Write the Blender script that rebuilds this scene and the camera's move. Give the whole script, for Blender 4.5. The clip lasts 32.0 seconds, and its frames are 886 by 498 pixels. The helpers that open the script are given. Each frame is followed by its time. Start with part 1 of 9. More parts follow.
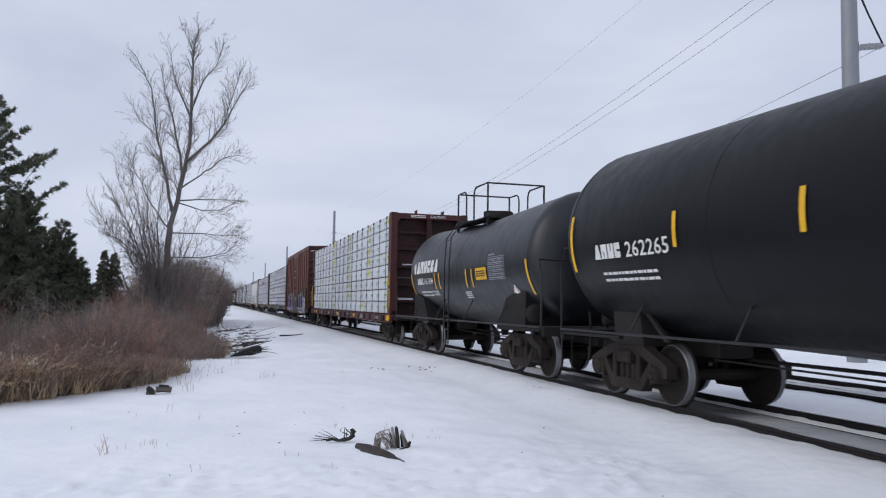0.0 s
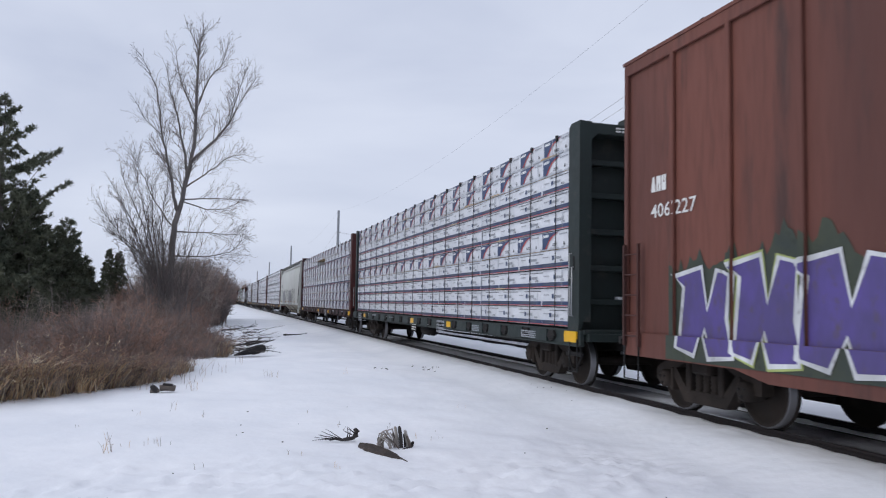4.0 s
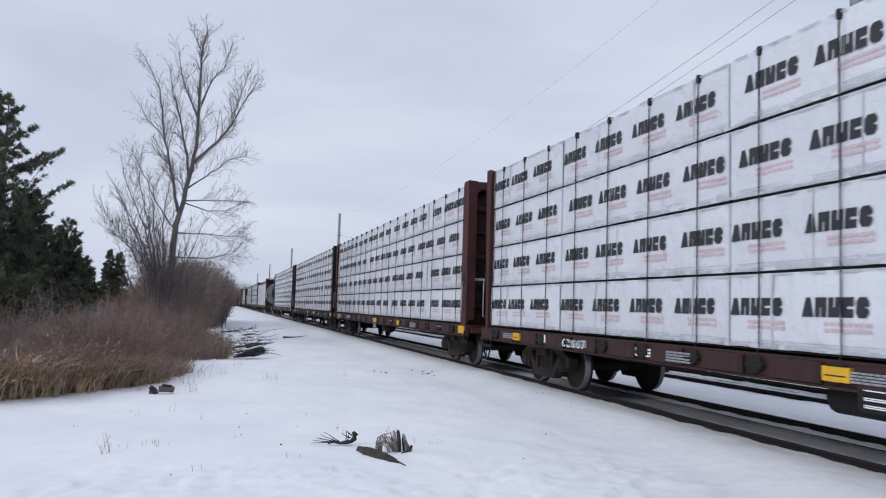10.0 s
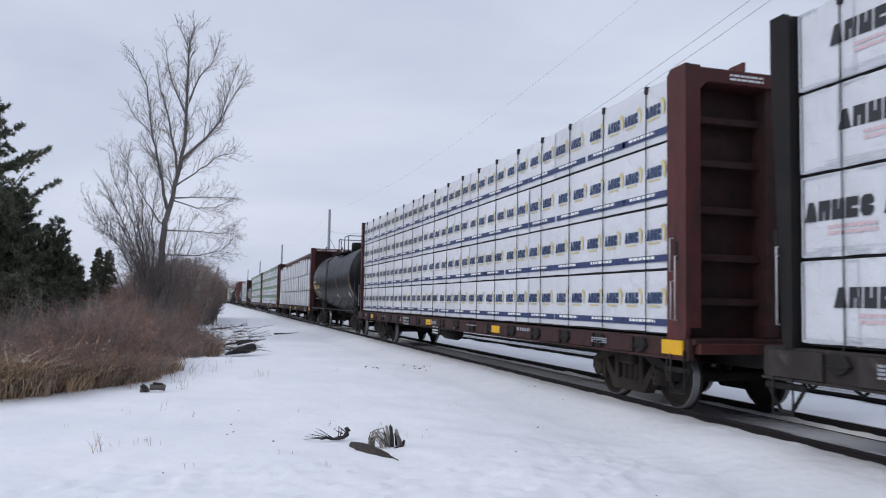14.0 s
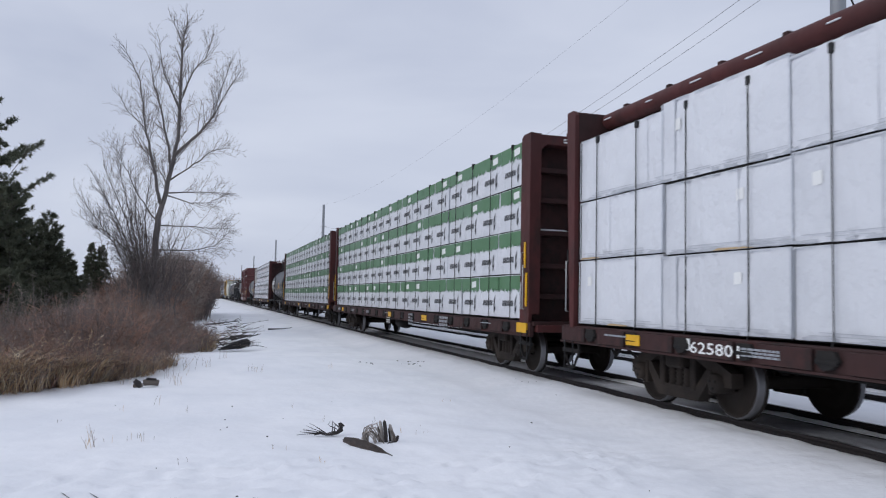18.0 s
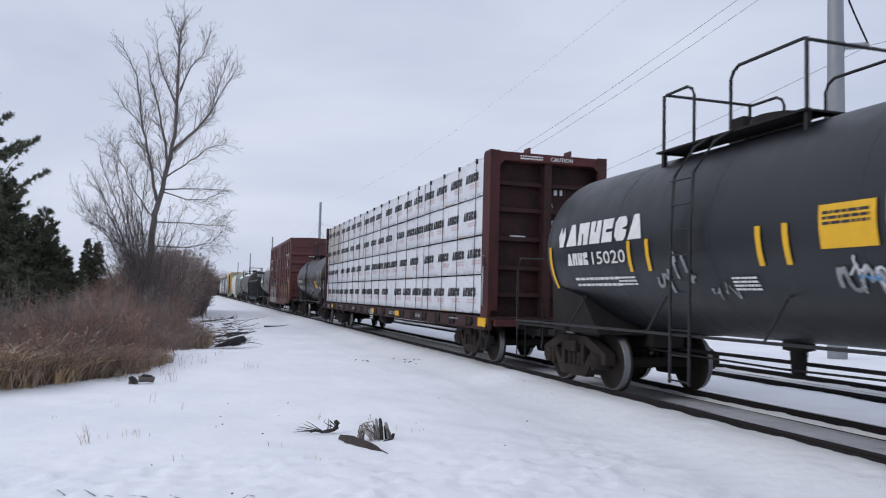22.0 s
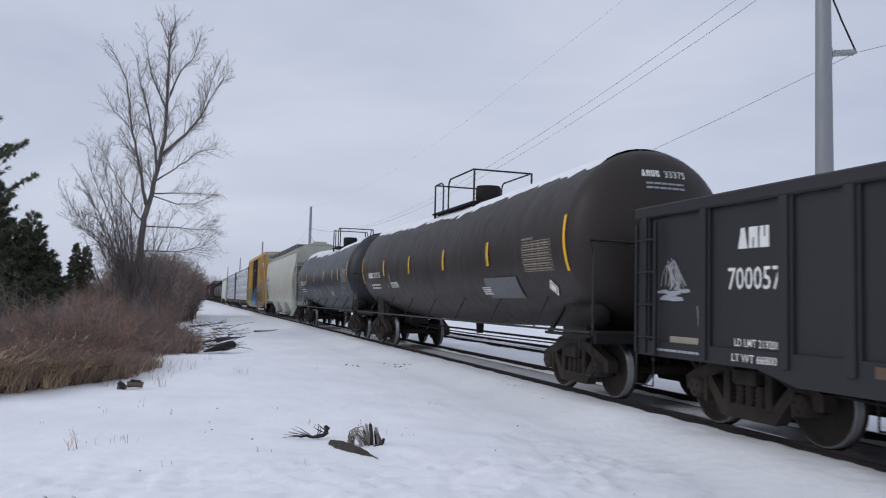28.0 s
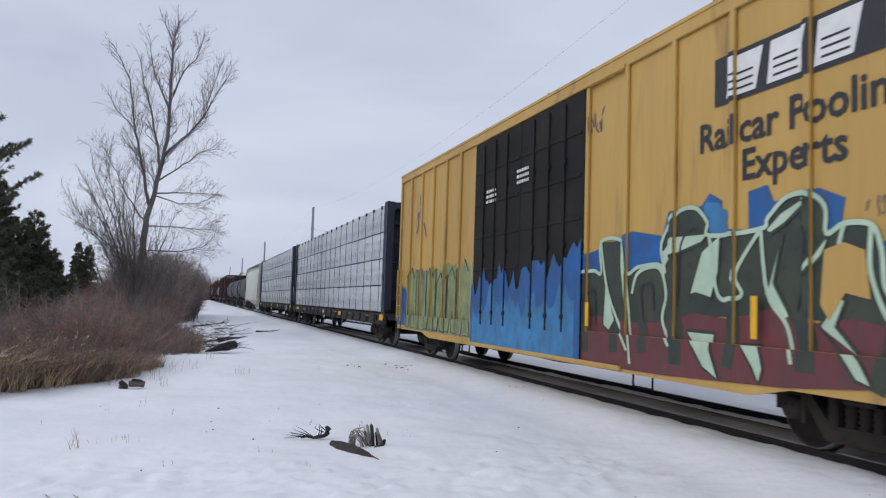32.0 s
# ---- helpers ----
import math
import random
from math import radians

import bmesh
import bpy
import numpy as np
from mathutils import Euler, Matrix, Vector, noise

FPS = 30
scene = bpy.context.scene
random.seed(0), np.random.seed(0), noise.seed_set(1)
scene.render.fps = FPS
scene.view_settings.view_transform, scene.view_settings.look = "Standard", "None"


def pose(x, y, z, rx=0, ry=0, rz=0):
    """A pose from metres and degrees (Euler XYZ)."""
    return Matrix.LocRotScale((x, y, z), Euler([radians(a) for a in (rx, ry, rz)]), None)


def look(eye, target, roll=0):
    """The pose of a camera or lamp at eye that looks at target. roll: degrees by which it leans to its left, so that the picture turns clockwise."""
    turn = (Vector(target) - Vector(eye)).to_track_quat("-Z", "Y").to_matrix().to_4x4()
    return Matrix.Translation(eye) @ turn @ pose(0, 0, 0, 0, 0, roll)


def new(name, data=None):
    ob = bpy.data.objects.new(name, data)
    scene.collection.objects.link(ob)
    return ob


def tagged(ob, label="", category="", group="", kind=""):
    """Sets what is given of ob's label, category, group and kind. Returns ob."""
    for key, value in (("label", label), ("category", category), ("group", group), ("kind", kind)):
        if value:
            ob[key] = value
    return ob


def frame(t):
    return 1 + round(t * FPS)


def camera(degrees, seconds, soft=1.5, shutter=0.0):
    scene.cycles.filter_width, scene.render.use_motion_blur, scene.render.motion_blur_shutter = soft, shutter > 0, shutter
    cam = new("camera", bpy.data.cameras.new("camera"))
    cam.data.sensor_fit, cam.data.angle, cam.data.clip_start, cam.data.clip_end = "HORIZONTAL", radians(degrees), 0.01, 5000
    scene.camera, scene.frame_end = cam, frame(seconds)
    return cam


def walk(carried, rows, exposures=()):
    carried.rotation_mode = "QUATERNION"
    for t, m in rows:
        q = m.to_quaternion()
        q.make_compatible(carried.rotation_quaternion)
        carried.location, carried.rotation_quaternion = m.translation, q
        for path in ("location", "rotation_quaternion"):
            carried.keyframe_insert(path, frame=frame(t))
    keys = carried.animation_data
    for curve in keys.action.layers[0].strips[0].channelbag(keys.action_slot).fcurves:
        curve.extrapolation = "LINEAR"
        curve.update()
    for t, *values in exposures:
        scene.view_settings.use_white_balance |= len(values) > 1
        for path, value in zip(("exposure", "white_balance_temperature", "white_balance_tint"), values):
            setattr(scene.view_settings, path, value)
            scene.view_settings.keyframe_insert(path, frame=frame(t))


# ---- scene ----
from mathutils.geometry import tessellate_polygon

V0, ACC, EYE_Z, TRACK_X = 14.8225, 0.0186, 1.462, 7.407
cam = camera(59.56, 32.0, soft=1.15, shutter=0.08)
TURNS = [
    (0.0, 16.328, 4.072, 0.848), (0.5, 16.358, 4.221, 0.859), (1.0, 16.321, 4.266, 0.867), (1.5, 16.316, 4.311, 0.913), (2.0, 16.273, 4.296, 0.845),
    (2.5, 16.232, 4.302, 0.96), (3.0, 16.187, 4.248, 0.925), (3.5, 16.075, 4.156, 1.031), (5.5, 16.071, 3.949, 1.259), (6.0, 15.986, 4.001, 1.214),
    (6.5, 16.059, 4.127, 1.318), (7.0, 16.178, 4.189, 1.318), (7.5, 16.288, 4.143, 1.493), (8.0, 16.465, 4.106, 1.466), (8.5, 16.404, 4.141, 1.467),
    (9.0, 16.248, 4.277, 1.601), (9.5, 16.081, 4.361, 1.705), (10.0, 15.975, 4.373, 1.76), (10.5, 15.934, 4.354, 1.702), (11.0, 15.961, 4.306, 1.55),
    (11.5, 16.066, 4.26, 1.573), (12.0, 16.184, 4.21, 1.534), (12.5, 16.364, 4.199, 1.472), (13.0, 16.56, 4.23, 1.393), (13.5, 16.684, 4.167, 1.3),
    (14.0, 16.683, 4.001, 1.112), (14.5, 16.716, 3.879, 0.981), (16.5, 17.022, 3.898, 1.198), (17.0, 17.037, 3.829, 1.254), (17.5, 17.051, 3.697, 1.148),
    (18.0, 17.126, 3.685, 1.188), (18.5, 17.196, 3.687, 1.233), (19.0, 17.359, 3.702, 1.204), (19.5, 17.533, 3.637, 1.112), (20.0, 17.465, 3.56, 1.067),
    (20.5, 17.351, 3.456, 1.015), (21.0, 17.369, 3.406, 1.179), (21.5, 17.388, 3.537, 1.425), (22.0, 17.376, 3.552, 1.493), (22.5, 17.271, 3.455, 1.422),
    (23.0, 17.169, 3.409, 1.459), (23.5, 17.118, 3.476, 1.482), (24.0, 17.034, 3.669, 1.599), (24.5, 17.186, 3.854, 1.716), (25.0, 17.378, 3.935, 1.61),
    (25.5, 17.518, 3.947, 1.516), (27.5, 17.942, 3.74, 1.377), (28.0, 18.067, 3.924, 1.519), (28.5, 18.07, 3.873, 1.487), (29.0, 18.069, 3.718, 1.413),
    (29.5, 17.937, 3.607, 1.416), (30.0, 17.838, 3.739, 1.614), (30.5, 17.843, 3.953, 1.695), (31.0, 17.907, 4.034, 1.834), (31.5, 17.935, 4.063, 1.848),
    (32.0, 17.914, 4.003, 1.827)]
EXPOSURES = [(0.0, 0.0), (1.2, 0.02), (2.0, -0.13), (3.0, 0.0), (3.5, 0.06), (5.5, -0.06), (7.0, 0.0), (16.5, 0.0), (18.0, -0.1), (20.0, 0.0), (25.0, 0.03), (27.5, -0.15), (29.0, -0.1), (30.0, -0.08), (30.6, -0.1), (31.0, -0.06), (31.5, -0.12), (32.0, -0.07)]
walk(cam, [(t, pose(0, 0, EYE_Z, 90 + p, 0, -y) @ pose(0, 0, 0, 0, 0, r)) for t, y, p, r in TURNS], EXPOSURES)


def gone(t):
    """How far the train has rolled at t seconds."""
    return V0 * t + ACC * t * (t - 32)


# ---- world and light: overcast winter noon ----
SUN_UP, SUN_TURN = 32, 262
world = bpy.data.worlds.new("overcast")
scene.world = world
world.use_nodes = True
wn, wl = world.node_tree.nodes, world.node_tree.links
wn.clear()
w_out, w_mix = wn.new("ShaderNodeOutputWorld"), wn.new("ShaderNodeMixShader")
w_clear, w_cloud = wn.new("ShaderNodeBackground"), wn.new("ShaderNodeBackground")
sky = wn.new("ShaderNodeTexSky")
sky.sky_type, sky.sun_disc = "NISHITA", False
sky.sun_elevation, sky.sun_rotation = radians(SUN_UP), radians(SUN_TURN)
w_clear.inputs["Strength"].default_value = 0.1
wl.new(sky.outputs[0], w_clear.inputs["Color"])
coord, squash = wn.new("ShaderNodeTexCoord"), wn.new("ShaderNodeMapping")
squash.inputs["Scale"].default_value = (1.0, 1.0, 3.2)
squash.inputs["Rotation"].default_value = (radians(4), radians(7), radians(20))
wl.new(coord.outputs["Generated"], squash.inputs["Vector"])
banks = wn.new("ShaderNodeTexNoise")
banks.inputs["Scale"].default_value, banks.inputs["Detail"].default_value, banks.inputs["Roughness"].default_value = 2.1, 5.0, 0.5
banks.inputs["Distortion"].default_value = 0.35
wl.new(squash.outputs[0], banks.inputs["Vector"])
tone = wn.new("ShaderNodeValToRGB")
tone.color_ramp.elements[0].position, tone.color_ramp.elements[0].color = 0.3, (0.535, 0.588, 0.742, 1)
tone.color_ramp.elements[1].position, tone.color_ramp.elements[1].color = 0.72, (0.713, 0.763, 0.90, 1)
wl.new(banks.outputs["Fac"], tone.inputs[0])
wl.new(tone.outputs[0], w_cloud.inputs["Color"])
w_cloud.inputs["Strength"].default_value = 1.0
w_mix.inputs[0].default_value = 0.94
wl.new(w_clear.outputs[0], w_mix.inputs[1])
wl.new(w_cloud.outputs[0], w_mix.inputs[2])
wl.new(w_mix.outputs[0], w_out.inputs["Surface"])

sun_data = bpy.data.lights.new("sun", "SUN")
sun_data.energy, sun_data.angle, sun_data.color = 0.95, radians(40), (1.0, 0.975, 0.95)
sun = new("sun", sun_data)
sa, se = radians(SUN_TURN), radians(SUN_UP)
sun.matrix_world = look((60 * math.sin(sa) * math.cos(se), 60 * math.cos(sa) * math.cos(se), 60 * math.sin(se)), (0, 0, 0))


# ---- materials ----
def material(name, base, rough=0.6, metal=0.0, second=None, grain=6.0, blotch=0.8, amount=0.35, bump=0.15, stretch=(1, 1, 1), dirt=None, dirt_at=0.58,
             fine=45.0, spread=0.0, sheen=0.5, deep=0.02):
    """A painted, stained surface: two scales of noise between two colours, dirt in streaks, fine relief, and a shade that differs from piece to piece."""
    m = bpy.data.materials.new(name)
    m.use_nodes = True
    n, l = m.node_tree.nodes, m.node_tree.links
    bsdf = n["Principled BSDF"]
    second = second or tuple(c * 0.7 for c in base)
    tc, mp = n.new("ShaderNodeTexCoord"), n.new("ShaderNodeMapping")
    mp.inputs["Scale"].default_value = stretch
    l.new(tc.outputs["Object"], mp.inputs["Vector"])

    def cloudy(scale, detail=4.0):
        t = n.new("ShaderNodeTexNoise")
        t.inputs["Scale"].default_value, t.inputs["Detail"].default_value = scale, detail
        l.new(mp.outputs[0], t.inputs["Vector"])
        return t.outputs["Fac"]

    def mix(fac, a, b):
        x = n.new("ShaderNodeMix")
        x.data_type = "RGBA"
        l.new(fac, x.inputs["Factor"])
        for sock, v in ((x.inputs[6], a), (x.inputs[7], b)):
            if isinstance(v, tuple):
                sock.default_value = (*v, 1)
            else:
                l.new(v, sock)
        return x.outputs[2]

    def ramp(fac, lo, hi, top=1.0):
        x = n.new("ShaderNodeMapRange")
        x.inputs["From Min"].default_value, x.inputs["From Max"].default_value, x.inputs["To Max"].default_value = lo, hi, top
        l.new(fac, x.inputs["Value"])
        return x.outputs[0]

    big = cloudy(blotch)
    small = cloudy(grain, 6.0)
    colour = mix(ramp(big, 0.35, 0.7, amount), base, second)
    colour = mix(ramp(small, 0.45, 0.75, amount * 0.6), colour, second)
    if dirt:
        spots = n.new("ShaderNodeTexNoise")
        spots.inputs["Scale"].default_value, spots.inputs["Detail"].default_value, spots.inputs["Roughness"].default_value = blotch * 2.7, 8.0, 0.65
        l.new(mp.outputs[0], spots.inputs["Vector"])
        colour = mix(ramp(spots.outputs["Fac"], dirt_at, dirt_at + 0.14, 0.75), colour, dirt)
    if spread:
        info, hsv = n.new("ShaderNodeObjectInfo"), n.new("ShaderNodeHueSaturation")
        val = n.new("ShaderNodeMapRange")
        val.inputs["To Min"].default_value, val.inputs["To Max"].default_value = 1 - spread, 1 + spread * 0.4
        l.new(info.outputs["Random"], val.inputs["Value"])
        l.new(val.outputs[0], hsv.inputs["Value"])
        l.new(colour, hsv.inputs["Color"])
        colour = hsv.outputs[0]
    l.new(colour, bsdf.inputs["Base Color"])
    rr = n.new("ShaderNodeMapRange")
    rr.inputs["To Min"].default_value, rr.inputs["To Max"].default_value = max(0.05, rough - 0.12), min(1, rough + 0.15)
    l.new(small, rr.inputs["Value"])
    l.new(rr.outputs[0], bsdf.inputs["Roughness"])
    bsdf.inputs["Metallic"].default_value = metal
    bsdf.inputs["Specular IOR Level"].default_value = sheen
    if bump:
        bp = n.new("ShaderNodeBump")
        bp.inputs["Strength"].default_value, bp.inputs["Distance"].default_value = bump, deep
        l.new(cloudy(fine, 3.0), bp.inputs["Height"])
        l.new(bp.outputs[0], bsdf.inputs["Normal"])
    return m


M = {}
M["snow"] = material("snow", (0.91, 0.92, 0.945), 0.75, second=(0.75, 0.775, 0.82), grain=1.6, blotch=0.33, amount=0.6, bump=0.6, fine=6.0)
M["old_snow"] = material("trodden_snow", (0.54, 0.545, 0.56), 0.85, second=(0.38, 0.38, 0.40), grain=7.0, blotch=0.9, amount=0.7, bump=0.6, fine=30, dirt=(0.28, 0.28, 0.29))
M["rail"] = material("rail_steel", (0.017, 0.016, 0.018), 0.85, 0.0, sheen=0.15, second=(0.04, 0.031, 0.028), grain=20, bump=0.2)
M["rail_top"] = material("polished_rail", (0.30, 0.30, 0.31), 0.3, 0.9, grain=30, stretch=(1, 0.1, 1), bump=0.05)
M["tie"] = material("creosoted_wood", (0.07, 0.055, 0.045), 0.9, stretch=(1, 8, 8), bump=0.5)
M["truck"] = material("grimy_cast_steel", (0.016, 0.0135, 0.0125), 0.9, 0.0, second=(0.042, 0.033, 0.028), grain=9, blotch=2.0, amount=0.85, bump=0.35, sheen=0.2)
M["wheel"] = material("wheel_steel", (0.016, 0.0135, 0.0125), 0.85, 0.0, second=(0.036, 0.028, 0.024), grain=8, blotch=1.5, amount=0.7, sheen=0.2)
M["tread"] = material("worn_tread", (0.17, 0.17, 0.18), 0.4, 0.9, grain=20, bump=0.05)
M["black"] = material("black_paint", (0.0085, 0.010, 0.0135), 0.40, second=(0.018, 0.019, 0.023), grain=5, blotch=0.5, amount=0.6, bump=0.06, stretch=(1, 1, 0.35), dirt=(0.026, 0.027, 0.029), dirt_at=0.62, fine=25, sheen=0.5)
M["jet"] = material("clean_black_paint", (0.0042, 0.0047, 0.0062), 0.42, second=(0.0075, 0.008, 0.0095), grain=5, blotch=0.5, amount=0.6, bump=0.05, stretch=(1, 1, 0.35), dirt=(0.012, 0.012, 0.013), dirt_at=0.64, fine=25, sheen=0.16)
M["grating"] = material("dark_steel_grating", (0.15, 0.157, 0.17), 0.5, 0.2, bump=0)
M["polegrey"] = material("weathered_pole_steel", (0.25, 0.262, 0.28), 0.55, 0.3, second=(0.19, 0.20, 0.215), grain=9, stretch=(1, 1, 0.2), bump=0.05)
M["pale"] = material("thin_white_spray", (0.55, 0.56, 0.56), 0.5, second=(0.42, 0.43, 0.43), grain=5, blotch=1.5, amount=0.7, bump=0.03)
M["greyblack"] = material("weathered_grey_black_paint", (0.021, 0.024, 0.029), 0.42, second=(0.03, 0.033, 0.039), grain=5, blotch=0.5, amount=0.6, bump=0.06, stretch=(1, 1, 0.35), dirt=(0.038, 0.04, 0.045), dirt_at=0.62, fine=25, sheen=0.35)
M["brownblack"] = material("dusty_black_paint", (0.023, 0.0185, 0.0168), 0.5, second=(0.034, 0.0265, 0.023), grain=5, blotch=0.5, amount=0.7, bump=0.06, stretch=(1, 1, 0.35), dirt=(0.035, 0.03, 0.028), dirt_at=0.6, sheen=0.3)
M["fadeink"] = material("faded_grey_ink", (0.30, 0.32, 0.35), 0.5, amount=0.3, bump=0)
M["gon"] = material("faded_black_paint", (0.0175, 0.018, 0.0205), 0.55, second=(0.030, 0.030, 0.033), grain=5, blotch=0.6, amount=0.6, bump=0.08, stretch=(1, 1, 0.3), dirt=(0.045, 0.042, 0.04), dirt_at=0.6, sheen=0.3)
M["red"] = material("oxide_red_paint", (0.098, 0.0265, 0.0255), 0.6, second=(0.055, 0.021, 0.02), grain=6, blotch=0.7, amount=0.9, bump=0.15, stretch=(1, 1, 0.45), dirt=(0.036, 0.021, 0.019), dirt_at=0.53, spread=0.2, sheen=0.28)
M["brown"] = material("brown_paint", (0.055, 0.020, 0.017), 0.62, second=(0.032, 0.016, 0.014), grain=6, blotch=0.7, amount=0.9, bump=0.15, stretch=(1, 1, 0.45), dirt=(0.022, 0.016, 0.015), dirt_at=0.48, spread=0.15, sheen=0.28)
M["boxred"] = material("weathered_boxcar_paint", (0.16, 0.06, 0.044), 0.6, second=(0.092, 0.038, 0.031), grain=9, blotch=0.8, amount=0.95, bump=0.1, stretch=(1, 1, 0.16), dirt=(0.05, 0.03, 0.027), dirt_at=0.54, sheen=0.28)
M["boxend"] = material("sooty_boxcar_end_paint", (0.085, 0.035, 0.029), 0.65, second=(0.045, 0.022, 0.02), grain=8, blotch=1.0, amount=0.95, bump=0.12, stretch=(1, 1, 0.3), dirt=(0.12, 0.06, 0.045), dirt_at=0.62, sheen=0.25)
M["oxred"] = material("mineral_red_paint", (0.122, 0.043, 0.042), 0.55, second=(0.082, 0.034, 0.034), grain=7, blotch=0.6, amount=0.85, bump=0.08, stretch=(1, 1, 0.25), dirt=(0.1, 0.06, 0.055), dirt_at=0.6, sheen=0.28)
M["green"] = material("dark_green_paint", (0.011, 0.022, 0.021), 0.6, second=(0.018, 0.022, 0.021), grain=6, blotch=0.7, amount=0.6, bump=0.1, dirt=(0.05, 0.045, 0.04), dirt_at=0.58)
M["navy"] = material("dark_blue_paint", (0.012, 0.02, 0.045), 0.6, second=(0.025, 0.028, 0.04), grain=6, blotch=0.7, amount=0.6, bump=0.1)
M["soot"] = material("grimy_black_steel", (0.0125, 0.0122, 0.013), 0.8, second=(0.028, 0.025, 0.023), grain=7, blotch=1.2, amount=0.7, bump=0.2, sheen=0.22)
M["grime"] = material("grimy_brown_steel", (0.042, 0.036, 0.033), 0.75, second=(0.022, 0.018, 0.017), grain=7, blotch=1.4, amount=0.9, bump=0.2, dirt=(0.085, 0.072, 0.064), dirt_at=0.6, sheen=0.25)
M["wet"] = material("wet_streaks", (0.004, 0.004, 0.005), 0.25, amount=0.2, bump=0)
M["dullyellow"] = material("dull_reflector", (0.50, 0.29, 0.03), 0.5, second=(0.36, 0.2, 0.03), grain=12, blotch=4, amount=0.5, bump=0.0)
M["hopper"] = material("light_grey_paint", (0.478, 0.484, 0.425), 0.45, second=(0.40, 0.41, 0.345), grain=2.2, blotch=0.45, amount=0.75, bump=0.04, stretch=(1, 0.5, 0.5), dirt=(0.33, 0.325, 0.28), dirt_at=0.61)
M["hopperpale"] = material("pale_grey_paint", (0.485, 0.498, 0.466), 0.45, second=(0.415, 0.425, 0.39), grain=2.4, blotch=0.5, amount=0.75, bump=0.04, stretch=(1, 0.5, 0.5), dirt=(0.35, 0.35, 0.315), dirt_at=0.6)
M["baytan"] = material("dusty_bay_paint", (0.30, 0.265, 0.20), 0.6, second=(0.2, 0.175, 0.135), grain=4, blotch=0.8, amount=0.8, bump=0.08, stretch=(1, 1, 0.4))
M["hopperdark"] = material("grey_end_paint", (0.27, 0.28, 0.26), 0.5, second=(0.2, 0.2, 0.19), grain=4, blotch=0.5, amount=0.6, bump=0.04, stretch=(1, 1, 0.3))
M["hoppertan"] = material("dusty_grey_paint", (0.29, 0.255, 0.205), 0.6, second=(0.2, 0.172, 0.14), grain=5, blotch=0.8, amount=0.7, bump=0.1)
M["yellowcar"] = material("yellow_boxcar_paint", (0.52, 0.325, 0.085), 0.5, second=(0.40, 0.24, 0.065), grain=7, blotch=0.7, amount=0.75, bump=0.1, stretch=(1, 1, 0.14), dirt=(0.20, 0.115, 0.05), dirt_at=0.57)
M["wrap"] = material("white_lumber_wrap", (0.70, 0.72, 0.76), 0.38, second=(0.57, 0.59, 0.63), grain=2.2, blotch=0.7, amount=0.5, bump=1.0, fine=4.5, spread=0.09, deep=0.05)
M["greywrap"] = material("grey_lumber_wrap", (0.60, 0.63, 0.68), 0.4, second=(0.46, 0.49, 0.54), grain=3, blotch=0.7, amount=0.6, bump=1.0, fine=5.0, spread=0.1, deep=0.05)
M["tanwrap"] = material("stained_lumber_wrap", (0.50, 0.48, 0.44), 0.5, second=(0.40, 0.38, 0.34), grain=3, blotch=0.7, amount=0.6, bump=0.35, fine=6.0, spread=0.1)
M["fold"] = material("creased_wrap", (0.52, 0.54, 0.58), 0.45, second=(0.36, 0.38, 0.42), grain=9, blotch=2.5, amount=0.8, bump=0.6, fine=9.0)
M["wood"] = material("sawn_spruce", (0.50, 0.37, 0.22), 0.75, second=(0.36, 0.26, 0.15), grain=12, stretch=(1, 0.2, 4), bump=0.3)
M["yellow"] = material("yellow_reflector", (0.75, 0.42, 0.01), 0.4, second=(0.55, 0.30, 0.02), grain=12, blotch=4, amount=0.5, bump=0.0)
M["ink"] = material("black_ink", (0.022, 0.023, 0.027), 0.5, amount=0.3, bump=0)
M["pink"] = material("pink_ink", (0.64, 0.47, 0.50), 0.5, amount=0.3, bump=0)
M["blue"] = material("blue_ink", (0.03, 0.05, 0.14), 0.45, amount=0.4, bump=0)
M["flag"] = material("navy_ink", (0.02, 0.045, 0.12), 0.45, second=(0.06, 0.09, 0.17), amount=0.5, bump=0, spread=0.2)
M["redink"] = material("red_ink", (0.5, 0.05, 0.03), 0.45, amount=0.4, bump=0)
M["teal"] = material("teal_ink", (0.27, 0.42, 0.39), 0.45, amount=0.4, bump=0)
M["leaf"] = material("green_ink", (0.075, 0.185, 0.085), 0.45, second=(0.13, 0.24, 0.15), amount=0.5, bump=0.1, fine=6)
M["gold"] = material("yellow_ink", (0.62, 0.53, 0.24), 0.45, amount=0.3, bump=0)
M["label"] = material("paper_label", (0.80, 0.81, 0.80), 0.5, amount=0.2, bump=0)
M["acid"] = material("yellow_tag", (0.78, 0.74, 0.12), 0.5, amount=0.3, bump=0)
M["white"] = material("white_lettering", (0.72, 0.72, 0.70), 0.5, second=(0.5, 0.5, 0.48), grain=8, blotch=2, amount=0.5, bump=0)
M["greypaint"] = material("grey_patch_paint", (0.11, 0.115, 0.125), 0.6, bump=0.05)
# grimy sill red; on bulkhead recesses its darkness also holds their shade
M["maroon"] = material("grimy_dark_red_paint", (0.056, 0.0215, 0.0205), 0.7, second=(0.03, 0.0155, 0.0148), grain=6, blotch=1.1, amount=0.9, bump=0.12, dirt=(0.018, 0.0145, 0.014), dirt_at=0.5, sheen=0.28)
M["rod"] = material("thin_dark_steel", (0.014, 0.014, 0.015), 0.5, 0.2, bump=0)
M["zinc"] = material("galvanised_steel", (0.36, 0.37, 0.38), 0.45, 0.6, second=(0.26, 0.27, 0.28), grain=9, bump=0.05)
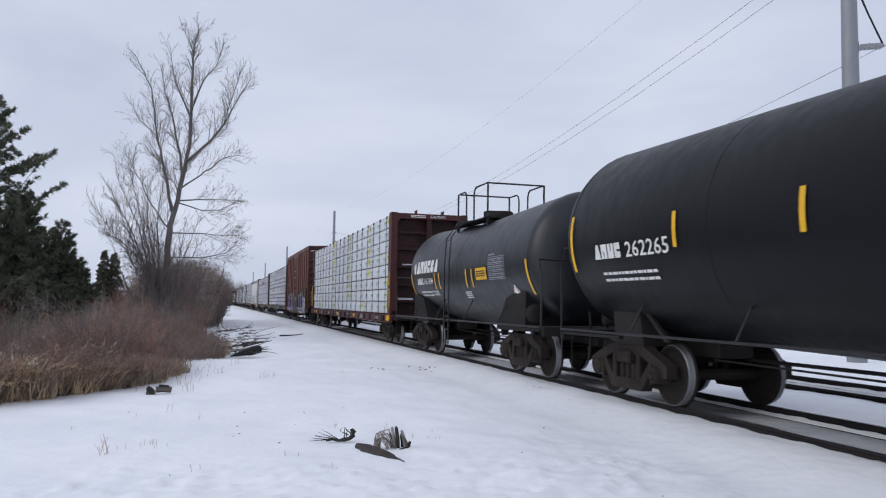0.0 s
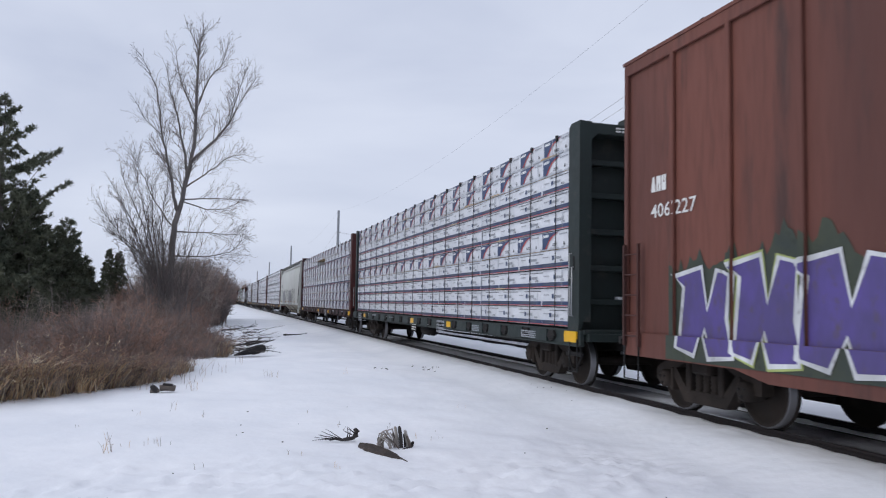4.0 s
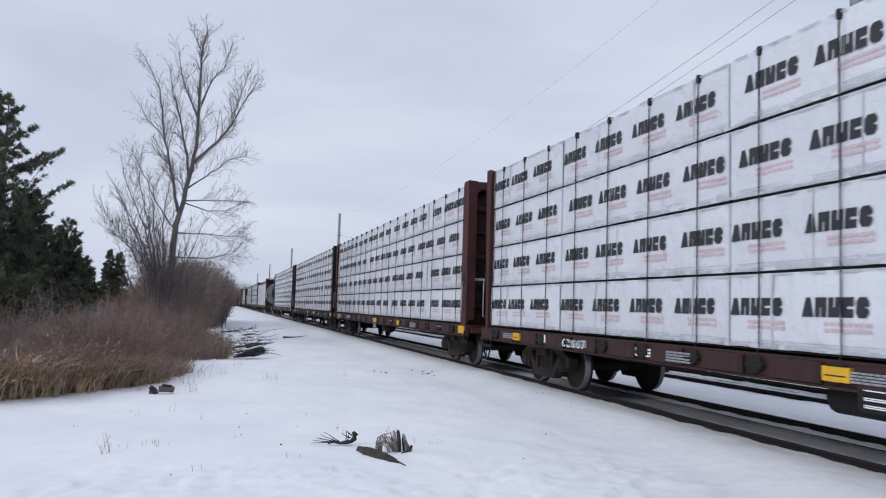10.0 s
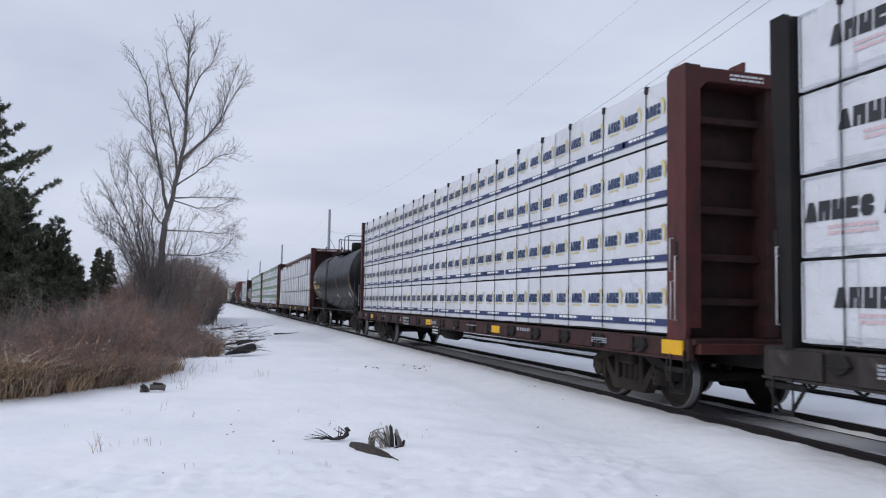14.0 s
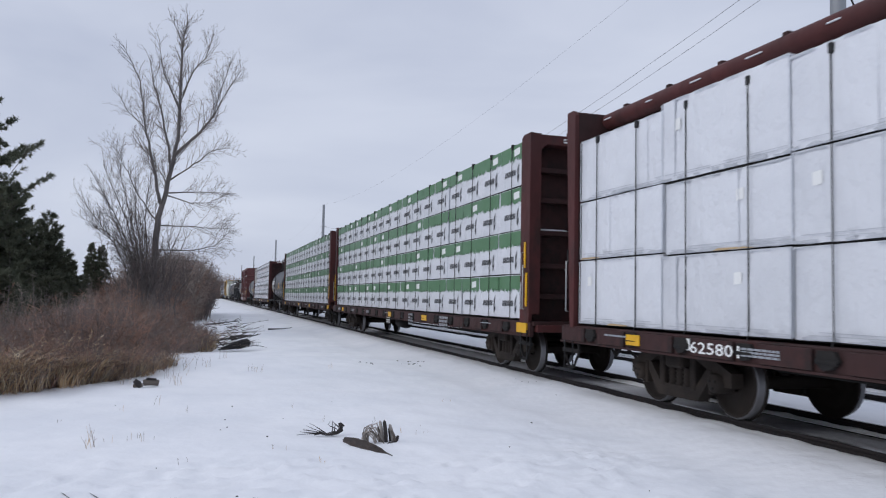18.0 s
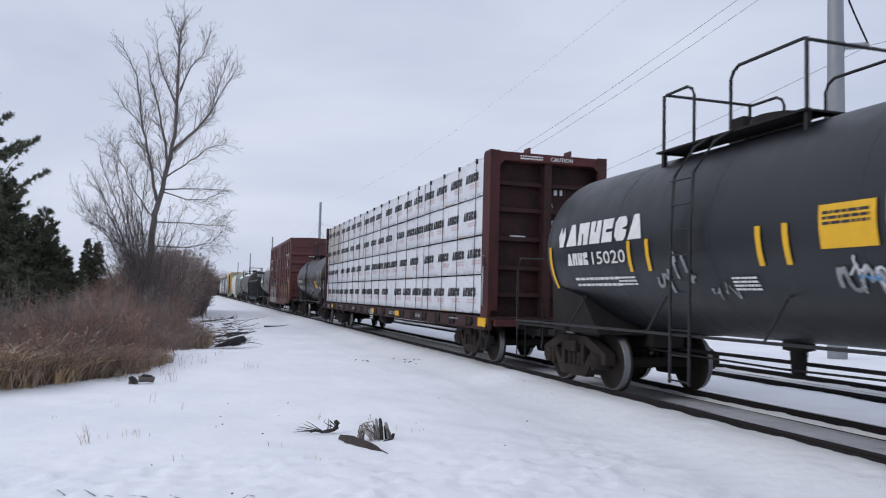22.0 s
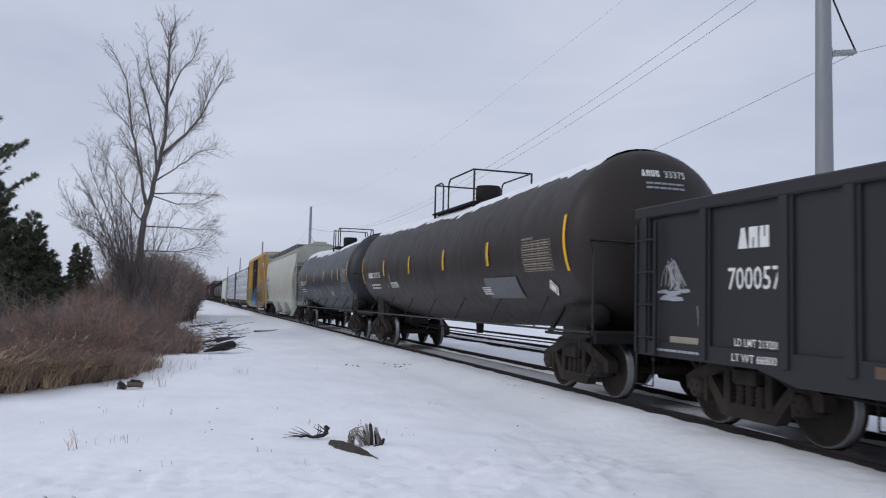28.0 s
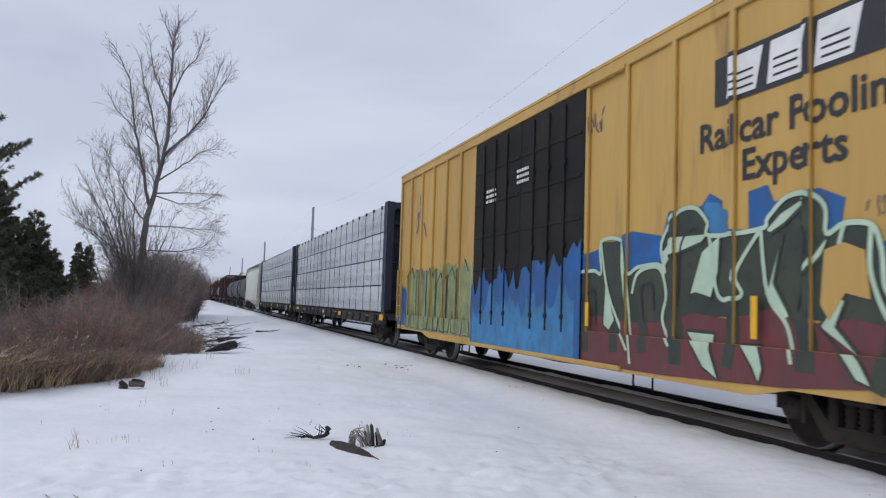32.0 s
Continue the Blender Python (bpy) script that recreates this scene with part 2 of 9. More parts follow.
M["wire"] = material("conductor", (0.10, 0.10, 0.11), 0.5, 0.4, bump=0)
M["bark"] = material("grey_bark", (0.175, 0.158, 0.152), 0.9, second=(0.095, 0.085, 0.083), grain=14, blotch=3, stretch=(1, 1, 0.3), amount=0.7, bump=0.6, fine=30)
M["twig"] = material("grey_twigs", (0.175, 0.146, 0.14), 0.85, second=(0.115, 0.095, 0.092), bump=0)
M["redtwig"] = material("reddish_twigs", (0.37, 0.222, 0.166), 0.85, second=(0.21, 0.132, 0.106), grain=3, bump=0, spread=0.55)
M["brush"] = material("grey_brown_twigs", (0.29, 0.227, 0.198), 0.85, second=(0.185, 0.146, 0.13), grain=3, bump=0, spread=0.5)
M["palestem"] = material("pale_stems", (0.33, 0.285, 0.25), 0.85, second=(0.22, 0.185, 0.16), grain=3, bump=0, spread=0.25)
M["palestraw"] = material("bleached_weeds", (0.66, 0.55, 0.39), 0.85, second=(0.42, 0.33, 0.22), grain=3, bump=0, spread=0.2)
M["palewood"] = material("bleached_wood", (0.42, 0.39, 0.36), 0.85, second=(0.26, 0.23, 0.21), grain=18, blotch=6, amount=0.8, bump=0.5)
M["brownwood"] = material("rotten_brown_wood", (0.072, 0.056, 0.049), 0.9, second=(0.034, 0.027, 0.025), grain=22, blotch=7, amount=0.9, stretch=(3, 0.6, 1), bump=0.9)
M["straw"] = material("dry_grass", (0.58, 0.405, 0.235), 0.85, second=(0.39, 0.265, 0.155), grain=3, bump=0, spread=0.35)
M["needle"] = material("pine_needles", (0.076, 0.092, 0.062), 0.75, second=(0.125, 0.125, 0.08), grain=2, blotch=1, amount=0.8, bump=0, spread=0.25)
M["blackwood"] = material("charred_wet_wood", (0.011, 0.010, 0.011), 0.8, second=(0.022, 0.02, 0.02), grain=14, blotch=5, amount=0.7, bump=0.6)
M["deadwood"] = material("weathered_wood", (0.15, 0.128, 0.112), 0.85, second=(0.10, 0.08, 0.07), grain=18, blotch=6, amount=0.8, stretch=(1, 1, 1), bump=0.6)
M["darkwood"] = material("wet_dark_wood", (0.024, 0.021, 0.022), 0.8, second=(0.05, 0.042, 0.04), grain=14, blotch=5, amount=0.7, bump=0.5)
M["gravel"] = material("dark_stones", (0.045, 0.042, 0.042), 0.9, bump=0.4, spread=0.3)
M["capsnow"] = material("snow_on_roofs", (0.80, 0.82, 0.85), 0.8, amount=0.3, bump=0.4, fine=8)
for key, rgb in dict(g_purple=(0.088, 0.06, 0.25), g_lime=(0.40, 0.47, 0.15), g_white=(0.68, 0.70, 0.72), g_green=(0.045, 0.10, 0.065), g_dark=(0.025, 0.035, 0.035),
                     g_mint=(0.34, 0.46, 0.31), g_blue=(0.010, 0.105, 0.33), g_maroon=(0.15, 0.03, 0.034), g_red=(0.21, 0.05, 0.05), g_pink=(0.42, 0.32, 0.34),
                     g_silver=(0.34, 0.35, 0.36), g_olive=(0.27, 0.31, 0.13), g_sky=(0.04, 0.22, 0.46), g_grey=(0.19, 0.195, 0.205), g_rust=(0.13, 0.07, 0.035), g_haze=(0.31, 0.315, 0.325), g_amber=(0.42, 0.22, 0.07)).items():
    M[key] = material("spray_paint_" + key[2:], rgb, 0.5, second=tuple(c * 0.5 + 0.02 for c in rgb), grain=5, blotch=2.6, amount=0.95, bump=0.05, stretch=(1, 1, 0.6), dirt=(0.085, 0.062, 0.056), dirt_at=0.56)
M["g_tan"] = material("sandy_overspray", (0.185, 0.13, 0.08), 0.6, second=(0.08, 0.06, 0.045), grain=5.0, blotch=2.6, amount=1.0, bump=0.05, stretch=(1, 1, 0.45), dirt=(0.035, 0.028, 0.026), dirt_at=0.56)
M["g_orange"] = material("rusty_orange_overspray", (0.34, 0.125, 0.05), 0.6, second=(0.15, 0.1, 0.06), grain=4.0, blotch=2.0, amount=1.0, bump=0.05, stretch=(1, 1, 0.6), dirt=(0.06, 0.035, 0.03), dirt_at=0.6)
M["g_frost"] = material("pale_mint_spray", (0.47, 0.60, 0.45), 0.5, second=(0.33, 0.45, 0.33), grain=6, blotch=2.4, amount=0.8, bump=0.04)
M["g_murk"] = material("murky_overspray", (0.022, 0.032, 0.028), 0.6, second=(0.045, 0.055, 0.032), grain=9.0, blotch=2.2, amount=0.9, bump=0.05, dirt=(0.012, 0.014, 0.014), dirt_at=0.56)
M["g_rosy"] = material("rosy_overspray", (0.33, 0.25, 0.27), 0.6, second=(0.11, 0.13, 0.115), grain=4.5, blotch=2.4, amount=1.0, bump=0.05, stretch=(1, 1, 0.5), dirt=(0.42, 0.42, 0.43), dirt_at=0.54)
M["g_motley"] = material("motley_overspray", (0.24, 0.05, 0.05), 0.6, second=(0.05, 0.075, 0.06), grain=4.0, blotch=1.7, amount=1.0, bump=0.05, stretch=(1, 1, 0.6), dirt=(0.36, 0.29, 0.2), dirt_at=0.55)


# ---- lettering, made first ----
def lettering(words):
    """Flat outlines of the words, one unit high, as (points, faces)."""
    made = {}
    obs = []
    for w in words:
        c = bpy.data.curves.new("lettering", "FONT")
        c.body, c.size, c.resolution_u = w, 1.0, 2
        c.offset = 0.02 if w[0] in "RE" else 0.008
        obs.append((w, new("lettering", c)))
    deps = bpy.context.evaluated_depsgraph_get()
    for w, ob in obs:
        me = bpy.data.meshes.new_from_object(ob.evaluated_get(deps))
        pts = [(v.co.x, v.co.y) for v in me.vertices]
        lo, hi = min(p[0] for p in pts), max(p[0] for p in pts)
        made[w] = ([(x - lo, y) for x, y in pts], [tuple(p.vertices) for p in me.polygons], hi - lo)
        bpy.data.meshes.remove(me)
        c = ob.data
        bpy.data.objects.remove(ob)
        bpy.data.curves.remove(c)
    return made


TEXT = lettering(["262265", "16184", "664469", "15020", "33375", "23509", "19176", "450532", "700057", "LD LMT 219200", "LT WT 66800", "LD LMT 221700", "LT WT 64300",
                  "LD LMT 195800 LB 88750 KG", "LT WT 67400 LB 30560 KG", "NEW 01-01", "CAUTION", "ATTENTION", "EXCESS HEIGHT CAR", "Railcar Pooling", "Experts", "7488",
                  "625801", "623559", "62667", "406 227", "405 643"])


# ---- mesh building ----
class Shape:
    """Gathers faces with their materials into one mesh."""

    def __init__(self):
        self.v, self.f, self.k, self.s, self.mats = [], [], [], [], []

    def slot(self, key):
        if key not in self.mats:
            self.mats.append(key)
        return self.mats.index(key)

    def add(self, pts, faces, key, smooth=False):
        b, k = len(self.v), self.slot(key)
        self.v.extend(tuple(p) for p in pts)
        for f in faces:
            self.f.append(tuple(b + i for i in f))
            self.k.append(k)
            self.s.append(smooth)
        return self

    def box(self, x0, x1, y0, y1, z0, z1, key, bevel=0.0):
        if x0 > x1: x0, x1 = x1, x0
        if y0 > y1: y0, y1 = y1, y0
        if z0 > z1: z0, z1 = z1, z0
        if not bevel:
            p = [(x, y, z) for x in (x0, x1) for y in (y0, y1) for z in (z0, z1)]
            return self.add(p, [(0, 1, 3, 2), (4, 6, 7, 5), (0, 4, 5, 1), (2, 3, 7, 6), (0, 2, 6, 4), (1, 5, 7, 3)], key)
        c, p = bevel, []
        for sx in (0, 1):
            for sy in (0, 1):
                for sz in (0, 1):
                    x, y, z = (x1 if sx else x0), (y1 if sy else y0), (z1 if sz else z0)
                    dx, dy, dz = (-c if sx else c), (-c if sy else c), (-c if sz else c)
                    p += [(x, y + dy, z + dz), (x + dx, y, z + dz), (x + dx, y + dy, z)]
        i = lambda sx, sy, sz, a: (sx * 4 + sy * 2 + sz) * 3 + a
        f = [(i(0, 0, 0, 0), i(0, 0, 1, 0), i(0, 1, 1, 0), i(0, 1, 0, 0)), (i(1, 0, 0, 0), i(1, 1, 0, 0), i(1, 1, 1, 0), i(1, 0, 1, 0)),
             (i(0, 0, 0, 1), i(1, 0, 0, 1), i(1, 0, 1, 1), i(0, 0, 1, 1)), (i(0, 1, 0, 1), i(0, 1, 1, 1), i(1, 1, 1, 1), i(1, 1, 0, 1)),
             (i(0, 0, 0, 2), i(0, 1, 0, 2), i(1, 1, 0, 2), i(1, 0, 0, 2)), (i(0, 0, 1, 2), i(1, 0, 1, 2), i(1, 1, 1, 2), i(0, 1, 1, 2))]
        for a in (0, 1):
            for b in (0, 1):
                f += [(i(a, b, 0, 0), i(a, b, 0, 1), i(a, b, 1, 1), i(a, b, 1, 0)), (i(a, 0, b, 0), i(a, 0, b, 2), i(a, 1, b, 2), i(a, 1, b, 0)),
                      (i(0, a, b, 1), i(0, a, b, 2), i(1, a, b, 2), i(1, a, b, 1))]
                f += [(i(a, b, s, 0), i(a, b, s, 1), i(a, b, s, 2)) for s in (0, 1)]
        return self.add(p, f, key)

    def tube(self, pts, radii, key, n=6, caps=True, smooth=True):
        pts = [Vector(p) for p in pts]
        if not isinstance(radii, (list, tuple)):
            radii = [radii] * len(pts)
        rings = []
        for j, p in enumerate(pts):
            d = (pts[min(j + 1, len(pts) - 1)] - pts[max(j - 1, 0)])
            d = d.normalized() if d.length else Vector((0, 0, 1))
            a = d.cross(Vector((0, 0, 1)) if abs(d.z) < 0.9 else Vector((1, 0, 0))).normalized()
            b = d.cross(a)
            rings += [p + (a * math.cos(2 * math.pi * i / n) + b * math.sin(2 * math.pi * i / n)) * radii[j] for i in range(n)]
        f = [(j * n + i, j * n + (i + 1) % n, (j + 1) * n + (i + 1) % n, (j + 1) * n + i) for j in range(len(pts) - 1) for i in range(n)]
        self.add(rings, f, key, smooth)
        if caps:
            self.add(rings[:n], [tuple(range(n))], key)
            self.add(rings[-n:], [tuple(range(n - 1, -1, -1))], key)
        return self

    def lathe(self, prof, key, n=32, axis="y", smooth=True, keys=None):
        """Turns (along, radius) pairs about an axis."""
        p = []
        for a, r in prof:
            for i in range(n):
                c, s = r * math.cos(2 * math.pi * i / n), r * math.sin(2 * math.pi * i / n)
                p.append((c, a, s) if axis == "y" else (a, c, s) if axis == "x" else (c, s, a))
        for j in range(len(prof) - 1):
            f = [(j * n + i, j * n + (i + 1) % n, (j + 1) * n + (i + 1) % n, (j + 1) * n + i) for i in range(n)]
            if j == 0:
                b = len(self.v)
                self.v.extend(p)
            k = self.slot(keys[j] if keys else key)
            for q in f:
                self.f.append(tuple(b + i for i in q)), self.k.append(k), self.s.append(smooth)
        return self

    def prism(self, poly, x0, x1, key):
        """A (y, z) outline drawn out along x."""
        n = len(poly)
        p = [(x0, y, z) for y, z in poly] + [(x1, y, z) for y, z in poly]
        f = [tuple(range(n)), tuple(range(2 * n - 1, n - 1, -1))] + [(i, i + n, (i + 1) % n + n, (i + 1) % n) for i in range(n)]
        return self.add(p, f, key)

    def flat(self, poly, x, key, side=-1):
        """A (u, v) outline lying on a wall that faces -x (side -1) or +x; u runs with the reading direction."""
        return self.add([(x, u * side, v) for u, v in poly], [tuple(range(len(poly)))], key)

    def rect(self, u0, v0, u1, v1, x, key):
        return self.flat([(u0, v0), (u1, v0), (u1, v1), (u0, v1)], x, key)

    def over(self, ribs, doors, bands, sill, depth):
        """Lays paint on a ribbed wall: between the ribs, above the sill and off the doors it drops back by depth."""
        cuts_u = sorted([a - e for a in ribs for e in (-0.047, 0.047)] + list(doors))
        cuts_v = sorted([sill] + [z + e for z in bands for e in (-0.037, 0.037)])

        def split(poly, axis, sign, at):
            low, high = [], []
            for p, q in zip(poly, poly[1:] + poly[:1]):
                a, b = sign * p[axis] - at, sign * q[axis] - at
                (low if a <= 0 else high).append(p)
                if (a < 0 < b) or (b < 0 < a):
                    m = tuple(p[k] + (q[k] - p[k]) * a / (a - b) for k in (0, 1, 2))
                    low.append(m), high.append(m)
            return [r for r in (low, high) if len(r) > 2]

        made = Shape()
        made.mats = list(self.mats)
        for f, k in zip(self.f, self.k):
            ring = [self.v[i] for i in f]
            tris = [ring] if len(ring) == 3 else [[ring[i] for i in t] for t in tessellate_polygon([[Vector((p[1], p[2], 0)) for p in ring]])]
            for tri in tris:
                todo = [tri]
                for axis, sign, cuts in ((1, -1, cuts_u), (2, 1, cuts_v)):
                    lo, hi = min(sign * p[axis] for p in tri), max(sign * p[axis] for p in tri)
                    for at in cuts:
                        if lo < at < hi:
                            todo = [r for poly in todo for r in split(poly, axis, sign, at)]
                for poly in todo:
                    u, v = -sum(p[1] for p in poly) / len(poly), sum(p[2] for p in poly) / len(poly)
                    proud = v < sill or doors[0] < u < doors[1] or any(abs(u - a) < 0.047 for a in ribs) or any(abs(v - z) < 0.037 for z in bands)
                    b = len(made.v)
                    made.v += [(p[0] + (0 if proud else depth), p[1], p[2]) for p in poly]
                    made.f.append(tuple(range(b, b + len(poly)))), made.k.append(k), made.s.append(False)
        return made

    def mesh(self, name):
        me = bpy.data.meshes.new(name)
        me.from_pydata(self.v, [], self.f)
        for key in self.mats:
            me.materials.append(M[key])
        me.polygons.foreach_set("material_index", self.k)
        me.polygons.foreach_set("use_smooth", self.s)
        me.update()
        return me


def wall(x):
    return lambda u, v: (x, -u, v)


def drum(r, zc):
    """Wraps the near side of a lying cylinder of radius r, axis height zc."""
    return lambda u, v: (-(r + 0.006) * math.cos((v - zc) / r), -u, zc + (r + 0.006) * math.sin((v - zc) / r))


def write(s, word, u, v, size, key, on, width=None):
    pts, faces, w = TEXT[word]
    k = (width / w) if width else size
    s.add([on(u + x * k, v + y * size) for x, y in pts], faces, key)


def blocks(s, u, v, width, height, count, key, on, slant=0.0):
    """Plain heavy blocks in place of a name: wedges, slit and notched rectangles."""
    step = width / count
    for i in range(count):
        a = u + i * step + step * 0.05
        w, h = step * 0.86, height

        def piece(*poly):
            s.add([on(a + x * w + slant * y * h, v + y * h) for x, y in poly], [tuple(range(len(poly)))], key)
        kind = i % 5
        if kind == 0:
            piece((-0.04, 0), (1.04, 0), (0.7, 1), (0.3, 1))
        elif kind == 1:
            piece((0, 0), (0.42, 0), (0.42, 0.5), (0.56, 0.5), (0.56, 0), (1, 0), (1, 1), (0, 1))
        elif kind == 2:
            piece((0, 0), (1, 0), (1, 1), (0.6, 1), (0.6, 0.5), (0.46, 0.5), (0.46, 1), (0, 1))
        elif kind == 3:
            piece((0, 0), (0.95, 0), (0.95, 0.42), (0.4, 0.42), (0.4, 0.56), (0.95, 0.56), (0.95, 1), (0, 1))
        else:
            piece((0, 0.22), (0.22, 0), (0.78, 0), (1, 0.22), (1, 0.42), (0.6, 0.5), (1, 0.58), (1, 0.78), (0.78, 1), (0.22, 1), (0, 0.78))


def bars(s, u, v, width, lines, height, key, on, rng, gap=1.8):
    """Unreadable small print as bars."""
    for j in range(lines):
        x = 0.0
        y = v - j * height * gap
        while x < width:
            w = rng.uniform(0.05, 0.16) * min(1.0, width + 0.2)
            w = min(w, width - x)
            s.add([on(u + x, y), on(u + x + w, y), on(u + x + w, y + height), on(u + x, y + height)], [(0, 1, 2, 3)], key)
            x += w + max(0.012, height * 0.5)


def patch(s, u0, v0, u1, v1, key, on, steps=4):
    """A painted or stuck-on patch that follows its surface."""
    p = [on(u, v0 + (v1 - v0) * j / steps) for j in range(steps + 1) for u in (u0, u1)]
    s.add(p, [(2 * j, 2 * j + 1, 2 * j + 3, 2 * j + 2) for j in range(steps)], key)


RIBBED = {}  # ribbed car walls, for the paint that lies on them
PAINTED = ("graffiti", "graffiti_ground", "graffiti_letter", "graffiti_line", "tag", "lettering", "emblem", "emblem_shape", "slogan")


def part(name, shape, parent, label="", at=None, kind=""):
    if name in PAINTED and parent.name in RIBBED:
        shape = shape.over(*RIBBED[parent.name])
    me = shape.mesh(name) if isinstance(shape, Shape) else shape
    ob = new(name, me)
    ob.parent = parent
    if at is not None:
        ob.matrix_basis = at
    return tagged(ob, label, kind=kind)


def thing(name, label, category, group="", m=None):
    ob = tagged(new(name), label, category, group)
    ob.empty_display_size = 0.3
    if m is not None:
        ob.matrix_basis = m
    return ob


# ---- ground, track, line of poles ----
def ground_height(x, y):
    """The snow field: a low mound towards the thicket, a dip behind it, a shallow bank up to each track."""
    z = -0.30
    z += 0.16 * math.exp(-((x - 0.6) / 3.2) ** 2 - ((y - 20.5) / 3.0) ** 2)
    z -= 0.16 * math.exp(-((x - 0.8) / 2.6) ** 2 - ((y - 28) / 3.5) ** 2)
    z += 0.05 * math.exp(-((x - 3.5) / 2.5) ** 2 - ((y - 17) / 6) ** 2)
    bank = max(0.0, 1 - max(0.0, abs(x - 9.5) - 3.1) / 1.3)
    z += 0.205 * bank * bank * (3 - 2 * bank)
    if y < 80 and abs(x) < 30:
        k = 1.0 - min(1.0, max(0.0, (x - 4.8) / 1.0)) if x < 9.5 else 0.3
        k *= min(1.0, max(0.0, (y - 4.2) / 1.2)) * min(1.0, max(0.0, (x + 12) / 4.0))
        z += k * (0.05 * noise.noise((x * 0.55, y * 0.55, 0.0)) + 0.028 * noise.noise((x * 1.7, y * 1.7, 3.0)) + 0.007 * noise.noise((x * 5, y * 5, 5.0)))
        if y < 11:
            near = max(0.0, min(1.0, (9.6 - y + noise.noise((x * 0.8, y * 0.8, 1.0))) / 1.8))
            lumps = noise.noise((x * 7.5, y * 6.0, 8.0))
            z += k * near * (0.085 * max(0.0, lumps) ** 1.3 - 0.06 * max(0.0, -lumps - 0.12) + 0.012 * noise.noise((x * 10, y * 10, 2.0)))
    between = min(abs(x - TRACK_X), abs(x - TRACK_X - 4.25))
    if between < 0.72:
        z -= 0.16 * min(1.0, (0.72 - between) / 0.05)
    elif between < 1.6 and y < 80:
        z += 0.02 * noise.noise((x * 3.0, y * 2.2, 6.0)) + 0.012 * noise.noise((x * 9.0, y * 7.0, 9.0))
    return z


def spaced(stops):
    out = []
    for a, b, step in stops:
        n = max(1, round((b - a) / step))
        out += [a + (b - a) * i / n for i in range(n)]
    return out + [stops[-1][1]]


gx = spaced([(-2600, -400, 550), (-400, -60, 60), (-60, -12, 4), (-12, -4, 0.4), (-4, 5, 0.085), (5, 6, 0.2), (6, 13, 0.05), (13, 14, 0.25), (14, 60, 4), (60, 400, 60), (400, 2600, 550)])
gy = spaced([(-2600, -400, 550), (-400, -30, 60), (-30, 3, 3), (3, 5.5, 0.2), (5.5, 10, 0.07), (10, 34, 0.22), (34, 80, 1.2), (80, 400, 25), (400, 2800, 400)])
gv = [(x, y, ground_height(x, y)) for y in gy for x in gx]
gw = len(gx)
gf = [(j * gw + i, j * gw + i + 1, (j + 1) * gw + i + 1, (j + 1) * gw + i) for j in range(len(gy) - 1) for i in range(gw - 1)]
tagged(new("ground", Shape().add(gv, gf, "snow", True).mesh("ground")), "snow-covered ground, smooth with faint ripples and tracks", "ground", kind="structure")


def railway(name, xc, label):
    """Two rails on ties, grey trodden snow and ballast between them."""
    bed = Shape()
    ys = spaced([(-40, 60, 0.5), (60, 200, 5), (200, 900, 50)])
    xs = [-0.715, -0.66, -0.5, -0.25, 0.0, 0.25, 0.5, 0.66, 0.715]
    pts = []
    for y in ys:
        for i, x in enumerate(xs):
            up = 0.0 if i in (0, 8) else 0.008 + 0.02 * noise.noise((x * 1.4, y * 1.4, xc))
            pts.append((xc + x, y, -0.158 + up))
    w = len(xs)
    bed.add(pts, [(j * w + i, j * w + i + 1, (j + 1) * w + i + 1, (j + 1) * w + i) for j in range(len(ys) - 1) for i in range(w - 1)], "old_snow", True)
    road = tagged(new(name, bed.mesh("roadbed")), label, "railway track", kind="structure")
    for side in (-1, 1):
        r = Shape()
        c = xc + side * 0.752
        prof = [(-0.068, -0.172), (0.068, -0.172), (0.068, -0.158), (0.012, -0.142), (0.010, -0.045), (0.036, -0.036), (0.036, -0.006), (0.03, 0.0), (-0.03, 0.0),
                (-0.036, -0.006), (-0.036, -0.036), (-0.010, -0.045), (-0.012, -0.142), (-0.068, -0.158)]
        n = len(prof)
        p = [(c + a, y, b) for y in (-40.0, 900.0) for a, b in prof]
        for i in range(n):
            r.add([p[i], p[(i + 1) % n], p[(i + 1) % n + n], p[i + n]], [(0, 1, 2, 3)], "rail_top" if i == 7 else "rail")
        part("rail", r, road)
    tie = Shape().box(-1.25, 1.25, -0.11, 0.11, -0.36, -0.186, "tie", 0.012).mesh("tie")
    for i in range(120):
        part("tie", tie, road, at=pose(xc + random.uniform(-0.03, 0.03), -6 + i * 0.53, random.uniform(-0.006, 0.006), 0, 0, random.uniform(-1, 1)))
    return road


railway("track_near", TRACK_X, "steel railway track bedded in grey dirty snow")
railway("track_far", TRACK_X + 4.25, "empty second railway track half buried in snow")


AWAY = 1.5  # size of the pole line over a common wooden one


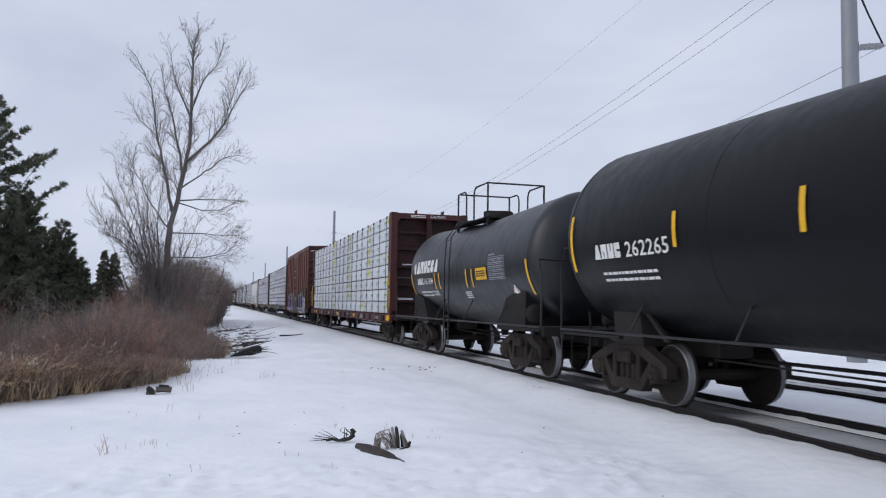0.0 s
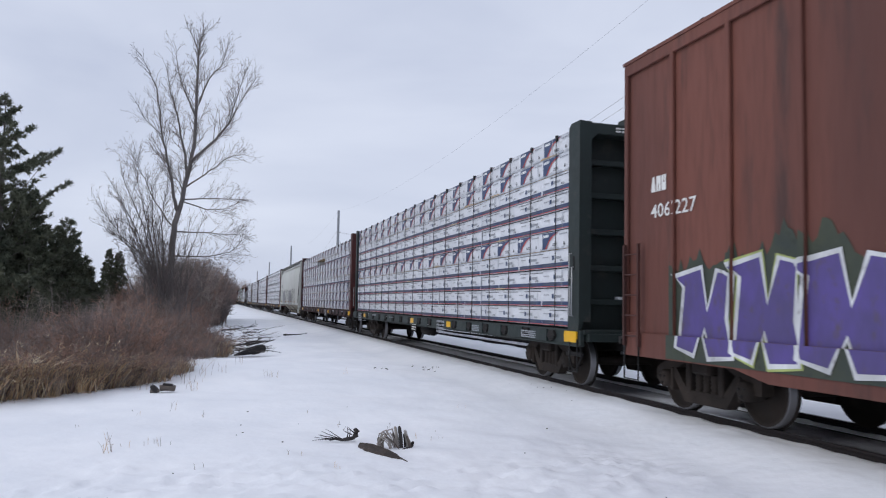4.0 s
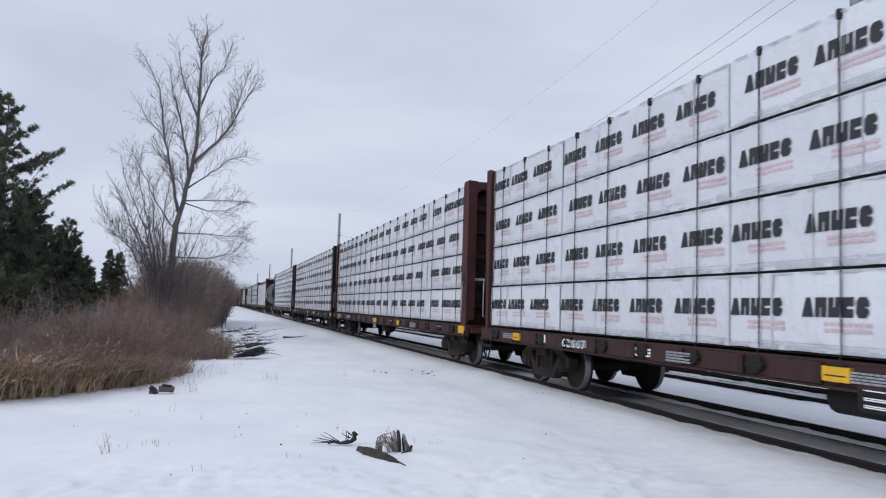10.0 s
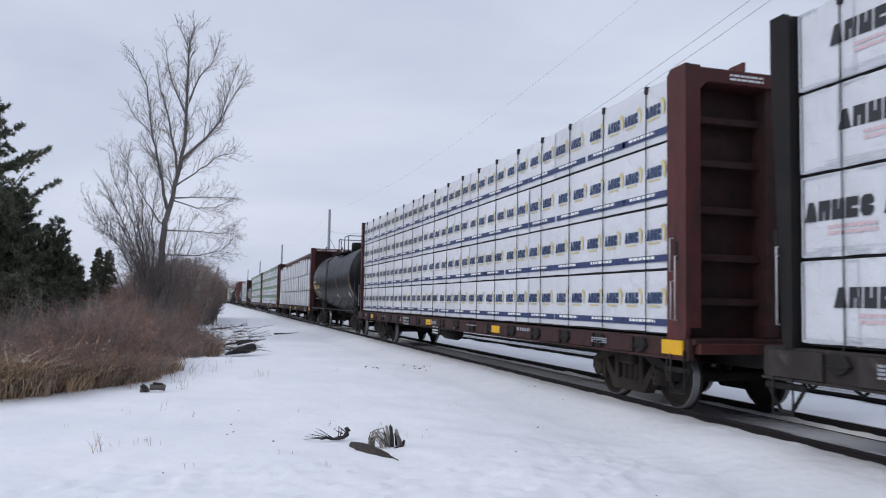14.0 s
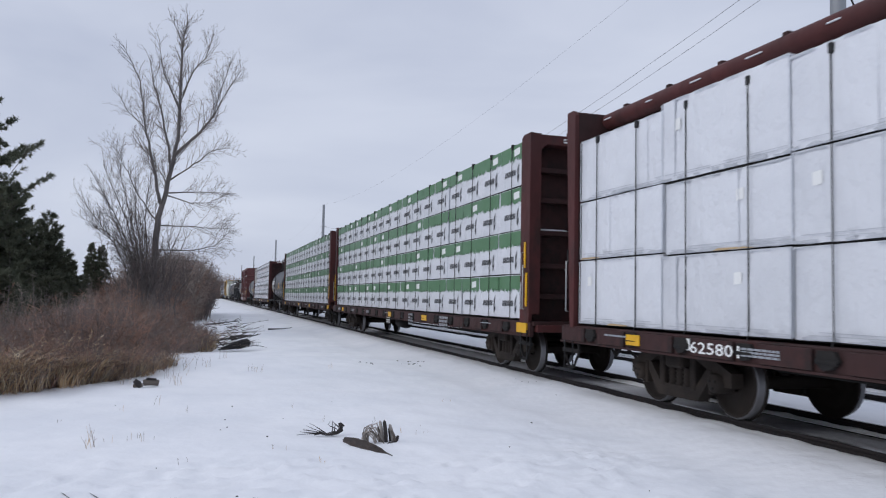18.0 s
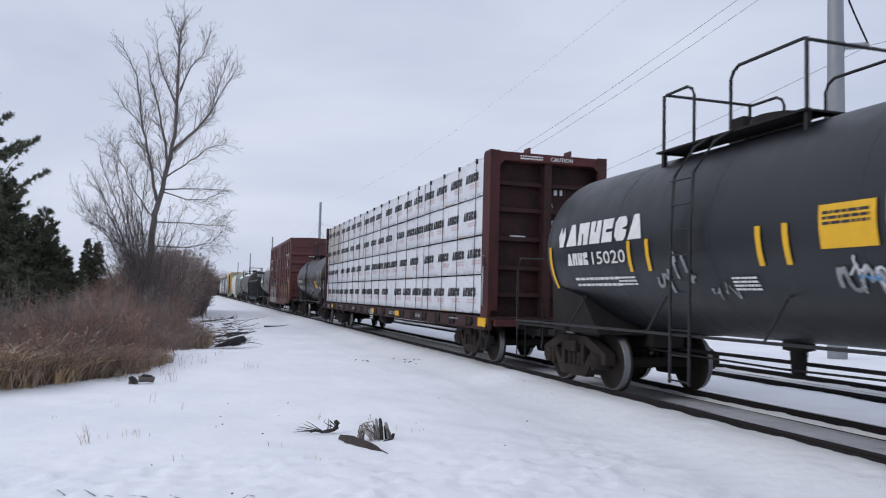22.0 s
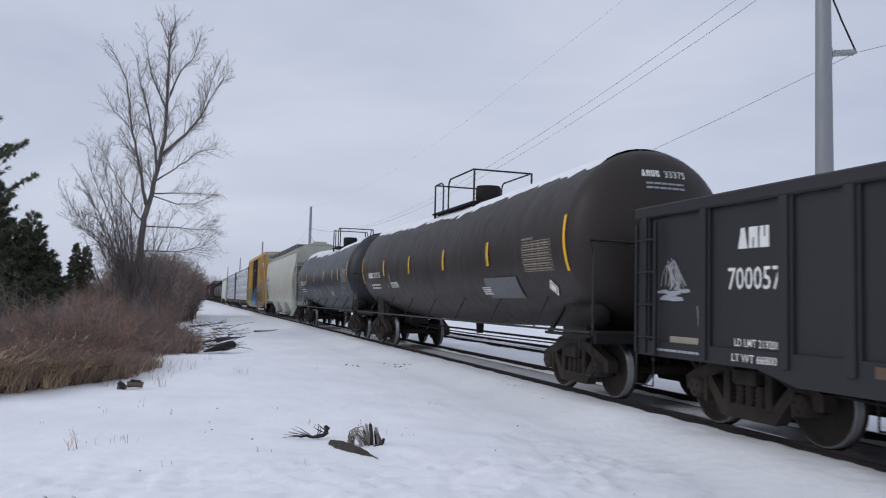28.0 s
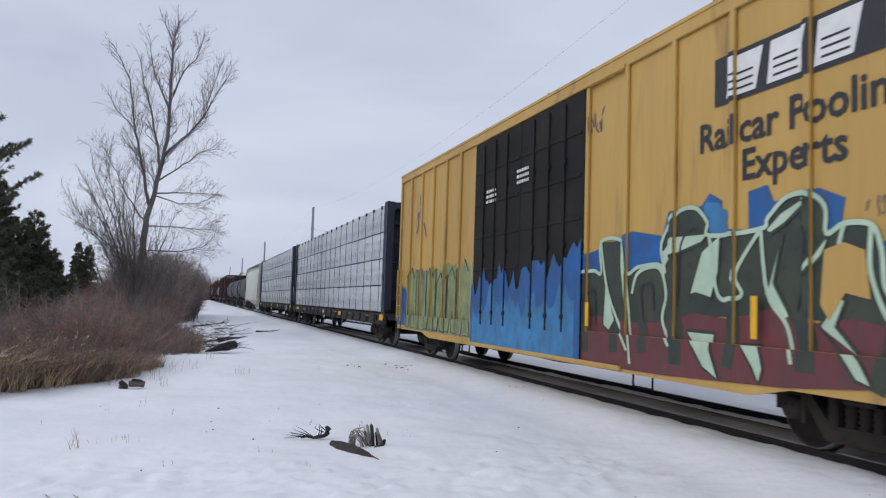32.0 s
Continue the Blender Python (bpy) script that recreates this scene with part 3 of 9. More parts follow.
def utility_pole(y, label):
    """A tall steel pole of the transmission line; its foot stands in the snow."""
    p = thing("utility_pole", label, "utility pole", "line of poles beside the railway", pose(14.0 * AWAY, y, -1.18) @ Matrix.Scale(AWAY, 4))
    part("shaft", Shape().tube([(0, 0, -0.4), (0, 0, 5), (0, 0, 10), (0, 0, 13.2)], [0.215, 0.20, 0.165, 0.145], "polegrey", 16), p)
    arm = Shape().tube([(0.16, 0, 7.88), (0.97, 0, 8.02)], 0.05, "zinc", 8)
    for i in range(6):
        arm.lathe([(0.3 + i * 0.11, 0.05), (0.33 + i * 0.11, 0.085), (0.36 + i * 0.11, 0.05)], "zinc", 10, "x")
    for i in range(len(arm.v)):
        x, yy, z = arm.v[i]
        if z < 2:
            arm.v[i] = (x, yy, z + 7.88 + 0.17 * (x - 0.16))
    part("insulator_arm", arm, p, "grey ribbed post insulator")
    part("bracket", Shape().box(0.12, 0.22, -0.06, 0.06, 7.74, 8.02, "rod", 0.01), p)
    part("stay", Shape().tube([(0.15, 0, 9.5), (0.55, 0, 8.75), (0.98, 0, 8.03)], 0.022, "rod", 6), p, "thin steel stay above the insulator")
    for x in (-0.25, 0.3):
        part("insulator", Shape().tube([(0, 0, 10.44), (x * 0.6, 0, 10.48), (x, 0, 10.5)], [0.03, 0.05, 0.03], "zinc", 8), p)
    return p


POLES = (-102.0, 21.45, 144.6, 243.9, 352.5, 465.0)
for y in POLES:
    utility_pole(y, "tall grey steel utility pole with a side insulator")


def line_wire(x, top, sag, radius):
    s = Shape()
    for a, b in zip(POLES, POLES[1:]):
        pts = []
        for i in range(17):
            f = i / 16
            pts.append((x * AWAY, a + (b - a) * f, EYE_Z + AWAY * (top - 4 * sag * f * (1 - f) - EYE_Z)))
        s.tube(pts, radius * AWAY, "wire", 5, caps=False)
    return tagged(new("power_line", s.mesh("power_line")), "thin dark overhead power line sagging between poles", "cable", "overhead lines")


line_wire(13.75, 10.2, 2.65, 0.006)
line_wire(14.3, 10.2, 2.65, 0.006)
line_wire(14.98, 7.71, 2.2, 0.006)
line_wire(14.0, 12.9, 1.8, 0.003)


# ---- railway cars: the running gear that all share ----
def wheelset_mesh():
    s = Shape()
    for d in (-1, 1):
        prof = [(0.0, 0.11), (0.03, 0.11), (0.03, 0.20), (0.05, 0.30), (0.035, 0.385), (0.0, 0.40), (0.0, 0.438), (0.012, 0.458), (0.1, 0.462), (0.112, 0.485), (0.138, 0.485),
                (0.142, 0.40), (0.10, 0.385), (0.115, 0.3), (0.10, 0.2), (0.12, 0.11), (0.16, 0.09)]
        keys = ["wheel"] * 6 + ["tread"] * 2 + ["wheel"] * 8
        b = Shape().lathe(prof, "wheel", 24, "x", True, keys)
        b.v = [(d * (0.835 - x), y, z) for x, y, z in b.v]
        off = len(s.v)
        for f, k in zip(b.f, b.k):
            s.f.append(tuple(i + off for i in f)), s.k.append(s.slot(b.mats[k])), s.s.append(True)
        s.v += b.v
    s.tube([(-0.95, 0, 0), (0.95, 0, 0)], 0.085, "wheel", 12)
    return s.mesh("wheelset")


def side_frame_mesh():
    s = Shape()
    s.prism([(-1.16, 0.42), (-1.16, 0.60), (-0.98, 0.68), (-0.5, 0.86), (0.5, 0.86), (0.98, 0.68), (1.16, 0.60), (1.16, 0.42), (1.03, 0.42), (1.0, 0.56), (0.72, 0.60),
             (0.42, 0.72), (-0.42, 0.72), (-0.72, 0.60), (-1.0, 0.56), (-1.03, 0.42)], -0.09, 0.09, "truck")
    s.prism([(-0.80, 0.60), (-0.66, 0.62), (-0.40, 0.34), (0.40, 0.34), (0.66, 0.62), (0.80, 0.60), (0.46, 0.17), (-0.46, 0.17)], -0.085, 0.085, "truck")
    for d in (-1, 1):
        s.box(-0.1, 0.1, d * 0.30, d * 0.42, 0.30, 0.76, "truck", 0.015)
        s.box(-0.11, 0.11, d * 0.72, d * 0.78, 0.30, 0.62, "truck", 0.012)
        s.lathe([(-0.17, 0.0), (-0.17, 0.085), (-0.15, 0.125), (-0.02, 0.13), (0.1, 0.13)], "truck", 16, "x")
        n = 16 * 5
        s.v[-n:] = [(x, y + d * 0.89, z + 0.457) for x, y, z in s.v[-n:]]
        for k in range(3):
            a = 2 * math.pi * k / 3 + 0.5
            s.box(-0.185, -0.165, d * 0.89 + 0.06 * math.cos(a) - 0.015, d * 0.89 + 0.06 * math.cos(a) + 0.015, 0.457 + 0.06 * math.sin(a) - 0.015, 0.457 + 0.06 * math.sin(a) + 0.015, "soot")
    return s.mesh("side_frame")


def spring_mesh():
    s = Shape()
    s.lathe([(0.33 + i * 0.028, 0.078 if i % 2 else 0.056) for i in range(10)], "truck", 8, "z")
    return s.mesh("spring")


def bolster_mesh():
    s = Shape().box(-1.16, 1.16, -0.2, 0.2, 0.58, 0.78, "truck", 0.03)
    s.box(-0.35, 0.35, -0.28, 0.28, 0.66, 0.88, "truck", 0.03)
    for d in (-1, 1):
        s.tube([(-0.72, d * 0.36, 0.36), (0, d * 0.3, 0.42), (0.72, d * 0.36, 0.36)], 0.035, "soot", 6)
        for e in (-1, 1):
            s.box(e * 0.66, e * 0.80, d * 0.36, d * 0.45, 0.24, 0.48, "soot", 0.01)
    return s.mesh("bolster")


GEAR = dict(wheelset=wheelset_mesh(), side_frame=side_frame_mesh(), spring=spring_mesh(), bolster=bolster_mesh())
WHEELS = []  # every wheelset with its place along the train


def truck(car, y, at):
    """A two-axle truck at y on a car whose middle lies at `at` along the train."""
    t = part("truck", GEAR["bolster"], car, "grimy cast steel two-axle truck", pose(0, y, 0))
    for d in (-1, 1):
        part("side_frame", GEAR["side_frame"], t, at=pose(d * 1.0, 0, 0, 0, 0, 0 if d < 0 else 180))
        for y2 in (-0.17, 0.0, 0.17):
            part("spring", GEAR["spring"], t, at=pose(d * 1.02, y2, 0))
        w = part("wheelset", GEAR["wheelset"], t, "steel wheels with bright worn treads", pose(0, d * 0.89, 0.457))
        WHEELS.append((w, d * 0.89, at + y + d * 0.89))


def coupler(car, y, out, key="soot"):
    """Draft gear from y outwards to the knuckle."""
    d = 1 if out > y else -1
    s = Shape().box(-0.16, 0.16, y - d * 0.5, y + d * 0.05, 0.68, 1.02, key, 0.02)
    s.box(-0.065, 0.065, y, out - d * 0.2, 0.80, 0.93, "soot", 0.02)
    s.prism([(out - d * 0.28, 0.70), (out + d * 0.04, 0.70), (out + d * 0.08, 0.86), (out + d * 0.04, 1.03), (out - d * 0.28, 1.03)], -0.13, 0.05, "soot")
    s.box(0.05, 0.14, out - d * 0.26, out - d * 0.05, 0.76, 0.97, "soot", 0.02)
    s.tube([(0.25, y, 0.72), (0.28, (y + out) / 2, 0.42), (0.22, out, 0.60)], 0.025, "soot", 6)
    part("coupler", s, car, "black knuckle coupler with air hose")


def ladder(car, x, y0, y1, z0, z1, steps, key, name="ladder", label=""):
    s = Shape()
    for y in (y0, y1):
        s.box(x - 0.02, x + 0.02, y - 0.022, y + 0.022, z0, z1, key)
    for i in range(steps):
        z = z0 + (z1 - z0) * (i + 0.5) / steps
        s.tube([(x, y0, z), (x, y1, z)], 0.012, key, 6)
    return part(name, s, car, label)


CARS = []  # every car with its middle along the train


def railcar(name, label, category, mid):
    c = thing(name, label, category, "cars of the freight train", pose(TRACK_X, mid, 0))
    CARS.append((c, mid))
    return c


# ---- bulkhead flat cars with wrapped lumber ----
def wrapped_package(length, height, depth, style, seed):
    """A strapped, printed stack of boards: near face at x = 0, middle of its length at y = 0, resting on z = 0."""
    rng = random.Random(seed)
    body = {"grey": "greywrap", "streak": "greywrap", "tan": "tanwrap"}.get(style, "wrap")
    s = Shape()
    nu, nv = max(4, int(length / 0.24)), 5
    # wrapped face with soft bulges between the straps
    h2 = length / 2
    gap = 0.01 if height < 0.6 else 0.016 if style in ("plain", "greenish") else 0.026
    s.box(0.017, depth, -h2 + 0.01, h2 - 0.01, gap + 0.002, height - 0.002, body, 0.02)
    grid = []
    for j in range(nv + 1):
        for i in range(nu + 1):
            u, v = -h2 + length * i / nu, gap + (height - gap - 0.004) * j / nv
            if j == 0:
                v += rng.uniform(-0.006, 0.006)
            edge = i in (0, nu) or j in (0, nv)
            grid.append((0.016 if edge else rng.uniform(-0.007, 0.010), -u, v))
    s.add(grid, [(j * (nu + 1) + i, j * (nu + 1) + i + 1, (j + 1) * (nu + 1) + i + 1, (j + 1) * (nu + 1) + i) for j in range(nv) for i in range(nu)], body, True)
    s.box(0.035, depth - 0.03, -h2 + 0.02, h2 - 0.02, 0.0, gap + 0.004, "wood" if style == "flags" else "soot")
    x, on = -0.009, wall(-0.009)
    n = max(1, round(length / 1.22))
    pitch = length / n
    off = rng.uniform(-0.1, 0.1)
    slide = rng.uniform(-0.45, 0.45)
    for i in range(n):
        u = -h2 + i * pitch + (off if 0 < i < n - 1 else 0)
        if style in ("inked", "tan"):
            a = min(max(u + 0.12 + slide, -h2 + 0.03), h2 - 1.0)
            blocks(s, a, height * 0.45, min(0.92, pitch - 0.2), 0.205, 5, "ink", on, 0.05)
            bars(s, a + 0.32, height * 0.35, 0.62, 2, 0.035, "pink", on, rng)
        elif style == "tealed":
            blocks(s, u + 0.25 + rng.uniform(-0.1, 0.1), height * 0.42, 0.52, 0.10, 6, "teal", on)
            bars(s, u + 0.3, height * 0.28, 0.45, 1, 0.025, "teal", on, rng)
            if i == n - 1 and rng.random() < 0.8:
                a = u + pitch - 0.42
                s.flat([(a, height * 0.42), (a + 0.05, height * 0.3), (a + 0.3, height * 0.34), (a + 0.33, height * 0.85), (a + 0.02, height * 0.9)], x, "acid")
                bars(s, a + 0.08, height * 0.62, 0.18, 2, 0.03, "greypaint", wall(-0.012), rng)
        elif style == "strp":
            for e in (0, 1):
                a = u + 0.06 + e * pitch / 2
                blocks(s, a, height * 0.48, 0.40, 0.16, 4, "flag", on)
                s.flat([(a + 0.37, height * 0.70), (a + 0.44, height * 0.74), (a + 0.50, height * 0.64), (a + 0.48, height * 0.46), (a + 0.44, height * 0.46), (a + 0.45, height * 0.62)], x, "gold")
                bars(s, a + 0.05, height * 0.42, 0.3, 1, 0.03, "gold", on, rng)
            s.rect(u, height * 0.13, u + pitch, height * 0.24, x, "blue")
            bars(s, u + 0.2, height * 0.18, 0.7, 1, 0.04, "label", wall(-0.012), rng)
        elif style == "greenish":
            edge = []
            k = 26
            for q in range(k + 1):
                edge.append((u + pitch * q / k, height * (0.71 - rng.uniform(0.0, 0.09) - (0.04 if q % 2 else 0.0))))
            s.flat([*edge, (u + pitch, height - 0.02), (u, height - 0.02)], x, "leaf")
            blocks(s, u + 0.22, height * 0.28, 0.60, 0.115, 8, "greypaint", on, 0.12)
            a = u + 0.90
            s.flat([(a, height * 0.20), (a + 0.07, height * 0.34), (a + 0.11, height * 0.55), (a + 0.01, height * 0.42)], x, "greypaint")
            s.flat([(a + 0.02, height * 0.10), (a + 0.09, height * 0.20), (a + 0.10, height * 0.30), (a + 0.01, height * 0.22)], x, "ink")
            if rng.random() < 0.35:
                s.flat([(u + 0.75, height * 0.72), (u + 1.05, height * 0.74), (u + 1.04, height * 0.9), (u + 0.74, height * 0.88)], -0.012, "label")
        elif style == "flags":
            lo, hi = height * 0.09, height * 0.95
            sweep = [(0.16, 0.0), (0.29, 0.42), (0.43, 0.72), (0.59, 0.88), (0.80, 1.0)]
            s.flat([(u + 0.02, lo)] + [(u + a, lo + (hi - lo) * f) for a, f in sweep] + [(u + 0.02, hi)], x, "flag")
            s.flat([(u + a, lo + (hi - lo) * f) for a, f in sweep] + [(u + a + 0.05, lo + (hi - lo) * f * 0.97) for a, f in reversed(sweep[:-1])], x - 0.001, "redink")
            blocks(s, u + 0.06, height * 0.72, 0.26, 0.05, 5, "label", wall(x - 0.002))
            bars(s, u + 0.80, height * 0.76, 0.34, 1, 0.025, "fadeink", on, rng)
            bars(s, u + 0.5, height * 0.3, 0.2, 2, 0.018, "greypaint", on, rng)
            blocks(s, u + 0.98, height * 0.2, 0.06, 0.06, 1, "ink", on)
        elif style == "lines":
            band = height * 0.2
            s.rect(u, height * 0.1, u + pitch, height * 0.1 + band, x, "flag")
            s.rect(u, height * 0.055, u + pitch, height * 0.055 + 0.014, x, "redink")
            if rng.random() < 0.85:
                s.rect(u + rng.choice((0.0, 0.0, 0.35)), height * 0.83, u + pitch, height * 0.83 + 0.011, x, "ink")
            bars(s, u + 0.05, height * 0.17, 0.9, 1, 0.02, "greypaint", wall(x - 0.002), rng, 1.0)
            a = u + 0.42 + 0.3 * slide
            s.rect(a, height * 0.46, a + 0.085, height * 0.46 + 0.085, x, "flag")
            blocks(s, a + 0.11, height * 0.5, 0.3, 0.05, 7, "fadeink", on)
            bars(s, u + 0.06, height * 0.62, 0.26, 1, 0.018, "fadeink", on, rng)
            bars(s, u + 0.85, height * 0.42, 0.14, 2, 0.012, "greypaint", on, rng)
        elif style == "streak":
            for q in range(8):
                a = u + pitch * (q + 0.3) / 8
                s.rect(a, height * 0.52, a + 0.06, height * 0.8, x, "label")
                s.rect(a + 0.08, height * 0.2, a + 0.1, height * 0.45, x, "greypaint")
        elif style == "plain":
            if rng.random() < 0.3:
                s.flat([(u + 0.3, height * 0.6), (u + 0.44, height * 0.61), (u + 0.44, height * 0.75), (u + 0.3, height * 0.74)], x, "label")
    if style not in ("greenish", "strp"):
        # creased hems along the lower and upper edge, and an overlapping seam
        for v0, deep in ((gap + 0.004, 0.05), (height - 0.008, -0.03)):
            k = int(length / 0.12)
            run = [(-h2 + length * i / k, v0 + deep * rng.uniform(0.15, 1.0)) for i in range(k + 1)]
            for (a, ta), (b, tb) in zip(run, run[1:]):
                if rng.random() < 0.8:
                    s.flat([(a, v0), (b, v0), (b, tb), (a, ta)], -0.0085, "fold")
        if height > 0.6:
            # doubled hem above the gap, broken here and there
            for v0 in (gap + 0.05, gap + 0.085):
                a = -h2 + rng.uniform(0.0, 0.6)
                while a < h2 - 0.2:
                    b = min(h2 - 0.02, a + rng.uniform(0.4, 2.2))
                    t = rng.uniform(-0.008, 0.008)
                    s.flat([(a, v0), (b, v0 + t), (b, v0 + t + 0.007), (a, v0 + 0.009)], -0.0098, "fold")
                    a = b + rng.uniform(0.05, 0.7)
        for i in range(max(1, n // 2)):
            u = rng.uniform(-h2 + 0.3, h2 - 0.3)
            s.flat([(u, 0.02), (u + 0.012, 0.02), (u + 0.016 + rng.uniform(-0.02, 0.02), height - 0.02), (u + rng.uniform(-0.02, 0.02), height - 0.02)], -0.0105, "fold")
        if rng.random() < 0.35:
            u = rng.uniform(-h2, h2 - 1.0)
            s.flat([(u, gap), (u + rng.uniform(0.5, 1.0), gap), (u + 0.6, gap + 0.022), (u + 0.1, gap + 0.03)], -0.0095, "wood")
    for e in (-1, 1):
        # folded, darker package ends
        s.rect(e * h2 - 0.012, gap + 0.01, e * h2 + 0.012, height - 0.02, -0.004, "greywrap")
    return s.mesh("lumber_package")


PACKS = {}


def package(length, height, style, variant):
    key = (round(length, 2), round(height, 3), style, variant)
    if key not in PACKS:
        PACKS[key] = wrapped_package(length, height, 1.2, style, hash((key[0], key[1], len(style), variant)) & 0xffff)
    return PACKS[key]


def lumber_car(front, back, paint, sill_paint, rows, label, load_top=4.68, missing=(), number=""):
    """A centre-beam flat car. rows: styles from the deck upwards."""
    mid, length = (front + back) / 2, back - front
    h = length / 2
    rng = random.Random(int(front * 10))
    # red and brown cars: recess shade is put into a darker, grimier red
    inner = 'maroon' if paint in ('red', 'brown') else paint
    low = 0.70 if sill_paint == 'soot' else 0.77
    sill_paint = {'brown': 'maroon', 'soot': 'grime'}.get(sill_paint, sill_paint)
    c = railcar("lumber_flat_car", label, "freight car", mid)
    ahead, behind = (2.15, 2.0) if paint == "soot" else (1.57, 2.45)
    truck(c, -(h - ahead), mid), truck(c, h - behind, mid)
    s = Shape().box(-1.36, 1.36, -h - 0.55, h + 0.55, 0.98, 1.06, sill_paint, 0.01)
    s.box(-0.28, 0.28, -h - 0.7, h + 0.7, 0.66, 0.98, "soot", 0.01)
    for i in range(9):
        y = -h + length * (i + 0.5) / 9
        s.box(-1.34, 1.34, y - 0.05, y + 0.05, 0.84, 0.98, "soot")
    part("deck", s, c)
    for d in (-1, 1):
        s = Shape().box(d * 1.33, d * 1.42, -h - 0.5, h + 0.5, low, 1.055, sill_paint, 0.012)
        s.box(d * 1.41, d * 1.445, -h - 0.5, h + 0.5, low, low + 0.03, sill_paint)
        part("side_sill", s, c)
        n = round(length / 1.22)
        winch = Shape().prism([(-0.16, 0.92), (-0.1, 1.02), (0.12, 1.02), (0.16, 0.9), (0.05, 0.82), (-0.06, 0.84)], -1.47, -1.42, "soot")
        winch.tube([(-1.455, -0.14, 0.91), (-1.455, 0.14, 0.91)], 0.03, "soot", 8)
        winch.box(-1.47, -1.425, 0.2, 0.98, low + 0.04, 1.03, sill_paint, 0.006)
        winch = winch.mesh("strap_winch")
        for i in range(n):
            part("strap_winch", winch, c, at=pose(0, -h + length * (i + 0.5) / n, 0, 0, 0, 0 if d < 0 else 180))
    for i in range(5):
        y = -h + length * (i + 0.5) / 5 + rng.uniform(-0.5, 0.5)
        if i in (1, 2, 4):
            part("reflector", Shape().box(-1.482, -1.428, y, y + rng.choice((0.36, 0.48)), 0.85, 1.0, "yellow"), c, "yellow reflector on the sill")
    part("reflector", Shape().box(-1.458, -1.428, -h - 0.42, -h + 0.06, 0.84, 1.03, "yellow"), c, "yellow reflector on the sill")
    s = Shape()
    bars(s, 1.0, 0.94, 0.9, 3, 0.035, "label", wall(-1.448), rng, 1.5)
    bars(s, -5.0, 0.94, 1.0, 3, 0.03, "label", wall(-1.448), rng, 1.5)
    bars(s, -h + 3.0, 0.87, 0.45, 1, 0.15, "label", wall(-1.448), rng)
    for k in range(7):
        bars(s, -h + length * (k + 0.35) / 7, 0.95, rng.uniform(0.4, 0.8), rng.choice((1, 3, 4)), rng.choice((0.02, 0.025, 0.06)), "fadeink", wall(-1.4785), rng, 1.5)
    if number:
        write(s, number, -h + (3.3 if load_top < 4.5 else 4.1), 0.85, 0.2, "label", wall(-1.474), 0.95)
    part("stencil", s, c, "white stencilled data on the sill", kind="stuff")
    s = Shape().rect(-0.35, 0.62, 0.3, 0.98, -1.462, "soot")
    s.box(-1.463, -1.448, -0.3, 0.35, 0.60, 1.02, "soot")
    for a, b, e, f in ((-0.27, 0.8, -0.02, 0.97), (0.02, 0.8, 0.25, 0.97), (-0.27, 0.64, 0.25, 0.67), (-0.27, 0.71, 0.25, 0.74)):
        for g in ((a, b, e, b + 0.012), (a, f - 0.012, e, f), (a, b, a + 0.012, f), (e - 0.012, b, e, f)):
            s.rect(*g, -1.467, "label")
    part("data_plate", s, c, "dark data plate with white frames")
    # centre beam
    s = Shape().box(-0.14, 0.14, -h, h, 4.58, 4.74, paint, 0.02)
    s.box(-0.10, 0.10, -h, h, 1.06, 1.5, paint)
    s.box(-0.10, 0.10, -h, h, 3.9, 4.6, paint)
    for i in range(12):
        y = -h + length * (i + 0.5) / 12
        s.box(-0.09, 0.09, y - 0.07, y + 0.07, 1.06, 4.6, paint)
    if load_top < 4.5:
        for d in (-1, 1):
            s.tube([(d * 0.80, -h, 4.58), (d * 0.80, h, 4.58)], 0.135, paint, 12)
            s.box(d * 0.1, d * 0.78, -h, h, 4.54, 4.68, inner, 0.02)
            for i in range(18):
                y = -h + length * (i + 0.5) / 18
                s.box(d * 0.70, d * 0.86, y - 0.05, y + 0.05, 4.66, 4.75, inner, 0.01)
                s.box(d * 0.86, d * 0.955, y + 0.3, y + 0.52 + rng.uniform(-0.1, 0.1), 4.575, 4.592, "capsnow", 0.006)
    part("centre_beam", s, c)
    for d in (-1, 1):
        # the trailing bulkhead is shallower and draws in towards the deck
        deep = 0.44 if d < 0 else 0.30
        y0, y1 = d * (h + 0.03), d * (h + 0.03 + deep)
        foot = y0 + d * (deep if d < 0 else 0.16)
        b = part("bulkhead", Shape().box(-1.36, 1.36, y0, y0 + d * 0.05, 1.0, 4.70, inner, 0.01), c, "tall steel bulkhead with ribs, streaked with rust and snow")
        for e in (-1, 1):
            q = Shape().prism([(y0, 0.78), (y0, 4.66), (y0 + d * 0.08, 4.74), (y1, 4.74), (y1, 4.2), (foot, 1.2), (foot - d * 0.08, 0.78)], e * 1.43, e * 1.36, paint)
            q.add([(x, yy, z) for x in (e * 1.428, e * 1.20) for z, ya in ((1.2, foot), (4.2, y1), (4.735, y1)) for yy in (ya - d * 0.05, ya - d * 0.002)],
                  [(0, 1, 3, 2), (2, 3, 5, 4), (6, 8, 9, 7), (8, 10, 11, 9), (1, 7, 9, 3), (3, 9, 11, 5), (0, 2, 8, 6), (2, 4, 10, 8), (0, 6, 7, 1), (4, 5, 11, 10)], paint)
            q.box(e * 1.436, e * 1.428, y0 + d * 0.2, y0 + d * 0.26, 2.1, 2.35, "soot")
            part("post", q, b)
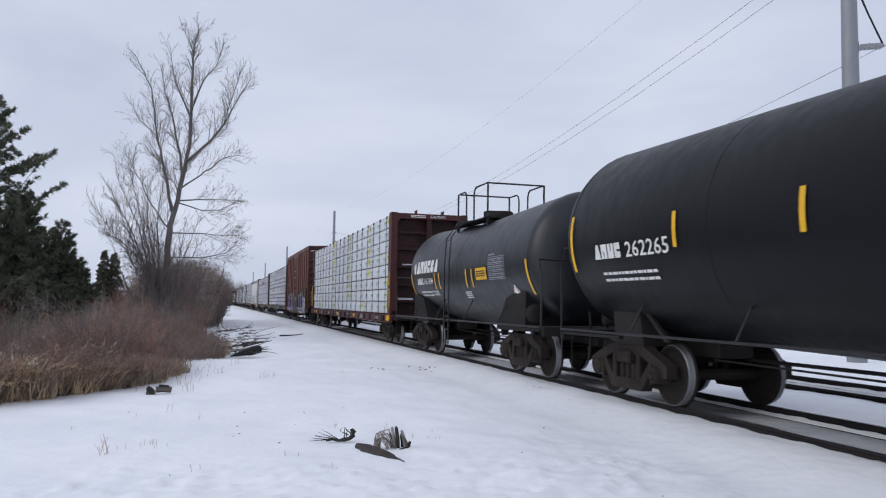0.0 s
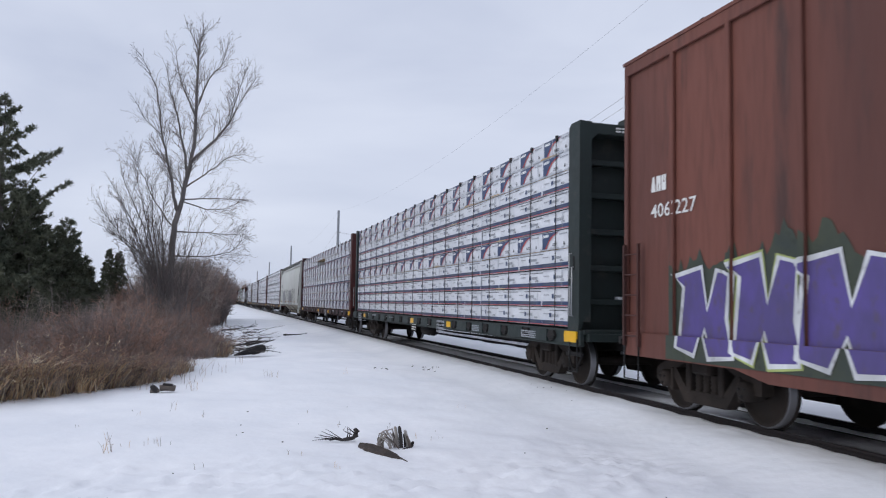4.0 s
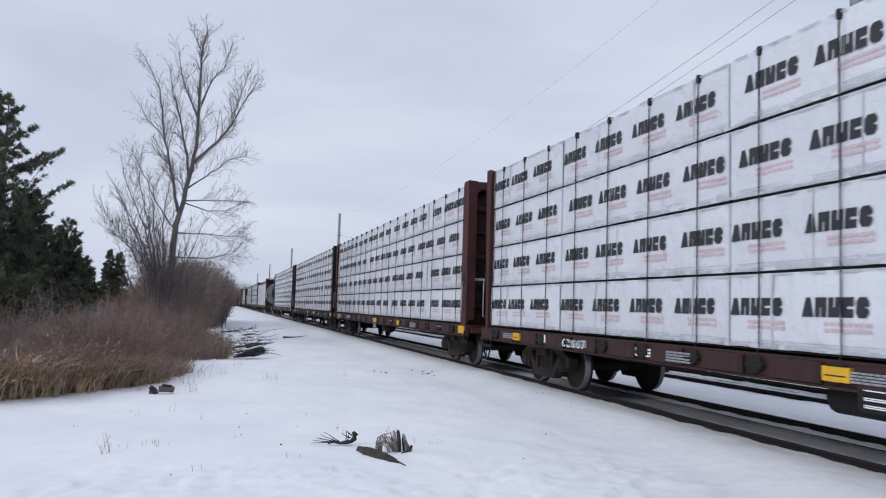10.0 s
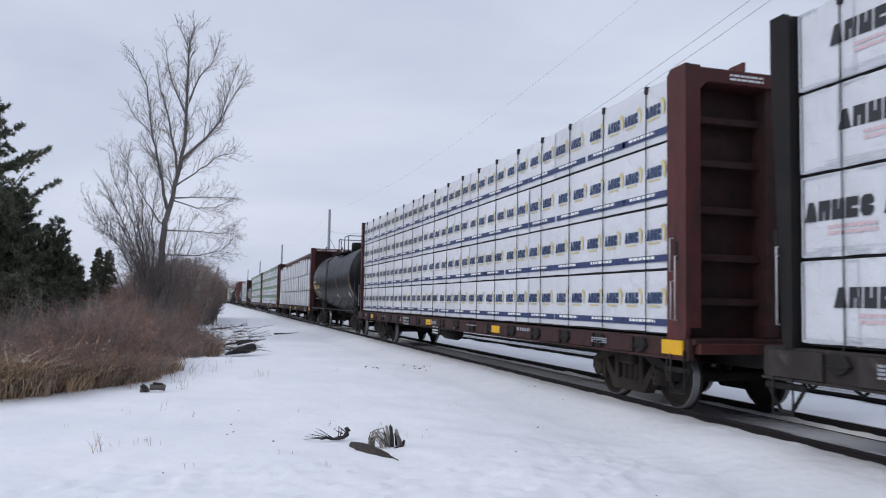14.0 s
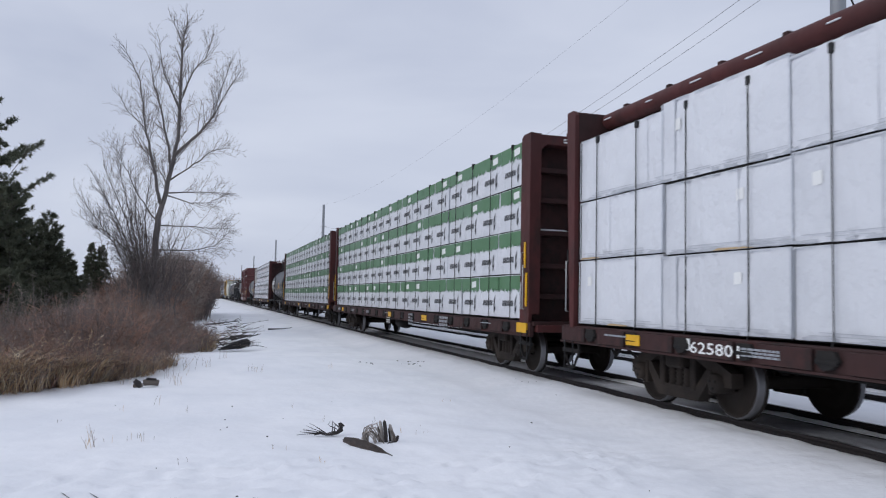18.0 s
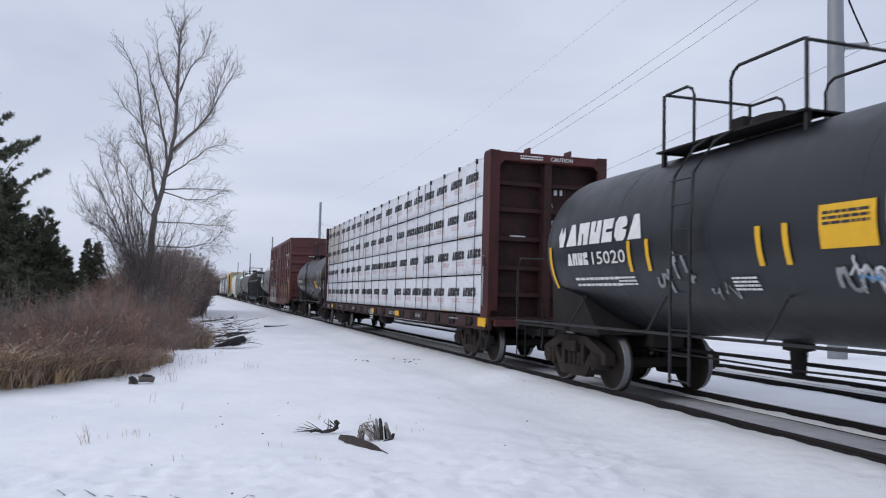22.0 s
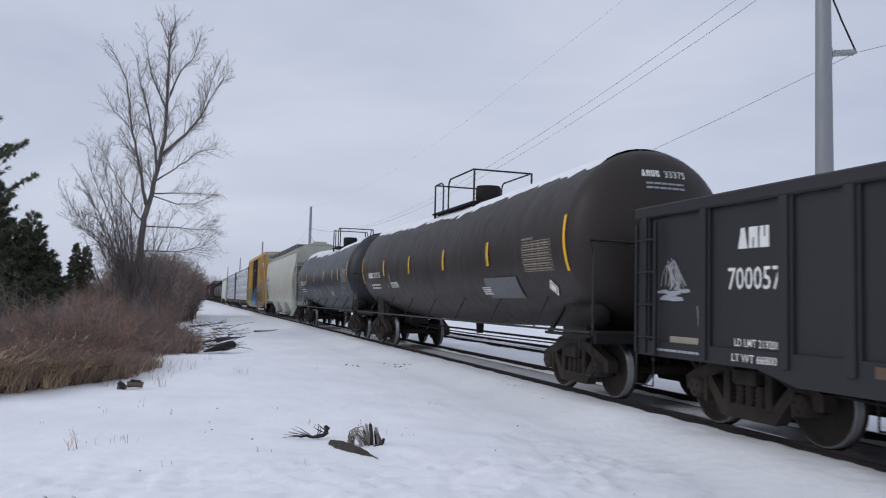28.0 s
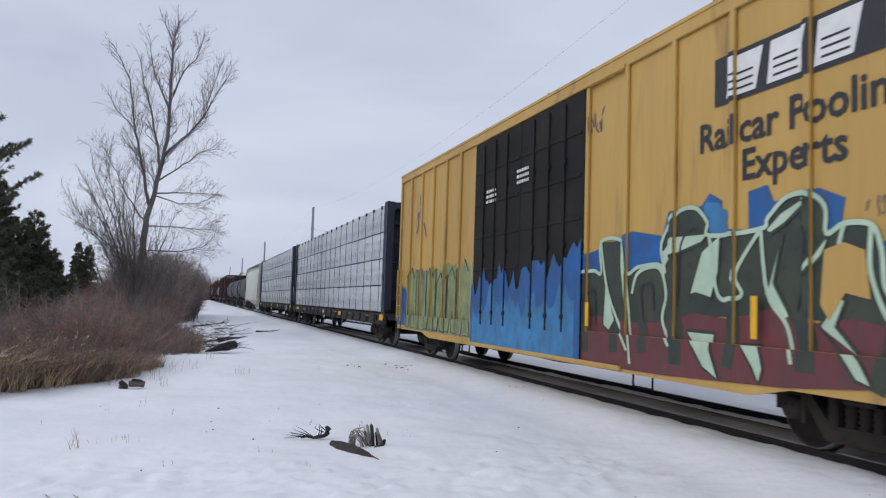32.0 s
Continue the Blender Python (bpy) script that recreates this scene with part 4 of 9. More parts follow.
        for z in (1.55, 2.15, 2.8, 3.45, 4.05):
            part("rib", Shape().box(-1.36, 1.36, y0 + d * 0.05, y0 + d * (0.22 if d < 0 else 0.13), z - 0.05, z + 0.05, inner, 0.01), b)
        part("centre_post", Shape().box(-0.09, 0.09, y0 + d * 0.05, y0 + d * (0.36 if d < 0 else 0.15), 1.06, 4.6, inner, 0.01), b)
        q = Shape().box(-1.38, 1.38, y0 + d * 0.05, y1 - d * 0.02, 4.52, 4.72, paint, 0.012)
        for e in (-1, 1):
            g = Shape().add([(e * 1.37, yy, 4.53) for yy in (y1, y1 - d * 0.04)] + [(e * 1.08, yy, 4.53) for yy in (y1, y1 - d * 0.04)] + [(e * 1.37, yy, 4.24) for yy in (y1, y1 - d * 0.04)], [(0, 2, 4), (1, 5, 3), (0, 1, 3, 2), (2, 3, 5, 4), (4, 5, 1, 0)], paint)
            part("gusset", g, b)
            part("tab", Shape().box(e * 0.5 - 0.02, e * 0.5 + 0.02, y1 - d * 0.3, y1, 4.72, 4.84, paint), b)
        part("header", q, b)
        if d < 0:
            q = Shape()
            front_on = lambda u, v, y=y1 + 0.014: (u, y, v)
            if load_top < 4.5 and number:
                write(q, "CAUTION", -1.08, 4.575, 0.13, "label", front_on, 0.5)
                bars(q, -0.5, 4.63, 0.62, 2, 0.03, "label", front_on, rng)
                write(q, "ATTENTION", 0.25, 4.575, 0.13, "label", front_on, 0.62)
                bars(q, 0.92, 4.63, 0.4, 2, 0.03, "label", front_on, rng)
                bars(q, 0.5, 4.14, 0.4, 2, 0.1, "fadeink", lambda u, v, y=y0 - 0.062: (u, y, v), rng)
            else:
                write(q, "CAUTION", 0.02, 4.575, 0.13, "label", front_on, 0.55)
                bars(q, -0.72, 4.63, 0.55, 2, 0.03, "label", front_on, rng)
            lay = lambda u, v, y=y0 - 0.062: (u, y, v)
            bars(q, 0.14, 3.86, 0.42, 1, 0.13, "label", lay, rng)
            for z, w, k in ((3.62, 0.12, 2), (3.24, 0.16, 2), (2.98, 0.4, 4), (2.52, 0.3, 2)):
                bars(q, 0.14, z, w, k, 0.03, "label", lay, rng)
            part("lettering", q, b, kind="stuff")
        q = Shape()
        for k in range(rng.choice((1, 2))):
            z, a = rng.choice((1.6, 2.2, 2.85)), rng.uniform(-1.2, 0.3)
            q.prism([(y0 + d * 0.05, z), (y0 + d * 0.21, z), (y0 + d * 0.17, z + 0.02), (y0 + d * 0.05, z + rng.uniform(0.04, 0.07))], a, a + rng.uniform(0.25, 0.7), "capsnow")
        part("snow", q, b, "thin snow lodged on the ribs")
        s = Shape().box(-1.3, 1.3, y1 - d * 0.05, y1 + d * 0.12, 0.86, 1.0, paint, 0.01)
        s.tube([(-1.45, y1 - d * 0.32, 0.86), (-1.45, y1 - d * 0.32, 0.34), (-1.45, y1 - d * 0.02, 0.34), (-1.45, y1 - d * 0.02, 0.9)], 0.014, "rod", 6)
        s.tube([(-1.47, y1 - d * 0.15, 1.3), (-1.50, y1 - d * 0.15, 1.3), (-1.50, y1 - d * 0.15, 2.15), (-1.47, y1 - d * 0.15, 2.15)], 0.012, "zinc", 6)
        part("end_step", s, c)
        if rows[0][0] in ("greenish", "tealed"):
            side = [(0.30, 1.35, 2.0), (0.22, 2.1, 2.6)] if d < 0 else [(0.02, 1.25, 1.95), (0.07, 1.9, 2.5)]
            for off, z0, z1 in side:
                part("reflector", Shape().box(-1.452, -1.438, y0 + d * off, y0 + d * (off + 0.075), z0, z1, "yellow"), c, "tall yellow reflector on the bulkhead post")
        if d < 0:
            for off, z0, z1 in ((0.16, 1.3, 1.82), (0.14, 1.95, 2.4)):
                part("grab_iron", Shape().tube([(-1.43, y0 + d * off, z0), (-1.48, y0 + d * off, z0), (-1.48, y0 + d * off, z1), (-1.43, y0 + d * off, z1)], 0.011, "zinc", 6), c)
        # footboard and its braces below the end of the sill
        q = Shape().box(-1.40, -1.34, d * (h - 0.1), d * (h + 0.5), 0.60, 0.67, "soot", 0.008)
        for a, b in ((h - 0.1, h + 0.12), (h + 0.5, h + 0.28)):
            q.tube([(-1.37, d * a, 0.66), (-1.37, d * b, 0.36)], 0.022, "soot", 6)
        q.tube([(-1.37, d * (h + 0.1), 0.36), (-1.37, d * (h + 0.3), 0.36)], 0.022, "soot", 6)
        for a in (h - 0.06, h + 0.44):
            q.box(-1.385, -1.355, d * a - 0.02, d * a + 0.02, 0.6, 0.82, "soot")
        part("sill_step", q, c)
        coupler(c, d * (h + 0.5), d * (h + 1.08))
    # load
    base, heights = 1.09, []
    tall = (load_top - base) / sum(k for _, k in rows)
    z = base
    for r, (style, k) in enumerate(rows):
        hh = tall * k
        lens = rng.choice(([4.88, 4.88, 3.66, 4.88], [4.88, 3.66, 4.88, 4.88], [3.66, 4.88, 4.88, 4.88]))
        lens = [a * (length - 0.1) / (sum(lens) + 3.66) for a in lens + [3.66]]
        if style == "plain":
            lens = [(length - 0.1) / 9] * 9
        for d in (-1, 1):
            y = -h + 0.05
            for q, a in enumerate(lens):
                if not (d < 0 and (r, q) in missing):
                    if style == "plain":
                        foot, head = (0.0 if e in (0, len(rows)) else 0.075 * noise.noise((q * 3.7, e * 1.9, d * 5.0)) for e in (r, r + 1))
                        head += 0.1 * (q * 7 % 5) / 4 if r == len(rows) - 1 else 0.0
                        me = package(a - 0.012, hh + head - foot - 0.004, style, (q + r) % 2)
                        part("lumber_package", me, c, at=pose(d * (1.36 + rng.uniform(-0.03, 0.015)), y + a / 2, z + foot, rng.uniform(-0.25, 0.25), 0, rng.uniform(-0.3, 0.3) + (0 if d < 0 else 180)))
                        y += a
                        continue
                    me = package(a, hh - 0.006 - (0.006 if style == "tealed" else 0), "inked" if style == "tan" and q < 4 else style, (r + q + (d > 0)) % 3)
                    jut = rng.uniform(-0.018, 0.012)
                    part("lumber_package", me, c, at=pose(d * (1.36 + jut), y + a / 2, z, rng.uniform(-0.1, 0.1), 0, rng.uniform(-0.08, 0.08) + (0 if d < 0 else 180)))
                y += a
        z += hh
    strap = Shape()
    strap.tube([(-1.46, 0, 0.92), (-1.378, 0, 1.12), (-1.378, 0, load_top - 0.02), (-1.30, 0, load_top + 0.012), (-0.12, 0, min(4.6, load_top + 0.03))], 0.0085, "rod", 5)
    strap.box(-1.395, -1.33, -0.028, 0.028, load_top - 0.10, load_top + 0.012, "rod", 0.01)
    sm = strap.mesh("strap")
    n = round(length / 1.22)
    for i in range(n):
        for d in (-1, 1):
            part("strap", sm, c, at=pose(0, -h + length * (i + 0.5) / n + rng.uniform(-0.03, 0.03), 0, 0, 0, 0 if d < 0 else 180))
    # brake rigging under the deck
    part("brake_rod", Shape().tube([(-0.55, -h + 2.6, 0.66), (-0.55, -1.0, 0.64), (-0.55, h - 2.6, 0.66)], 0.016, "soot", 6), c)
    if sill_paint == "grime":
        s = Shape().tube([(-0.9, -h + 3.2, 0.58), (-0.95, 0, 0.50), (-0.9, h - 3.2, 0.58)], 0.014, "soot", 6)
        for y in (-h * 0.55, -h * 0.2, h * 0.2, h * 0.55):
            s.box(-0.92, -0.9, y - 0.012, y + 0.012, 0.5, 0.9, "soot")
        part("brake_pipe", s, c)
    s = Shape().lathe([(-0.55, 0.0), (-0.55, 0.12), (-0.48, 0.19), (0.48, 0.19), (0.55, 0.12), (0.55, 0.0)], "soot", 14, "y")
    s.v = [(x - 0.7, y + 0.9, zz + 0.62) for x, y, zz in s.v]
    part("air_tank", s, c, "black air reservoir under the deck")
    return c


# ---- tank cars ----
def tank_car(front, back, radius, top, paint, trucks, label, snow=False, frame=None, marks=None, platform=None, sag=0.0):
    """A lying tank between front and back along the train; trucks: their places; platform: where the walkway stands; sag: how far the tank dips towards its middle."""
    mid, h = (front + back) / 2, (back - front) / 2
    zc, rng = top - radius, random.Random(int(front * 7))
    c = railcar("tank_car", label, "tank car", mid)
    for t in trucks:
        truck(c, t - mid, mid)
    f0, f1 = (trucks[0] - mid - 1.75, trucks[1] - mid + 1.75) if frame is None else (frame[0] - mid, frame[1] - mid)
    d = radius * 0.42
    prof = []
    for i in range(9):
        a = math.pi / 2 * i / 8
        prof.append((-h + d - d * math.cos(a), radius * math.sin(a)))
    prof += [(-h + d + 0.02 + (h - d - 0.02) * k / 3, radius) for k in range(4)]
    prof += [(h - d - 0.02 - (h - d - 0.02) * k / 3, radius) for k in (2, 1)]
    dip = lambda y: sag * max(0.0, 1 - abs(y) / (h - d))
    prof += [(-a, r) for a, r in reversed(prof[:9])]
    s = Shape().lathe(prof, paint, 56, "y")
    s.v = [(x, y, z + zc - dip(y)) for x, y, z in s.v]
    shell = part("tank", s, c)
    for y in [-h + d + 0.03, h - d - 0.03] + [(-h + d) + (2 * h - 2 * d) * k / 4 for k in (1, 2, 3)]:
        s = Shape().lathe([(y - 0.02, radius + 0.0005), (y - 0.018, radius + 0.003), (y + 0.018, radius + 0.003), (y + 0.02, radius + 0.0005)], paint, 56, "y", False)
        s.v = [(x, yy, z + zc - dip(y)) for x, yy, z in s.v]
        part("band", s, shell)
    flat_on = drum(radius + 0.012, zc)

    def on(u, v):
        x, y, z = flat_on(u, v + dip(u))
        return x, y, z - dip(u)
    # end sills, saddles, running boards
    for e, (t, f) in ((-1, (trucks[0] - mid, f0)), (1, (trucks[1] - mid, f1))):
        s = Shape().box(-0.3, 0.3, t - e * 1.3, f, 0.72, 1.05, "soot", 0.02)
        part("draft_sill", s, c)
        s = Shape()
        if radius < 1.45:
            s.prism([(t - e * 1.15, 0.92), (t + e * 0.55, 0.92), (t + e * 0.62, zc - radius * 0.40), (t + e * 0.1, zc - radius * 0.52), (t - e * 0.55, zc - radius * 0.62)], -1.2, 1.2, "soot")
        else:
            s.prism([(t - e * 0.5, 0.86), (t + e * 0.4, 0.86), (t + e * 0.45, zc - radius * 0.66), (t - e * 0.35, zc - radius * 0.72)], -1.06, 1.06, "soot")
        part("saddle", s, c, "black steel saddle under the tank")
        part("end_sill", Shape().box(-1.42, 1.42, f - e * 0.12, f, 0.88, 1.06, "soot", 0.015), c)
        part("end_platform", Shape().box(-1.42, 1.42, f - e * 0.75, f - e * 0.12, 1.02, 1.06, "soot"), c)
        for x in (-1.4, 1.4):
            part("side_bar", Shape().box(x - 0.04, x + 0.04, t - e * 0.4, f - e * 0.13, 0.965, 1.015, "soot"), c)
        for x in (-1.43, 1.43):
            s = Shape().tube([(x, f - e * 0.08, 1.0), (x, f - e * 0.08, zc - 0.35), (x, f - e * 0.2, zc - 0.12), (x * 0.4, f - e * 0.22, zc - 0.12)], 0.02, "rod", 6)
            s.tube([(x, f - e * 0.1, 0.95), (x, f - e * 0.1, 0.38), (x, f - e * 0.5, 0.38), (x, f - e * 0.5, 0.95)], 0.014, "rod", 6)
            part("hand_rail", s, c)
        for x in (-1, 1):
            s = Shape().prism([(t - e * 0.25, zc - radius * 0.66), (t - e * 0.37, zc - radius * 0.66), (t - e * 1.15, 0.95), (t - e * 1.03, 0.95)], x * 0.98, x * 1.04, "soot")
            part("brace", s, c)
        coupler(c, f, f + e * 0.55)
    # brake gear on the trailing platform
    s = Shape().lathe([(-0.34, 0.0), (-0.34, 0.12), (0.2, 0.13), (0.22, 0.06), (0.5, 0.045), (0.5, 0.0)], "truck", 14, "x")
    s.v = [(x - 0.35, y + f1 - 0.3, z + 1.24) for x, y, z in s.v]
    part("brake_cylinder", s, c, "grimy grey brake cylinder on the end platform")
    s = Shape().box(0.3, 0.62, f1 - 0.5, f1 - 0.16, 1.06, 1.42, "soot", 0.02)
    part("valve_housing", s, c)
    for x in (-0.95, -0.62, 0.1, 0.85):
        part("brake_lever", Shape().tube([(x, f1 - 0.2, 0.5), (x + 0.03, f1 - 0.24, 1.0), (x - 0.04, f1 - 0.3, 1.36)], 0.022, "rod", 6), c)
    part("air_hose", Shape().tube([(-0.3, f1, 0.9), (-0.34, f1 + 0.25, 0.72), (-0.32, f1 + 0.4, 0.42), (-0.22, f1 + 0.55, 0.36)], 0.028, "rod", 7), c)
    s = Shape()
    for x in (-1, 1):
        s.tube([(x * 1.45, f0 + 0.1, 1.05), (x * 1.45, f1 - 0.1, 1.05)], 0.022, "rod", 6)
        k = int((f1 - f0) / 2.2)
        for i in range(1, k):
            y = f0 + (f1 - f0) * i / k
            s.tube([(x * 1.45, y, 1.05), (x * 1.12, y, zc - radius * 0.6)], 0.016, "rod", 5)
    part("running_rail", s, c, "thin black handrail along the tank")
    # bottom outlet and piping
    s = Shape().lathe([(0, 0.0), (0, 0.09), (0.3, 0.11), (0.32, 0.2), (0.5, 0.2)], "soot", 14, "z")
    s.v = [(x, y, z + zc - radius - 0.42) for x, y, z in s.v]
    s.tube([(0.3, trucks[0] - mid + 1.2, 0.7), (0.3, trucks[1] - mid - 1.2, 0.7)], 0.03, "soot", 6)
    s.tube([(-0.3, trucks[0] - mid + 1.2, 0.7), (-0.3, 0, 0.66), (-0.3, trucks[1] - mid - 1.2, 0.7)], 0.016, "soot", 6)
    part("outlet_pipe", s, c)
    if platform:
        p0, p1 = platform[0] - mid, platform[1] - mid
        pm, back = (p0 + p1) / 2, platform[2] if len(platform) > 2 else 1.0
        top -= dip(pm)
        deck, rail, wide = top + 0.0, platform[3] if len(platform) > 3 else top + 0.78, 0.78
        s = Shape().lathe([(0, 0.0), (0, 0.38), (0.36, 0.38), (0.38, 0.36), (0.40, 0.36), (0.40, 0)], "soot", 24, "z")
        if radius > 1.45:
            s.v = [(x * 0.85 - 0.2, y * 0.85 + p0 + 0.5, z * 1.3 + top - 0.06) for x, y, z in s.v]
        else:
            s.v = [(x * 0.9, y * 1.1 + pm - 0.1, z * 0.8 + top - 0.06) for x, y, z in s.v]
            part("valve_box", Shape().box(-0.22, 0.12, pm + 0.35, pm + 0.68, top - 0.03, top + 0.36, "soot", 0.02), c)
        part("dome", s, c, "black manway housing on top of the tank")
        s = Shape()
        for x in (-1, 1):
            s.box(x * 0.42, x * 0.84, p0 - 0.03, p1 + 0.03, deck - 0.04, deck - 0.01, "soot")
        for y in (p0, p1):
            s.box(-0.84, 0.84, y - 0.04, y + 0.12, deck - 0.04, deck - 0.012, "soot")
            for x in (-1, 1):
                s.prism([(y - 0.03, deck), (y + 0.03, deck), (y + 0.03, zc + radius * 0.78), (y - 0.03, zc + radius * 0.78)], x * 0.74, x * 0.80, "soot")
        part("walkway", s, c, "dark steel walkway beside the manway")
        for y, e in ((p0, 1), (p1, -1)):
            w = back if e > 0 else min(0.75, back)
            loop = []
            for x in (-wide, wide):
                side = [(x, y + e * w, deck - 0.02), (x, y + e * w, rail - 0.16), (x, y + e * (w - 0.05), rail - 0.06), (x, y + e * (w - 0.16), rail), (x, y + e * 0.05, rail)]
                loop += side if x < 0 else side[::-1]
            part("railing", Shape().tube(loop, 0.023, "rod", 7), c, "bent black tube railing at the end of the walkway")
            for x in (-wide, wide):
                part("railing_post", Shape().tube([(x, y, deck - 0.35 if x < 0 else deck - 0.05), (x, y, rail)], 0.026, "rod", 7), c)
        if not snow:
            s = Shape()
            shin = radius + 0.1
            for y in (pm - 0.21, pm + 0.21):
                s.tube([(-0.84, y, deck - 0.02), (-1.12, y, zc + radius * 0.86), (-shin + 0.05, y, zc + radius * 0.55), (-shin, y, zc + 0.1), (-shin, y, 0.42)], 0.02, "rod", 6)
            for k in range(9):
                z = 0.46 + (zc + radius * 0.5 - 0.46) * k / 8
                s.tube([(-shin, pm - 0.21, z), (-shin, pm + 0.21, z)], 0.012, "rod", 5)
            part("ladder", s, c, "thin black ladder up the side of the tank")
    for e in ((-1,) if radius > 1.45 else (-1, 1)):
        s = Shape().lathe([(-0.45, 0.0), (-0.45, 0.14), (-0.38, 0.2), (0.38, 0.2), (0.45, 0.14), (0.45, 0.0)], "soot", 14, "y")
        yy = (trucks[0] if e < 0 else trucks[1]) - mid + e * 0.35
        s.v = [(x - 1.0, y + yy, z + 1.3) for x, y, z in s.v]
        if e < 0:
            part("air_tank", s, c, "black air reservoir on the end sill")
    if marks:
        marks(c, shell, on, mid, zc, radius, rng, h)
    if snow:
        ny, na = int(2 * h / 0.1), 10
        pts, edge = [], []
        for j in range(ny + 1):
            y = -h + d + 0.05 + (2 * h - 2 * d - 0.1) * j / ny
            wdt = 0.68 + 0.16 * noise.noise((y * 0.9, front, 0)) + 0.12 * noise.noise((y * 3.1, front, 2)) + 0.03 * noise.noise((y * 7.0, front, 4))
            thick = 0.055 + 0.03 * noise.noise((y * 1.3, front, 5))
            for i in range(na + 1):
                a = -wdt + 2 * wdt * i / na
                r = radius + 0.004 + thick * max(0.0, 1 - (a / wdt) ** 4)
                pts.append((r * math.sin(a), y, zc - dip(y) + r * math.cos(a)))
        s = Shape().add(pts, [(j * (na + 1) + i, j * (na + 1) + i + 1, (j + 1) * (na + 1) + i + 1, (j + 1) * (na + 1) + i) for j in range(ny) for i in range(na)], "capsnow", True)
        part("snow", s, c, "strip of snow lying along the top")
    return c


def reflectors(c, on, places, v, tall=0.42, wide=0.075, key="yellow", two=False):
    for u in places:
        s = Shape()
        patch(s, u, v, u + wide, v + tall, key, on)
        if two:
            patch(s, u - wide * 0.75, v - 0.01, u - 0.008, v + tall - 0.02, "dullyellow", on)
        part("reflector", s, c, "yellow reflective stripe")


def end_band(c, radius, zc, y, lo=-0.35, hi=0.42):
    """A yellow reflective stripe bent round the end of the shell."""
    s = Shape()
    p = []
    for i in range(9):
        a = lo + (hi - lo) * i / 8
        for yy in (y, y + 0.09):
            p.append((-(radius + 0.016) * math.cos(a), yy, zc + (radius + 0.016) * math.sin(a)))
    s.add(p, [(2 * i, 2 * i + 1, 2 * i + 3, 2 * i + 2) for i in range(8)], "yellow", True)
    part("reflector", s, c, "yellow reflective stripe")


